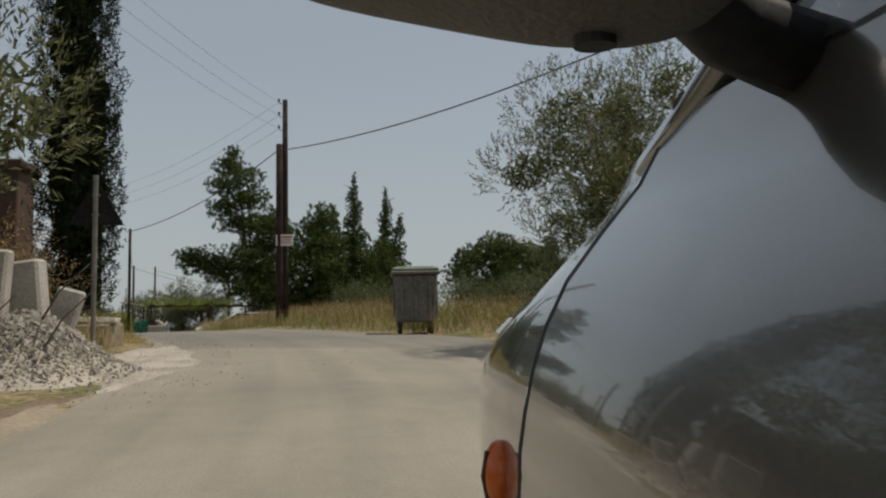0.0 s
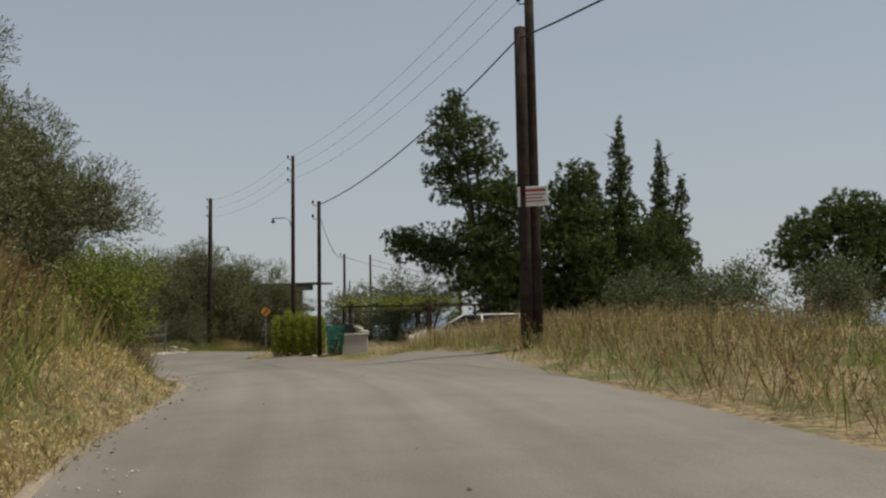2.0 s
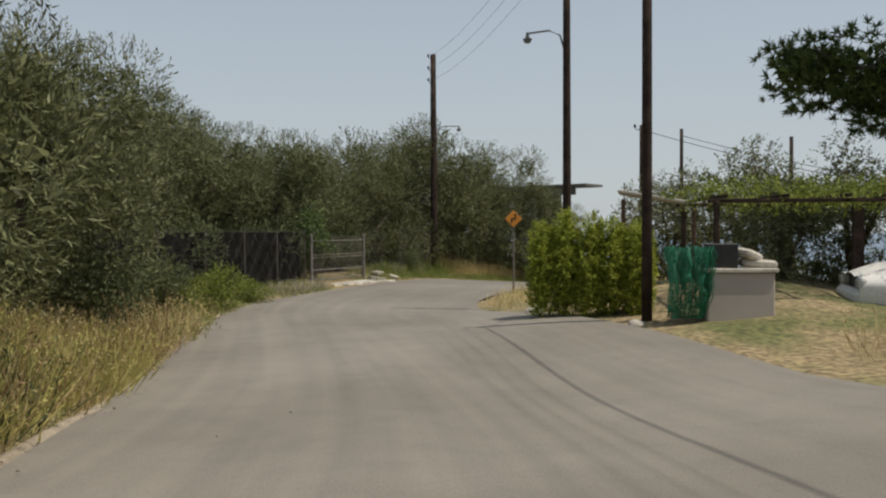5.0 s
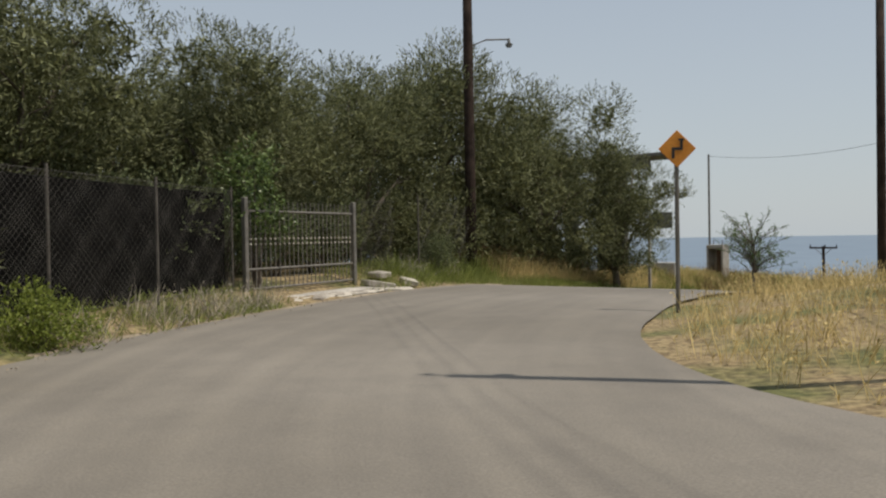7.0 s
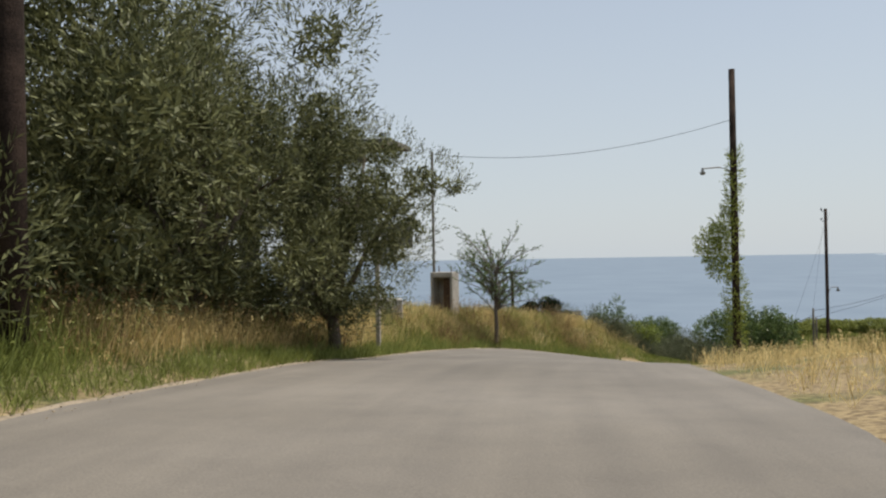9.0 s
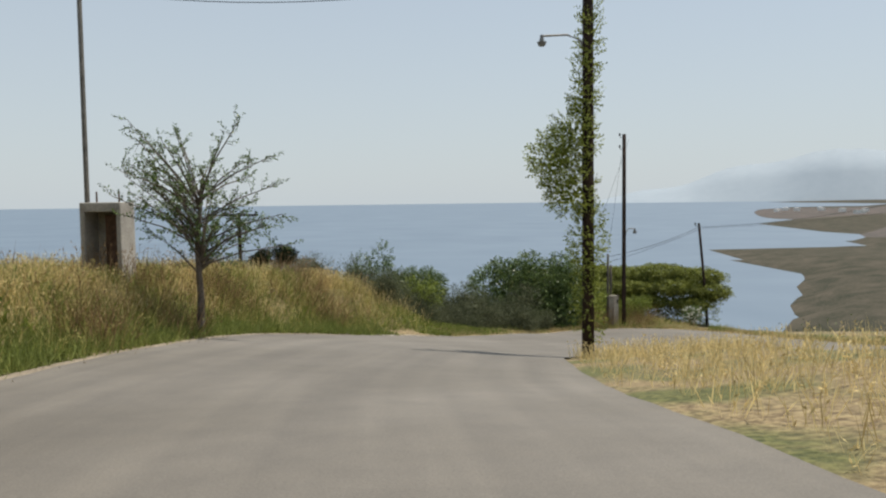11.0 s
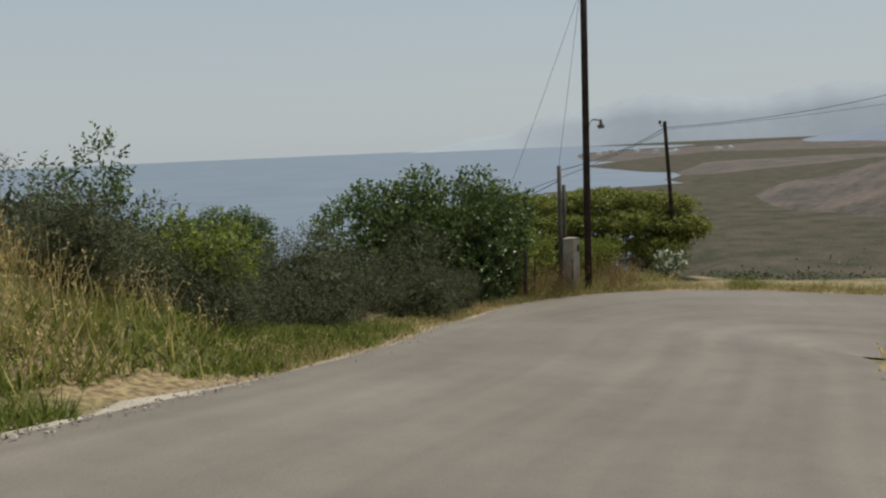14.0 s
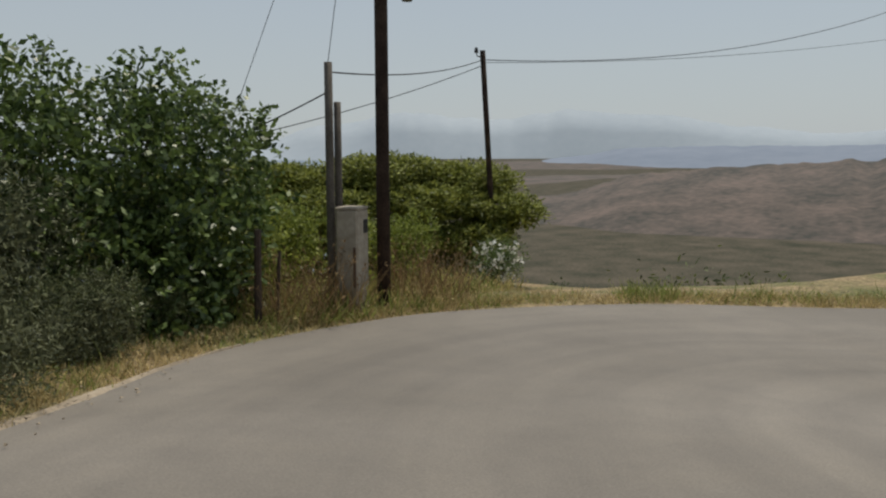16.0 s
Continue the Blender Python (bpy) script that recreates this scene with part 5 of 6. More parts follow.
again(gs, -20.6, 31.9, 80, 0.6)
sh = shrub("roadside_shrub", "leafy green shrub on the bank", blob_set(6, 0.55, 0.3, 1.0, 0.42, 21), SHRUB, 700, (0.2, 0.055, 0.028), 8, 220)
place(sh, -6.4, 11.6, 0, 1.0)
for x, y, yaw, s in ((-9.9, 17.2, 40, 0.6), (-20.6, 31.6, 30, 0.7), (-18.3, 29.0, 140, 0.8), (-23.0, 33.6, 70, 1.1), (-22.4, 31.6, 70, 1.1), (-24.8, 37.6, 90, 1.1), (-25.0, 44.3, 140, 0.6), (-26.9, 38.6, 30, 1.0), (-27.0, 40.4, 100, 1.05), (-27.2, 42.3, 10, 1.0), (-25.6, 36.4, 200, 1.0), (-24.0, 34.8, 60, 1.0), (-27.5, 39.4, 80, 1.2), (-27.8, 41.6, 300, 1.1), (-26.6, 43.4, 300, 0.8), (-25.1, 39.3, 20, 0.85), (-25.3, 40.4, 200, 0.9), (-25.6, 41.6, 90, 0.95), (-26.2, 39.9, 140, 1.2)):
    again(sh, x, y, yaw, s)

for x, y, s in ((-3.4, 30.5, 1.2), (-2.0, 28.0, 1.0), (-1.2, 31.5, 1.4), (0.6, 29.2, 1.2), (2.2, 27.4, 1.1), (3.4, 30.4, 1.4), (-5.0, 33.4, 1.3), (1.4, 33.5, 1.5), (2.9, 22.5, 0.9), (4.2, 24.5, 1.1)):
    again(sh, x, y, 77 * s, s, -0.1, "dusty grey-green shrub among dry grass")
for i in range(10):
    again(sh, -31.8 - 0.5 * (i % 2), 34.0 + 2.2 * i, 47 * i, 1.9 + 0.2 * (i % 3), 0.0, "tangled undergrowth deep in the olive grove")
for x, y, s in ((-31.4, 53.6, 1.8), (-30.2, 54.8, 1.7), (-29.0, 55.6, 1.7), (-28.0, 56.3, 1.35), (-33.0, 51.5, 2.0)):
    again(sh, x, y, 61 * s, s, 0.0, "tangled undergrowth deep in the olive grove")
p1 = pine(3, [(-1.1, 0.1, 8.6, 0.34, 0.32, 0.3), (-1.3, 0, 8.05, 0.6, 0.55, 0.36), (-0.6, 0.1, 7.5, 0.8, 0.75, 0.42), (-1.45, -0.3, 7.1, 0.7, 0.65, 0.38), (-0.5, 0.2, 6.5, 1.0, 0.9, 0.45), (-1.55, 0.1, 6.1, 0.7, 0.65, 0.36), (-0.9, 0.3, 5.4, 0.9, 0.8, 0.4), (0.1, -0.2, 5.2, 0.7, 0.7, 0.4), (-2.3, 0, 3.6, 1.1, 0.9, 0.5), (-3.0, -0.2, 3.75, 0.6, 0.6, 0.35), (-1.6, 0.3, 3.2, 0.8, 0.8, 0.5), (-0.4, -0.3, 3.8, 0.95, 0.9, 0.5), (0.1, 0.2, 2.8, 0.9, 0.9, 0.5), (-0.6, -0.4, 2.5, 0.8, 0.8, 0.42)], 9.0, (-0.35, 0))
place(p1, -8.8, 37.9, 0, 1.05)
p2 = pine(5, [(-0.3, 0, 5.45, 0.55, 0.55, 0.5), (0.25, 0.1, 4.9, 0.85, 0.8, 0.5), (-0.6, 0, 4.3, 0.85, 0.8, 0.5), (0.75, 0, 4.0, 0.85, 0.8, 0.5), (-0.8, 0.2, 3.3, 0.95, 0.9, 0.5), (0.4, -0.2, 3.1, 1.1, 1.0, 0.55), (-0.5, -0.3, 2.2, 1.1, 1.0, 0.55), (0.8, 0.2, 2.1, 1.0, 0.9, 0.5), (0.0, 0, 1.3, 1.2, 1.1, 0.5)], 5.8)
place(p2, -8.0, 38.3, 0, 1.05)
again(p2, -5.9, 38.9, 120, 1.1)
again(p2, -3.2, 41.2, 220, 0.85)
p3 = pine(8, [(0.15, 0, 7.9, 0.14, 0.14, 0.45), (0.1, 0, 7.2, 0.26, 0.26, 0.4), (0.2, 0, 6.6, 0.34, 0.32, 0.35), (0.05, 0, 5.9, 0.42, 0.4, 0.4), (-0.95, 0, 6.5, 0.14, 0.14, 0.4), (-0.9, 0, 5.9, 0.26, 0.24, 0.35), (0.3, 0, 5.1, 0.6, 0.55, 0.45), (-0.6, 0.1, 4.9, 0.6, 0.6, 0.45), (0.3, 0, 4.2, 0.95, 0.9, 0.5), (-0.7, 0, 3.7, 0.8, 0.8, 0.5), (0.4, 0.1, 3.0, 1.1, 1.0, 0.55), (-0.5, 0, 2.3, 1.2, 1.1, 0.55), (0.3, 0, 1.5, 1.2, 1.1, 0.5)], 8.2)
place(p3, -4.5, 39.7, 0, 0.98)
p4 = again(p3, -3.0, 44.2, 140, 0.98)
p5 = pine(9, [(0, 0, 4.3, 0.95, 0.9, 0.5), (-1.1, 0.1, 3.8, 0.9, 0.85, 0.45), (1.1, -0.1, 4.0, 0.95, 0.9, 0.45), (1.9, 0.1, 3.4, 0.75, 0.7, 0.42), (-1.8, 0, 3.1, 0.7, 0.7, 0.4), (0.2, -0.3, 3.2, 1.1, 1.0, 0.5), (0.3, 0.2, 2.2, 1.3, 1.1, 0.5), (-0.9, -0.2, 2.4, 0.9, 0.9, 0.45)], 5.0)
place(p5, 2.6, 37.5, 20, 1.0)
again(p2, 5.2, 39.5, 160, 0.8)

# ---- second stretch: gate, fence, stones ----
t = thing("iron_gate", (-24.05, 38.75, -0.12), "old grey iron bar gate with knobbed bars, closed", "gate", yaw=96)
L_ = 2.45
for k, x in enumerate((0.0, L_)):
    bm = BM()
    box(bm, (x, 0, 0.62), (0.07, 0.07, 1.5), 0.008)
    part("gate_post", bm, STEEL, t)
for z in (0.16, 0.42, 1.19):
    bm = BM()
    rod(bm, (0.05, 0, z), (L_ - 0.05, 0, z), 0.016, seg=8)
    part("rail", bm, STEEL, t)
me_bar = None
for i in range(24):
    x = 0.1 + (L_ - 0.2) * i / 23
    if me_bar is None:
        bm = BM()
        rod(bm, (0, 0, 0.14), (0, 0, 1.33), 0.0075, seg=6)
        ob = part("bar", bm, STEEL, t)
        me_bar = ob.data
        bm = BM()
        bmesh.ops.create_icosphere(bm, subdivisions=1, radius=0.019)
        kn = part("knob", bm, PALE, ob, "pale cast knob")
        kn.location.z = 0.75
        me_knob = kn.data
    else:
        ob = new("bar", me_bar)
        ob.parent = t
        kn = new("knob", me_knob)
        kn.parent = ob
        kn.location.z = 0.75
    kn = new("knob", me_knob)
    kn.parent = ob
    kn.location.z = 0.82
    ob.location = (x, 0, 0)


def chain_link(name, x0, y0, x1, y1, h, label, posts=3):
    a, b = Vector((x0, y0, 0)), Vector((x1, y1, 0))
    n = (b - a).length
    yaw = math.degrees(math.atan2(y1 - y0, x1 - x0))
    z0 = land_z(x0, y0) - 0.05
    z1 = land_z(x1, y1) - 0.05
    t = thing(name, (x0, y0, z0), label, "fence", "wire fence", yaw=yaw)
    bm = BM()
    pitch = 0.06
    k = -int(h / pitch) - 1
    while k * pitch < n:
        for s in (1, -1):
            u0, u1 = k * pitch, k * pitch + h
            w0, w1 = 0.0, h
            if u0 < 0:
                w0, u0 = -u0, 0
            if u1 > n:
                w1, u1 = h - (u1 - n), n
            if u1 - u0 > 0.05:
                za, zb = (w0, w1) if s > 0 else (h - w0, h - w1)
                dz = (z1 - z0) / n
                sagy = 0.03 * math.sin(k * 0.7)
                rod(bm, (u0, sagy, za + dz * u0), (u1, sagy, zb + dz * u1), 0.0013, seg=3, caps=False)
        k += 1
    for z in (0.04, h):
        rod(bm, (0, 0, z), (n, 0, z + z1 - z0), 0.0025, seg=4, caps=False)
    part("wire_mesh", bm, MESHWIRE, t, "sagging diamond wire mesh")
    for i in range(posts):
        u = n * i / max(1, posts - 1)
        bm = BM()
        rod(bm, (u, 0.03, -0.2 + (z1 - z0) * u / n), (u, 0.03, h + 0.06 + (z1 - z0) * u / n), 0.016, seg=8)
        part("fence_post", bm, GREYWOOD, t)


chain_link("wire_fence", -21.1, 30.8, -24.15, 38.65, 1.32, "old diamond wire fence along the olive grove", 6)
chain_link("wire_fence", -24.4, 41.45, -24.7, 42.7, 1.35, "sagging wire fence between the gate and the pole", 0)
chain_link("wire_fence", -24.85, 43.7, -25.45, 46.3, 1.5, "sagging wire fence overgrown beside the pole", 1)
# shade cloth on the fence further back
bm = BM()
vs = []
for i in range(13):
    for j in range(4):
        vs.append(bm.verts.new((8.6 * i / 12, 0.05 * noise.noise((i * 0.9, j, 2)), 1.35 * j / 3)))
for i in range(12):
    for j in range(3):
        bm.faces.new((vs[i * 4 + j], vs[(i + 1) * 4 + j], vs[(i + 1) * 4 + j + 1], vs[i * 4 + j + 1]))
bmesh.ops.solidify(bm, geom=bm.faces[:], thickness=0.012)
o_ = finish("shade_cloth", bm, CLOTH)
o_.matrix_world = pose(-21.35, 30.75, land_z(-22.2, 33.5) - 0.05, 0, 0, 111.3)
tagged(o_, "black shade cloth stretched behind the wire fence", "shade cloth")

bm = BM()
box(bm, (0, 0, 0.0), (2.7, 0.34, 0.16), 0.03)
o_ = finish("gate_sill", bm, CONCRETE)
o_.matrix_world = pose(-24.02, 40.2, -0.15, 0, 0, 96)
tagged(o_, "cracked concrete sill under the gate", "sill")
q = random.Random(8)
for i in range(16):
    u = i / 15
    x, y = -23.66 - 0.26 * u + q.uniform(-0.1, 0.1), 38.9 + 2.9 * u + q.uniform(-0.05, 0.05)
    bm = BM()
    box(bm, (0, 0, 0), (q.uniform(0.25, 0.5), q.uniform(0.16, 0.3), q.uniform(0.04, 0.09)), 0.025)
    for v_ in bm.verts:
        v_.co += Vector((0.02, 0.02, 0.01)) * noise.noise(v_.co * 6 + Vector((i, 0, 0)))
    o_ = finish("paving_slab", bm, PALE)
    o_.matrix_world = pose(x, y, road_z(x, y) + 0.015, q.uniform(-5, 5), q.uniform(-5, 5), q.uniform(60, 130))
    tagged(o_, "broken pale stone slab lying at the gate", "stone slab", "slabs at the gate")
for i, (x, y) in enumerate(((-24.05, 41.45), (-24.42, 41.95), (-24.12, 42.35))):
    bm = BM()
    box(bm, (0, 0, 0.05), (0.52 - 0.08 * i, 0.26, 0.10), 0.018)
    for v_ in bm.verts:
        v_.co += Vector((0.03, 0.03, 0.02)) * noise.noise(v_.co * 5 + Vector((i, 3, 0)))
    o_ = finish("building_stone", bm, PALE)
    o_.matrix_world = pose(x, y, land_z(x, y) + 0.02 + 0.05 * (i == 1), 6 * i, 9 - 8 * i, 70 + 35 * i)
    tagged(o_, "pale rough building stone in the verge", "stone", "stones by the fence")

# ---- third stretch: meter pillar, board, trees, poles ----
t = thing("meter_pillar", (-25.11, 64.3, -1.78), "grey concrete meter pillar with an open recess and a steel pipe", "meter pillar", yaw=-14)
for c, s in (((-0.34, 0, 0.98), (0.08, 0.5, 1.96)), ((0.3, 0, 0.98), (0.08, 0.5, 1.96)), ((-0.02, 0.22, 0.98), (0.58, 0.06, 1.96)), ((-0.02, 0, 1.88), (0.58, 0.5, 0.16)), ((-0.02, 0, 0.35), (0.58, 0.5, 0.72))):
    bm = BM()
    box(bm, c, s, 0.012)
    part("concrete_panel", bm, CONCRETE, t)
bm = BM()
box(bm, (0.1, 0.08, 1.25), (0.34, 0.16, 1.0), 0.01)
part("meter_box", bm, RUST, t, "dark rusty meter box in the recess")
for x in (-0.2, 0.2):
    bm = BM()
    rod(bm, (x, 0, 1.95), (x, 0, 2.14), 0.015, seg=6)
    part("rebar", bm, RUST, t)
bm = BM()
rod(bm, (-0.36, -0.02, -0.1), (-0.36, -0.02, 5.6), 0.045, 0.04, 10)
part("mast_pipe", bm, STEEL, t, "tall grey steel service mast")
line((-25.48, 64.35, 3.75), (-17.0, 63.2, 4.2), 0.45, 0.008)

t = thing("blank_board", (-25.05, 56.35, land_z(-25.05, 56.35)), "blank grey board on a pale post", "board", yaw=5)
bm = BM()
box(bm, (0, 0, 1.1), (0.09, 0.09, 2.8), 0.01)
part("post", bm, CONCRETE, t)
bm = BM()
box(bm, (0.42, -0.06, 2.36), (0.66, 0.02, 0.50), 0.004)
part("panel", bm, GREY, t)
bm = BM()
box(bm, (0, 0, 0.15), (0.85, 0.35, 0.75), 0.02)
o_ = finish("low_wall", bm, CONCRETE)
o_.matrix_world = pose(-25.8, 59.8, -0.90, 0, 0, 14)
tagged(o_, "low weathered concrete wall stub in dry grass", "wall")

t = place(thing("young_tree", (0, 0, 0), "young wild pear tree with spiky open branches", "tree"), -23.43, 62.8, 0, 1.24)
q = random.Random(12)
bm = BM()
tube(bm, [(0, 0, -0.15), (0.02, 0.02, 0.5), (0.0, -0.02, 1.1), (0.08, 0, 1.95)], 0.055, 8, 0.02)
br_p, br_d = [], []
for i in range(58):
    a, z = q.uniform(0, 6.28), q.uniform(0.75, 1.8)
    e = q.uniform(0.3, 1.5)
    d = Vector((math.cos(a), math.sin(a), e)).normalized()
    if i < 4:
        d = Vector((0.92, -0.36 + 0.05 * i, 0.22 + 0.10 * i)).normalized()
        z = 0.88 + 0.28 * i
    n = (q.uniform(0.8, 1.35) if d.x < 0.5 else q.uniform(0.6, 1.0)) if i >= 4 else 1.2 - 0.05 * i
    p0 = Vector((0.03, 0, z))
    p1 = p0 + d * n * 0.5 + Vector((0, 0, 0.05))
    p2 = p0 + d * n
    tube(bm, [p0, p1, p2], 0.014, 5, 0.004)
    for s in range(9):
        c = p1.lerp(p2, s / 8) if s > 2 else p0.lerp(p1, 0.4 + 0.2 * s)
        br_p.append(tuple(c))
        w_ = Vector((q.gauss(0, 1), q.gauss(0, 1), q.gauss(0.3, 1))).normalized()
        br_d.append(tuple((d * 0.5 + w_).normalized()))
        tube(bm, [c, c + w_ * 0.14], 0.004, 3, 0.002)
part("trunk", bm, BARK, t)
v, f = sprigs(np.array(br_p), np.array(br_d), 20, 0.2, 0.038, 0.019)
raw("leaves", v.tolist(), f.tolist(), FIG, t)

t = pole(-16.93, 63.4, 5.6, r=0.11, lamp=(2.95, 175, 0.8), insulators=0, label="dark wooden pole wrapped in climbing ivy with a street lamp")
crown("ivy", [(-0.55, 0.1, 3.45, 0.45, 0.45, 0.5), (-0.25, 0, 3.9, 0.35, 0.35, 0.5), (-0.3, 0.1, 2.95, 0.4, 0.4, 0.45), (-0.05, 0, 4.7, 0.2, 0.2, 0.6), (0.02, 0, 5.5, 0.16, 0.16, 0.7), (0.0, 0, 2.1, 0.26, 0.26, 0.7), (0, 0, 1.0, 0.2, 0.2, 0.8)], IVY, t, 2000, 8, 0.17, 0.040, 0.032, filler=300, fill_size=0.2, label="bright climbing ivy")

t = thing("power_pole", (-26.07, 94.4, -9.2), "dark power pole with a crossarm on the slope below", "pole", yaw=-18)
bm = BM()
tube(bm, [(0, 0, -0.4), (0.05, 0, 4), (0, 0, 8.75)], 0.14, 10, 0.1)
part("shaft", bm, POLEWOOD, t)
bm = BM()
box(bm, (0, 0, 8.62), (2.0, 0.1, 0.12), 0.01)
part("crossarm", bm, POLEWOOD, t)
for s in (-1, 1):
    bm = BM()
    rod(bm, (s * 0.6, 0, 8.56), (0, 0, 8.05), 0.025, seg=6)
    part("brace", bm, STEEL, t)
for x in (-0.95, 0.12, 0.95):
    bm = BM()
    rod(bm, (x, 0, 8.68), (x, 0, 8.86), 0.05, 0.03, 8)
    part("insulator", bm, BLACK, t)

pole(-10.82, 77.5, 2.4, base=-4.6, r=0.075, r_top=0.065, insulators=2, lamp=(-0.98, 25, 0.55), label="tall dark wooden pole with a street lamp at the bend")
pole(-11.35, 77.7, -1.90, base=-4.7, r=0.048, r_top=0.042, insulators=0, label="short grey wooden pole behind the pillar", wood=GREYWOOD)
pole(-11.22, 77.75, -2.3, base=-4.7, r=0.042, r_top=0.038, insulators=0, label="short grey wooden pole leaning on another", wood=GREYWOOD)
pole(-5.35, 81.9, -0.98, base=-5.3, r=0.06, r_top=0.05, lean=(-0.6, -0.3), insulators=1, label="leaning dark wooden pole above the thicket")
line((-11.35, 77.7, -2.0), (-5.95, 81.6, -1.15), 0.12, 0.010)
line((-11.35, 77.7, -2.2), (-13.1, 79.3, -3.1), 0.08, 0.010)
line((-5.95, 81.6, -1.15), (8.0, 80.0, 1.2), 0.5, 0.010)
line((-5.95, 81.6, -1.25), (-13.3, 79.7, -3.0), 0.15, 0.008)
line((-5.95, 81.6, -1.2), (9.0, 78.0, 0.6), 0.3, 0.006)
line((-11.35, 77.7, -1.9), (-11.0, 77.3, 1.6), 0.0, 0.004)
line((-10.7, 77.35, 2.2), (-12.2, 80.4, -4.6), 0.1, 0.004)

t = thing("concrete_pillar", (-11.2, 77.52, -4.74), "pale concrete gate pillar with a slot and small hatch", "pillar", yaw=-57)
bm = BM()
box(bm, (0, 0, 0.62), (0.255, 0.275, 1.40), 0.02)
part("shaft", bm, TANCONC, t)
bm = BM()
box(bm, (0, 0, 1.33), (0.26, 0.28, 0.035), 0.012)
part("cap", bm, TANCONC, t)
bm = BM()
box(bm, (0.13, 0.05, 1.14), (0.012, 0.09, 0.14), 0.003)
part("hatch", bm, BLACK, t)
bm = BM()
box(bm, (0.09, -0.139, 0.72), (0.03, 0.012, 0.42), 0.003)
part("slot", bm, RUST, t)
bm = BM()
rod(bm, (0, 0, -0.3), (0.03, 0, 0.93), 0.042, 0.036, 8)
o_ = finish("fence_stake", bm, OLDSTAKE)
o_.matrix_world = pose(-12.42, 77.25, land_z(-12.42, 77.25))
tagged(o_, "rusty brown fence stake at the lane's edge", "stake")
bm = BM()
rod(bm, (0, 0, -0.3), (0.12, 0.1, 0.7), 0.02, 0.018, 6)
o_ = finish("fence_stake", bm, OLDSTAKE)
o_.matrix_world = pose(-12.22, 77.3, land_z(-12.22, 77.3))
tagged(o_, "thin leaning stick beside the stake", "stake")

fg = shrub("fig_tree", "large broad-leaved green fig tree below the lane", [(-2.2, 0.6, 2.0, 1.1, 1.0, 0.9), (-1.1, 0.3, 2.3, 1.1, 1.0, 0.85), (-0.7, 0.2, 3.0, 0.5, 0.5, 0.45), (0.6, 0.2, 3.0, 0.42, 0.45, 0.42), (-1.9, 0.5, 2.75, 0.5, 0.5, 0.42), (1.45, 0, 2.55, 0.4, 0.4, 0.4), (0, 0.2, 2.35, 1.1, 1.0, 0.8), (0.9, 0, 2.15, 0.95, 0.9, 0.9), (0.95, -0.1, 1.5, 0.7, 0.8, 0.8), (-0.5, -0.3, 1.2, 1.6, 1.0, 0.9), (0.35, -0.5, 1.0, 1.0, 0.9, 0.8), (-2.0, 0, 1.0, 1.2, 1.0, 0.8), (-0.2, -0.9, 0.5, 1.3, 0.8, 0.6), (0.5, -0.7, 0.5, 0.7, 0.7, 0.6), (-1.6, -0.8, 0.5, 1.1, 0.8, 0.6)], FIG, 6200, (0.24, 0.105, 0.060), 6, 2600, cat="tree")
place(fg, -13.5, 78.4, -20, 0.9, z=-5.05)
for x, y, yaw, s in ((-14.1, 76.9, 20, 0.55), (-13.3, 77.3, 110, 0.4)):
    again(sh, x, y, yaw, s, -0.05)
again(fg, -17.4, 84.0, 30, 0.66, -0.2, "broad-leaved green tree on the slope below the lane")
sb = shrub("olive_scrub", "rounded grey-green olive scrub at the lane's edge", blob_set(9, 0.62, 0.25, 1.1, 0.58, 31), SCRUB, 2100, (0.24, 0.062, 0.015), 9, 2600)
place(sb, -16.7, 76.3, 0, 1.05)
for x, y, yaw, s in ((-14.95, 77.7, 60, 1.05), (-17.6, 75.4, 120, 1.05), (-19.2, 73.6, 200, 1.1), (-20.9, 72.6, 20, 0.9), (-22.4, 71.6, 90, 0.75), (-23.6, 72.0, 40, 0.9), (-23.9, 70.2, 140, 0.6), (-18.4, 78.6, 30, 1.1), (-20.8, 76.4, 70, 1.1), (-20.25, 71.5, 250, 1.0), (-21.7, 70.6, 200, 0.72), (-19.1, 72.3, 310, 0.78), (-17.45, 73.15, 150, 0.66), (-15.3, 75.4, 10, 0.74), (-14.2, 76.7, 80, 0.5), (-18.85, 71.75, 190, 0.6), (-20.1, 70.6, 40, 0.62)):
    again(sb, x, y, yaw, s, -0.1)
sp = shrub("sapling", "slender leafy sapling rising from scrub", [(0, 0, 1.0, 0.45, 0.45, 0.5), (0.2, 0, 1.6, 0.35, 0.35, 0.5), (-0.3, 0.1, 1.7, 0.25, 0.25, 0.5), (0.1, 0, 2.2, 0.2, 0.2, 0.4)], FIG, 420, (0.22, 0.08, 0.035), 8, 100)
place(sp, -19.9, 73.3, 0, 0.95, dz=-0.1)
again(sp, -20.5, 73.6, 80, 0.85, -0.1)
lm = shrub("lime_bush", "yellow-green leafy bush among scrub", blob_set(5, 0.45, 0.5, 1.3, 0.42, 41), LIME, 420, (0.2, 0.07, 0.04), 8, 100)
place(lm, -18.75, 72.3, 0, 0.85)
again(lm, -11.0, 79.4, 60, 0.75, 0.0)
again(lm, -9.7, 78.8, 120, 0.65)
vn = shrub("grape_vine", "yellow-green leafy vine between the fig tree and the pillar", blob_set(8, 0.5, 0.35, 1.25, 0.36, 44, 0.7), IVY, 380, (0.22, 0.085, 0.065), 5, 60)
place(vn, -12.1, 78.6, 0, 0.9, -0.05)
again(vn, -11.3, 79.2, 130, 0.8, -0.05)
again(vn, -10.1, 78.7, 220, 0.72, -0.05)
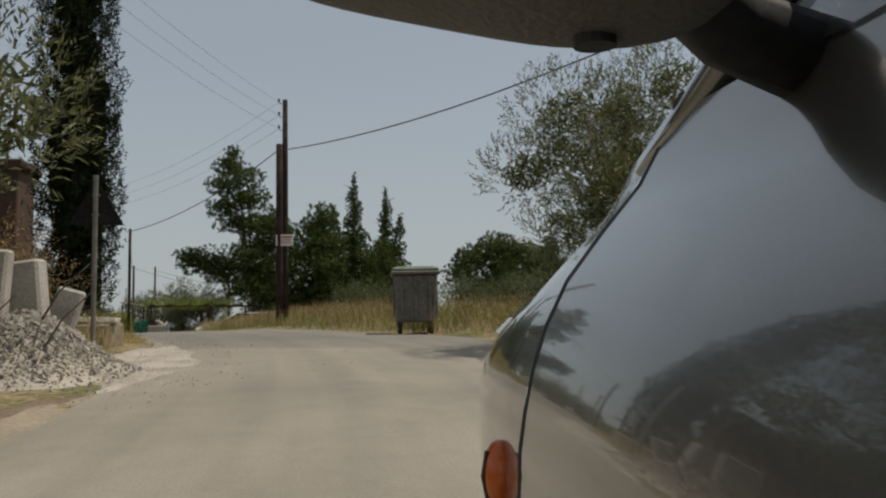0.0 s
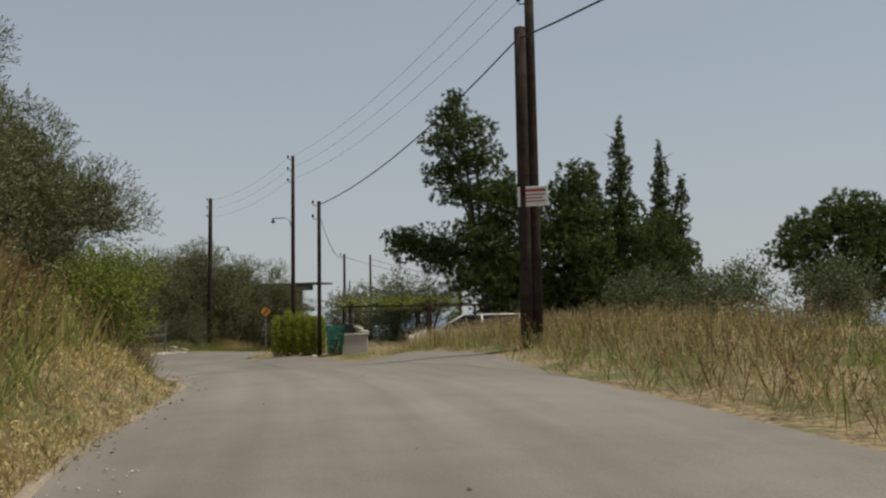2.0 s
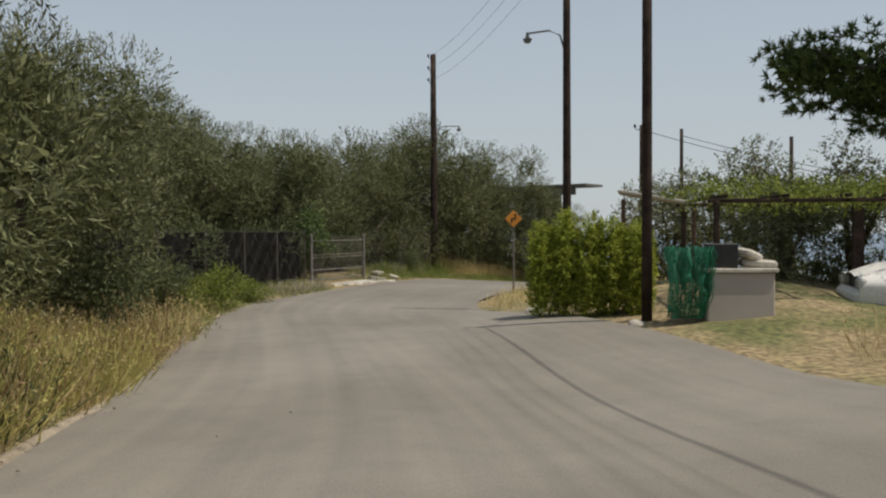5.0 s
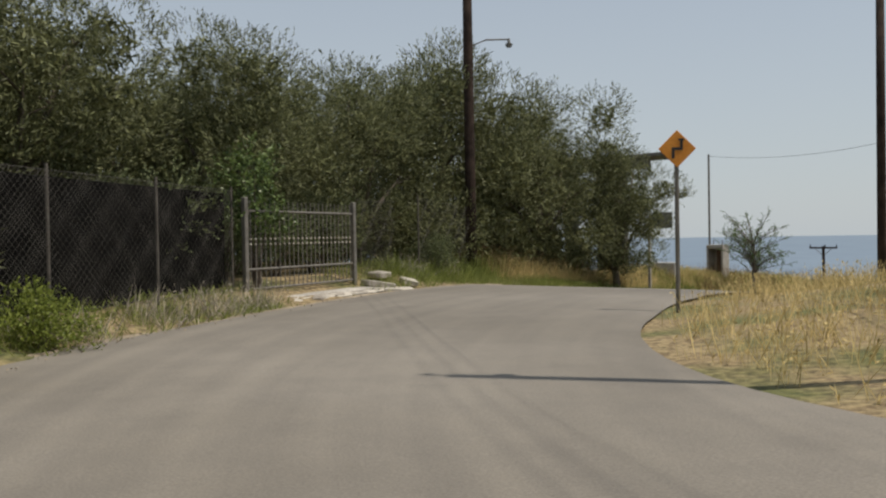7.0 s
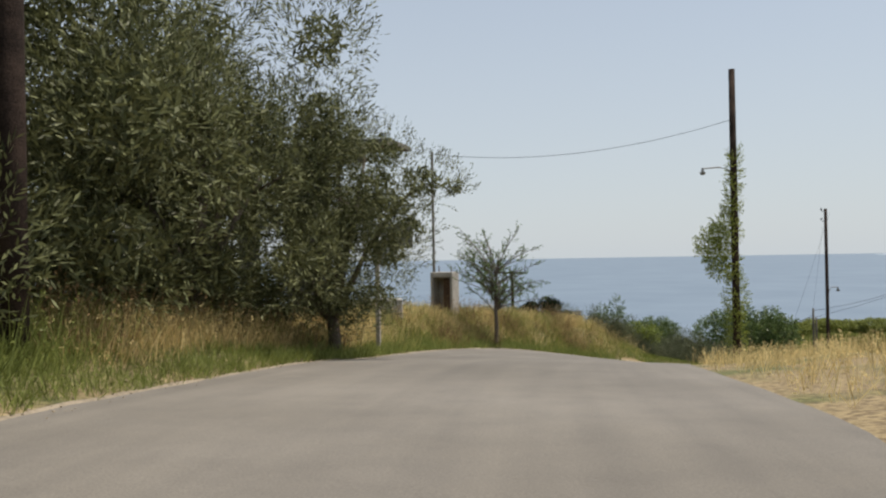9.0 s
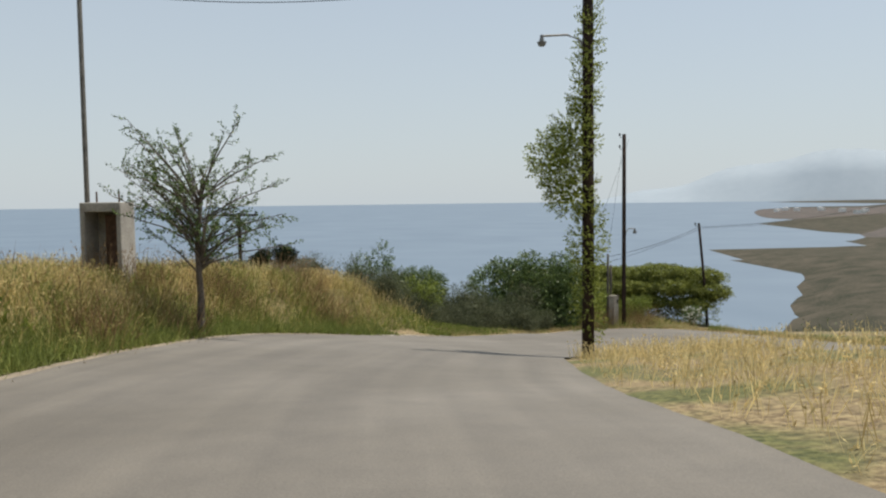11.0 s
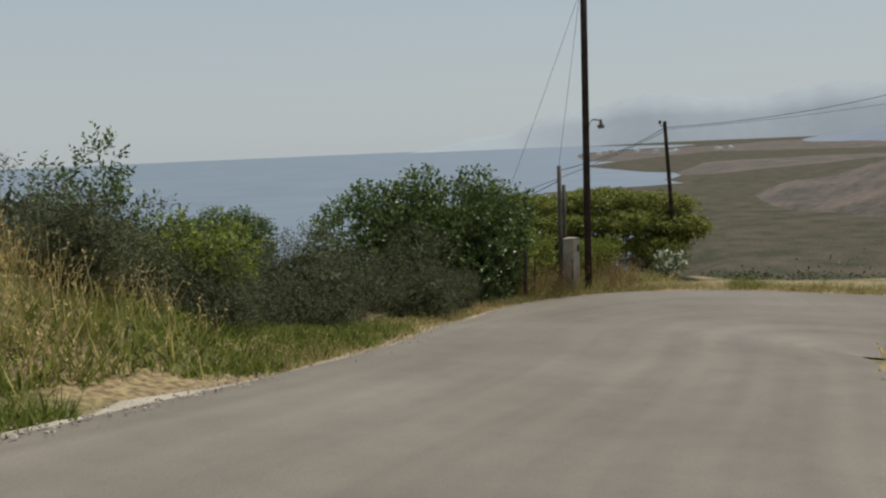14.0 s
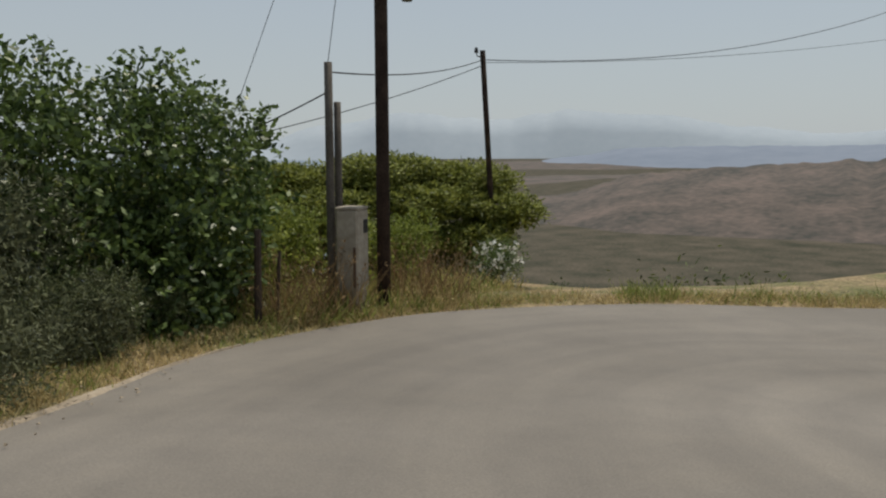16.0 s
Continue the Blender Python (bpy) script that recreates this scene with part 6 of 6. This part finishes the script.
ac = shrub("acacia_thicket", "broad flat-topped feathery green thicket", [(-1.6, 0, 0.9, 1.3, 0.8, 0.7), (0.2, 0, 0.9, 1.4, 0.8, 0.8), (1.6, 0, 0.9, 1.0, 0.8, 0.8), (0, -0.4, 0.3, 2.2, 0.7, 0.4)], ACACIA, 1700, (0.24, 0.085, 0.030), 8, 2600, cat="tree")
canopy("canopy", [(-1.5, 0.3, 1.95, 1.3, 1.1, 0.48), (0.2, 0.3, 2.12, 1.5, 1.2, 0.5), (1.7, 0.3, 1.98, 1.2, 1.1, 0.5), (-2.6, -0.5, 1.5, 1.1, 0.9, 0.4), (-1.0, -0.85, 1.62, 1.2, 0.8, 0.38), (0.75, -0.85, 1.68, 1.2, 0.8, 0.38), (2.25, -0.6, 1.5, 0.9, 0.8, 0.42), (-0.2, -1.2, 1.15, 1.0, 0.6, 0.3), (1.5, -1.2, 1.1, 0.9, 0.6, 0.3)], ACACIA, ac, 34000, 0.13, 0.042)
place(ac, -7.05, 83.5, -28, 1.04, z=-5.6)
again(ac, -9.2, 84.6, 25, 0.98, -0.05)
again(ac, -11.7, 85.6, 60, 0.95, -0.1)
fl = shrub("flowering_bush", "oleander bush with white flowers at the bend", blob_set(6, 0.28, 0.3, 0.8, 0.27, 51), FIG, 420, (0.16, 0.07, 0.02), 7, 100)
place(fl, -7.0, 80.0, 0, 0.86, z=land_z(-6.93, 80.06) + 0.05)
p, d = in_blobs([b for b in blob_set(6, 0.28, 0.3, 0.8, 0.30, 51) if b[2] > 0.5], 60, 0.9)
v, f = joined([blades(p + rng.normal(0, 0.012, p.shape), unit(rng.normal(size=p.shape)), unit(rng.normal(size=p.shape)), np.full(60, 0.085), np.full(60, 0.065)) for _ in range(5)])
raw("blossoms", v.tolist(), f.tolist(), PETAL, fl, "white blossoms")
rt = shrub("round_tree", "dark round-headed tree far down the slope", blob_set(9, 1.0, 3.4, 5.2, 1.0, 63), CYPRESS, 900, (0.4, 0.26, 0.13), 5, 500, cat="tree")
place(rt, -27.9, 176.4, 0, 1.12, dz=-0.2)
again(rt, -31.5, 178.0, 90, 1.02, -0.2)
cb = shrub("carob_bush", "dark round bush on the far slope", blob_set(8, 2.4, 1.0, 3.2, 1.5, 61), CYPRESS, 700, (0.5, 0.32, 0.16), 5, 250)
place(cb, -41.0, 171.0, 0, 0.6, dz=-0.4)
for x, y, z, s in ((-38, 150, -10.5, 0.7), (-33.5, 160, -12, 0.55), (-45, 190, -12, 0.7)):
    again(cb, x, y, x * 7, s, -0.4)

# low scrub on the valley side and in the field past the bend
q = random.Random(19)
cl = []
for i in range(520):
    x, y = q.uniform(-5, 80), q.uniform(84, 170)
    s_ = q.uniform(0.5, 1.5)
    z = land_z(x, y)
    cl += [(x + q.gauss(0, s_), y + q.gauss(0, s_), z + abs(q.gauss(0.2, 0.5)) * s_) for _ in range(40)]
cl = np.array(cl)
ax = unit(rng.normal(size=cl.shape) + np.array([0, 0, 0.6]))
v, f = blades(cl, ax, unit(rng.normal(size=cl.shape)), rng.uniform(0.35, 0.8, len(cl)), rng.uniform(0.2, 0.45, len(cl)))
tagged(raw("slope_scrub", v.tolist(), f.tolist(), SHRUB), "dark low scrub covering the valley side", "scrub", kind="stuff")
cl = []
for i in range(260):
    x, y = q.uniform(-1, 40), q.uniform(79.5, 101)
    s_ = q.uniform(0.25, 0.6)
    z = land_z(x, y)
    cl += [(x + q.gauss(0, s_), y + q.gauss(0, s_), z + abs(q.gauss(0.25, 0.6)) * s_) for _ in range(150)]
cl = np.array(cl)
ax = unit(rng.normal(size=cl.shape) + np.array([0, 0, 0.6]))
v, f = blades(cl, ax, unit(rng.normal(size=cl.shape)), rng.uniform(0.10, 0.22, len(cl)), rng.uniform(0.04, 0.08, len(cl)))
tagged(raw("field_scrub", v.tolist(), f.tolist(), SHRUB), "low grey-green scrub in the field past the bend", "scrub", kind="stuff")

# coast houses far below
q = random.Random(2)
for i in range(14):
    bm = BM()
    box(bm, (0, 0, 2), (q.uniform(5, 9), q.uniform(5, 8), q.uniform(3, 5)), 0.1)
    box(bm, (0, 0, 4.4), (4, 4, 1), 0.1)
    o_ = finish("coast_house", bm, WHITEPAINT)
    a = radians(q.uniform(-31, -40))
    r_ = q.uniform(1000, 1400)
    o_.matrix_world = pose(-20 - math.sin(a) * r_, 60 + math.cos(a) * r_, -24, 0, 0, q.uniform(0, 90))
    tagged(o_, "small white house far below on the coast", "house", "coast houses")

# bare footpath up the bank
def bare_path():
    """A pale trodden path climbing the bank along the lane."""
    verts, faces = [], []
    for i in range(30):
        y = 19.4 - 0.085 * i
        for k in range(7):
            want = max(0.05, 0.36 + 0.36 * (19.0 - y) + (k - 3) / 3 * (0.10 + 0.07 * (19.4 - y)) * (1 + 0.35 * noise.noise((y * 1.3, k * 0.2, 2))))
            near, far = -5.0, -13.0
            for _ in range(18):
                x = (near + far) / 2
                near, far = (x, far) if off_road(x, y)[0] < want else (near, x)
            verts.append((x, y, land_z(x, y) + (0.045 if 0 < k < 6 else -0.02) + 0.03 * noise.noise((x * 3, y * 3, 1))))
    for i in range(29):
        for k in range(6):
            faces.append((i * 7 + k, i * 7 + k + 1, (i + 1) * 7 + k + 1, (i + 1) * 7 + k))
    tagged(raw("bank_path", verts, faces, GRAVEL, smooth=True), "pale trodden path climbing the grassy bank", "path", kind="structure")


bare_path()

# loose stones strewn over the lane and the gravel
def loose_stones(name, label, spots, mat, kind_size):
    q = random.Random(77)
    cv, cf = [], []
    for x, y in spots:
        s = q.uniform(*kind_size)
        o_, side_, _k = off_road(x, y)
        m = pose(x, y, road_z(x, y) + (0.02 if o_ < 0 else 0.0) + s * 0.3, q.uniform(0, 360), q.uniform(0, 360), q.uniform(0, 360))
        b0 = len(cv)
        for c in ((1, 1, 1), (1, -1, -1), (-1, 1, -1), (-1, -1, 1), (0.2, 1.3, 0.1), (-0.3, -1.2, 0.4)):
            w_ = m.to_3x3() @ Vector((c[0] * s, c[1] * s * 0.8, c[2] * s * 0.6))
            cv.append((m.translation.x + w_.x, m.translation.y + w_.y, m.translation.z + w_.z * 0.5))
        cf += [tuple(b0 + k for k in t_) for t_ in ((0, 1, 4), (0, 4, 3), (1, 2, 4), (2, 3, 4), (0, 3, 5), (0, 5, 1), (1, 5, 2), (2, 5, 3))]
    tagged(raw(name, cv, cf, mat), label, "stones", kind="stuff")


def edge_spots(y0, y1, a, b, n, seed):
    q = random.Random(seed)
    pool = [(p, o_) for p, o_ in zip(EDGE_L, EDGE_R) if y0 <= p[1] <= y1 and (p[1] < 60 or p[0] < -12)]
    out = []
    for _ in range(n):
        i = q.randrange(len(pool) - 1)
        f_ = q.random()
        p = pool[i][0] * (1 - f_) + pool[i + 1][0] * f_
        d = pool[i][0] - pool[i][1]
        d = d / np.hypot(*d)
        r = p + d * (a + (b - a) * q.random() ** 0.7)
        out.append((float(r[0]), float(r[1])))
    return out


loose_stones("gravel_stones", "loose pale gravel along the lane's edge", edge_spots(5.5, 14.5, -0.7, 0.7, 700, 3), PALE, (0.004, 0.010))
loose_stones("spilt_gravel", "pale stones spilling from the shoulder", edge_spots(6.5, 12.0, -1.1, 0.2, 420, 9), GRAVEL, (0.004, 0.009))
loose_stones("edge_gravel", "scattered grit along the lane's edge", edge_spots(14, 76, -0.35, 0.25, 1300, 4), DIRT, (0.005, 0.014))
loose_stones("pullout_gravel", "pale stones strewn over the gravel pull-out", edge_spots(67.5, 70.0, -0.25, 0.6, 500, 8), PALE, (0.007, 0.018))
loose_stones("road_pebbles", "few dark pebbles on the asphalt", edge_spots(3, 30, -3.6, -0.6, 22, 5), BARK, (0.006, 0.012))

# ---- grass ----
grass("verge_dry_grass", "tall dry straw grass with seed heads on the verges", verge_discs(9.4, 13, -1, 0.7, 2.6, 60) + verge_discs(22, 30, -1, 0.2, 2.6, 90) + verge_discs(11, 30, 1, 0.3, 3.6, 36) + [(-6.8, 30, 2.2, 420), (-9.2, 31.4, 1.2, 160), (-4, 29, 4, 300)], DULLSTRAW, 0.2, 0.62, 0.45)
grass("verge_half_green", "half-green weeds in the verge by the container", verge_discs(9, 30, 1, 0.3, 4.2, 60) + [(-2.6, 26, 3.2, 300), (1.6, 18, 2.5, 300)], GRASS, 0.15, 0.5, 0.3, 0.45, 0.009, patch=(1.4, -9, 0.12))
grass("verge_dead_weeds", "brown dead weeds in the verge by the container", verge_discs(10, 30, 1, 0.5, 4.2, 30), WEED, 0.25, 0.75, 0.6, 0.4, 0.008)
grass("bank_short_grass", "short tawny dry grass on the lane's bank", verge_discs(12.2, 22.5, -1, 0.10, 3.2, 260) + verge_discs(12.4, 30, -1, 0.05, 0.5, 90), DULLSTRAW, 0.05, 0.15, 0.25, 0.6)
grass("bank_straw_clumps", "pale straw clumps scattered on the bank", verge_discs(12.2, 22.5, -1, 0.10, 1.6, 120), STRAW, 0.06, 0.17, 0.5, 0.6, patch=(0.7, -0.1, 9))
grass("bank_tall_weeds", "tall yellow-green weeds with seed heads high on the bank", verge_discs(11.5, 17.2, -1, 0.9, 2.6, 45), YGRASS, 0.25, 0.6, 0.6, 0.45, 0.009, patch=(0.8, -0.15, 9))
grass("bank_tall_green", "tall green weeds high on the bank", verge_discs(11.5, 16.5, -1, 0.7, 2.6, 110), GRASS, 0.2, 0.6, 0.3, 0.4, 0.010, patch=(0.8, -9, 0.1))
grass("bank_tall_dead", "tall brown dead stalks high on the bank", verge_discs(12.0, 18.0, -1, 1.0, 3.0, 55), WEED, 0.3, 0.75, 0.8, 0.4, 0.009)
grass("bank_tall_straw", "tall straw high on the bank below the olive trees", verge_discs(12.2, 22, -1, 1.9, 3.4, 110), STRAW, 0.2, 0.5, 0.5, 0.45, patch=(0.7, -0.2, 9))
grass("bank_green_grass", "patches of short green grass on the bank", verge_discs(12.5, 27, -1, 0.14, 2.2, 30) + [(-7.4, 15.2, 0.6, 120), (-6.4, 14.0, 0.5, 90), (-8.9, 17.6, 0.5, 80), (-10.4, 21.0, 0.5, 80)], GRASS, 0.08, 0.30, 0.05, 0.5)
grass("bank_brush", "tangled brown-green brush high on the bank", verge_discs(20.5, 26.5, -1, 0.9, 3.0, 25), WEED, 0.25, 0.7, 0.6, 0.5, 0.009, patch=(0.8, -0.1, 9))
grass("bank_yellow_brush", "yellowing tangled brush on the lane's bank", verge_discs(22.5, 28, -1, 0.5, 3.0, 150), YGRASS, 0.2, 0.65, 0.5, 0.6, 0.011, patch=(0.8, -0.3, 9))
grass("bank_rank_weeds", "rank olive-green weeds high on the bank", verge_discs(20.5, 26, -1, 0.9, 3.4, 110), SHRUB, 0.2, 0.65, 0.5, 0.6, 0.014, patch=(0.8, -9, 0.05))
grass("bank_green_weeds", "green weeds on the lane's bank", [(-7.4, 14.3, 0.8, 110), (-6.6, 12.8, 0.6, 90), (-5.8, 12.0, 0.6, 70)], GRASS, 0.2, 0.6, 0.15, 0.5)
grass("tall_dry_grass", "tall dry grass hiding the parked car", [(-8.6, 32.6, 1.2, 300), (-7.2, 33.0, 1.2, 260), (-8.0, 33.6, 1.0, 300)], DULLSTRAW, 0.5, 1.0, 0.5)
grass("fence_dry_grass", "dry straw grass along the fence", verge_discs(30, 33, -1, 0.2, 0.8, 10) + verge_discs(47.5, 58, -1, 0.7, 2.6, 170), STRAW, 0.2, 0.65, 0.4)
grass("bank_dry_grass", "dense golden dry grass on the bank", verge_discs(58, 70.4, -1, 0.9, 3.4, 110) + [(-25.5, 67.5, 2.2, 420), (-23.6, 69.6, 1.2, 200), (-22.3, 69.2, 0.9, 200), (-21.4, 69.6, 0.7, 110), (-22.6, 70.6, 0.9, 200)], STRAW, 0.2, 0.56, 0.6, patch=(1.1, -0.18, 9))
grass("bank_lush_grass", "lush green grass along the foot of the bank", verge_discs(57.5, 68.2, -1, 0.08, 1.0, 170), GRASS, 0.10, 0.30, 0.05, 0.5, 0.010)
grass("bank_leafy_weeds", "broad-leaved green weeds low on the bank", verge_discs(58, 68, -1, 0.4, 1.7, 60), LIME, 0.12, 0.34, 0.0, 0.7, 0.022, patch=(0.9, -0.1, 9))
grass("bank_mixed_weeds", "rank green weeds among the golden grass on the bank", verge_discs(58, 69.2, -1, 0.6, 3.2, 190) + [(-25.5, 67.5, 2.2, 420)], GRASS, 0.15, 0.5, 0.2, 0.5, 0.009, patch=(1.1, -9, -0.02))
grass("bank_dead_weeds", "dark brown dead weed stalks on the bank", verge_discs(57, 69.5, -1, 0.9, 3.2, 22), WEED, 0.35, 0.8, 0.8, 0.3, 0.007, patch=(0.6, 0.12, 9))
grass("bank_yellow_grass", "yellow-green half-dry grass on the bank", verge_discs(56, 69.4, -1, 0.25, 3.2, 150) + [(-25.5, 67.5, 2.2, 300)], YGRASS, 0.15, 0.55, 0.3, 0.45, 0.008, patch=(1.1, -0.35, 0.3))
grass("slope_dry_grass", "pale dry grass round the meter pillar", verge_discs(55, 63, -1, 0.9, 3.4, 120) + [(-27.5, 61, 2.2, 300), (-28, 57, 2.0, 260), (-27.4, 65.5, 1.5, 200)], STRAW, 0.15, 0.45, 0.5)
grass("bank_weeds", "brown dead weeds on the bank", [(-23.6, 62.5, 0.7, 60), (-23.4, 65.6, 0.6, 70), (-22.2, 68.6, 0.7, 60), (-24.9, 64, 0.7, 60), (-10.6, 21.9, 0.6, 50), (-8.9, 15.4, 0.7, 60), (-10.4, 16.6, 0.7, 80), (-11.4, 19.0, 0.7, 80), (-12.4, 20.4, 0.7, 60), (-27.0, 43.0, 0.5, 40), (-25.7, 52.6, 0.6, 60), (-25.6, 54.2, 0.6, 60), (-11.5, 23.6, 1.0, 110), (-13.8, 26.2, 1.0, 100), (-16.5, 29, 0.8, 60), (-25.9, 47.6, 0.6, 70), (-26.2, 49.5, 0.6, 70), (-26.2, 51.3, 0.6, 70), (-21.6, 67.8, 0.6, 60), (-24.2, 60.4, 0.7, 60), (-11.8, 77.5, 0.6, 60), (-10.1, 77.6, 0.5, 45), (-9.2, 79.6, 0.5, 40)], WEED, 0.3, 0.95, 0.5, 0.45)
grass("verge_green_grass", "short green grass along the lane's edge", verge_discs(41.5, 48, -1, 0.07, 1.3, 150) + verge_discs(48, 57, -1, 0.07, 0.8, 130) + verge_discs(33, 38.5, -1, 0.07, 0.6, 40) + verge_discs(56, 69.6, -1, 0.15, 1.4, 200) + verge_discs(72, 76, -1, 0.3, 0.8, 12) + verge_discs(12, 26, -1, 0.5, 1.6, 14) + [(-12, 77.2, 0.8, 60), (-10, 77.2, 0.7, 50), (-24.2, 63.5, 1.0, 160), (-23.3, 66.0, 1.0, 170), (-22.2, 68.2, 0.9, 160), (-21.4, 70.3, 0.8, 110), (-12.4, 23.1, 0.6, 90), (-11.2, 21.9, 0.5, 70), (-13.6, 24.8, 0.6, 70)], GRASS, 0.08, 0.34, 0.05, 0.5)
grass("bend_dry_grass", "tawny dry grass round the pillar at the bend", verge_discs(70.5, 77.0, -1, 0.06, 0.75, 190) + [(-11, 77.6, 1.2, 160), (-9.2, 77.9, 1.0, 120)], DULLSTRAW, 0.04, 0.17, 0.15, 0.6)
grass("bend_mixed_grass", "mixed green and brown verge grass at the bend", verge_discs(70.5, 77.0, -1, 0.15, 0.8, 45), GRASS, 0.05, 0.2, 0.1, 0.7, 0.008, patch=(0.7, -9, 0.2))
grass("bend_tall_grass", "tangled dry weeds behind the pillar", [(-11.9, 77.7, 0.7, 70), (-10.4, 78.0, 0.8, 90), (-9.4, 78.5, 0.8, 90), (-8.3, 79.2, 0.8, 90), (-7.4, 80.0, 0.6, 60)], DULLSTRAW, 0.12, 0.42, 0.5, 0.6, patch=(0.45, -0.05, 9))
grass("bend_green_weeds", "rank green weeds round the pillar", [(-11.9, 77.7, 0.7, 90), (-11.2, 77.4, 0.5, 50), (-10.4, 78.0, 0.8, 80), (-9.4, 78.5, 0.8, 80), (-8.3, 79.2, 0.8, 60)], GRASS, 0.12, 0.4, 0.1, 0.6, 0.014, patch=(0.45, -9, 0.08))
grass("bend_yellow_weeds", "yellowing weeds with seed heads behind the pillar", [(-11.9, 77.8, 0.7, 60), (-10.8, 78.1, 0.8, 70), (-9.6, 78.6, 0.8, 90), (-8.3, 79.4, 0.8, 90)], YGRASS, 0.15, 0.5, 0.6, 0.6, 0.010, patch=(0.4, -0.05, 9))
grass("right_dry_grass", "dry grass on the lane's inner verge", verge_discs(36, 72, 1, 0.2, 3.0, 45), STRAW, 0.10, 0.42, 0.3)
grass("verge_tall_weeds", "tangled half-green weeds at the grove's edge", [(-25.6, 46.6, 0.6, 60), (-25.9, 47.6, 0.6, 80), (-26.3, 48.8, 0.7, 90), (-26.5, 50.2, 0.7, 90), (-26.2, 51.6, 0.6, 70), (-25.6, 52.8, 0.6, 60)], GRASS, 0.25, 0.8, 0.3, 0.5)
grass("fence_green_weeds", "tangled green weeds at the wire fence", [(-24.7, 43.0, 0.5, 60), (-24.9, 44.2, 0.5, 70), (-25.2, 45.4, 0.5, 70), (-25.5, 46.2, 0.4, 50)], GRASS, 0.15, 0.5, 0.2, 0.6, 0.011)
grass("dead_stalks", "bleached dead stalks at the fence foot", [(-22.9, 36.6, 0.35, 26), (-23.2, 37.6, 0.35, 30), (-23.45, 38.4, 0.25, 22), (-22.4, 35.4, 0.35, 18), (-24.7, 43.2, 0.4, 26), (-25.1, 44.6, 0.4, 24)], STALK, 0.2, 0.5, 0.2, 0.6, 0.006)
grass("fence_low_weeds", "low dusty weeds along the fence foot", verge_discs(30, 38.6, -1, 0.08, 1.0, 130), GRASS, 0.04, 0.18, 0.0, 0.8, 0.014, patch=(0.7, -0.3, 9))
grass("edge_lush_grass", "lush green grass between the lane and the scrub", verge_discs(69.7, 72.8, -1, 0.25, 1.7, 240), GRASS, 0.06, 0.20, 0.0, 0.6, 0.010)
grass("edge_leafy_weeds", "leafy green weeds between the lane and the scrub", verge_discs(69.9, 72.6, -1, 0.3, 1.4, 90), LIME, 0.06, 0.18, 0.0, 0.8, 0.020)
grass("pullout_green_grass", "green grass tuft beside the gravel pull-out", verge_discs(66.2, 67.8, -1, 0.06, 0.5, 260), GRASS, 0.08, 0.24, 0.0, 0.5, 0.010)
grass("low_green_weeds", "lush low green weeds beside the lane", verge_discs(69.0, 71.0, -1, 0.3, 1.2, 110) + verge_discs(71.2, 72.9, -1, 0.25, 0.9, 260) + verge_discs(64, 69, -1, 0.1, 0.9, 150) + verge_discs(50, 55, -1, 0.3, 1.0, 110), LIME, 0.06, 0.19, 0.0, 0.7, 0.018)
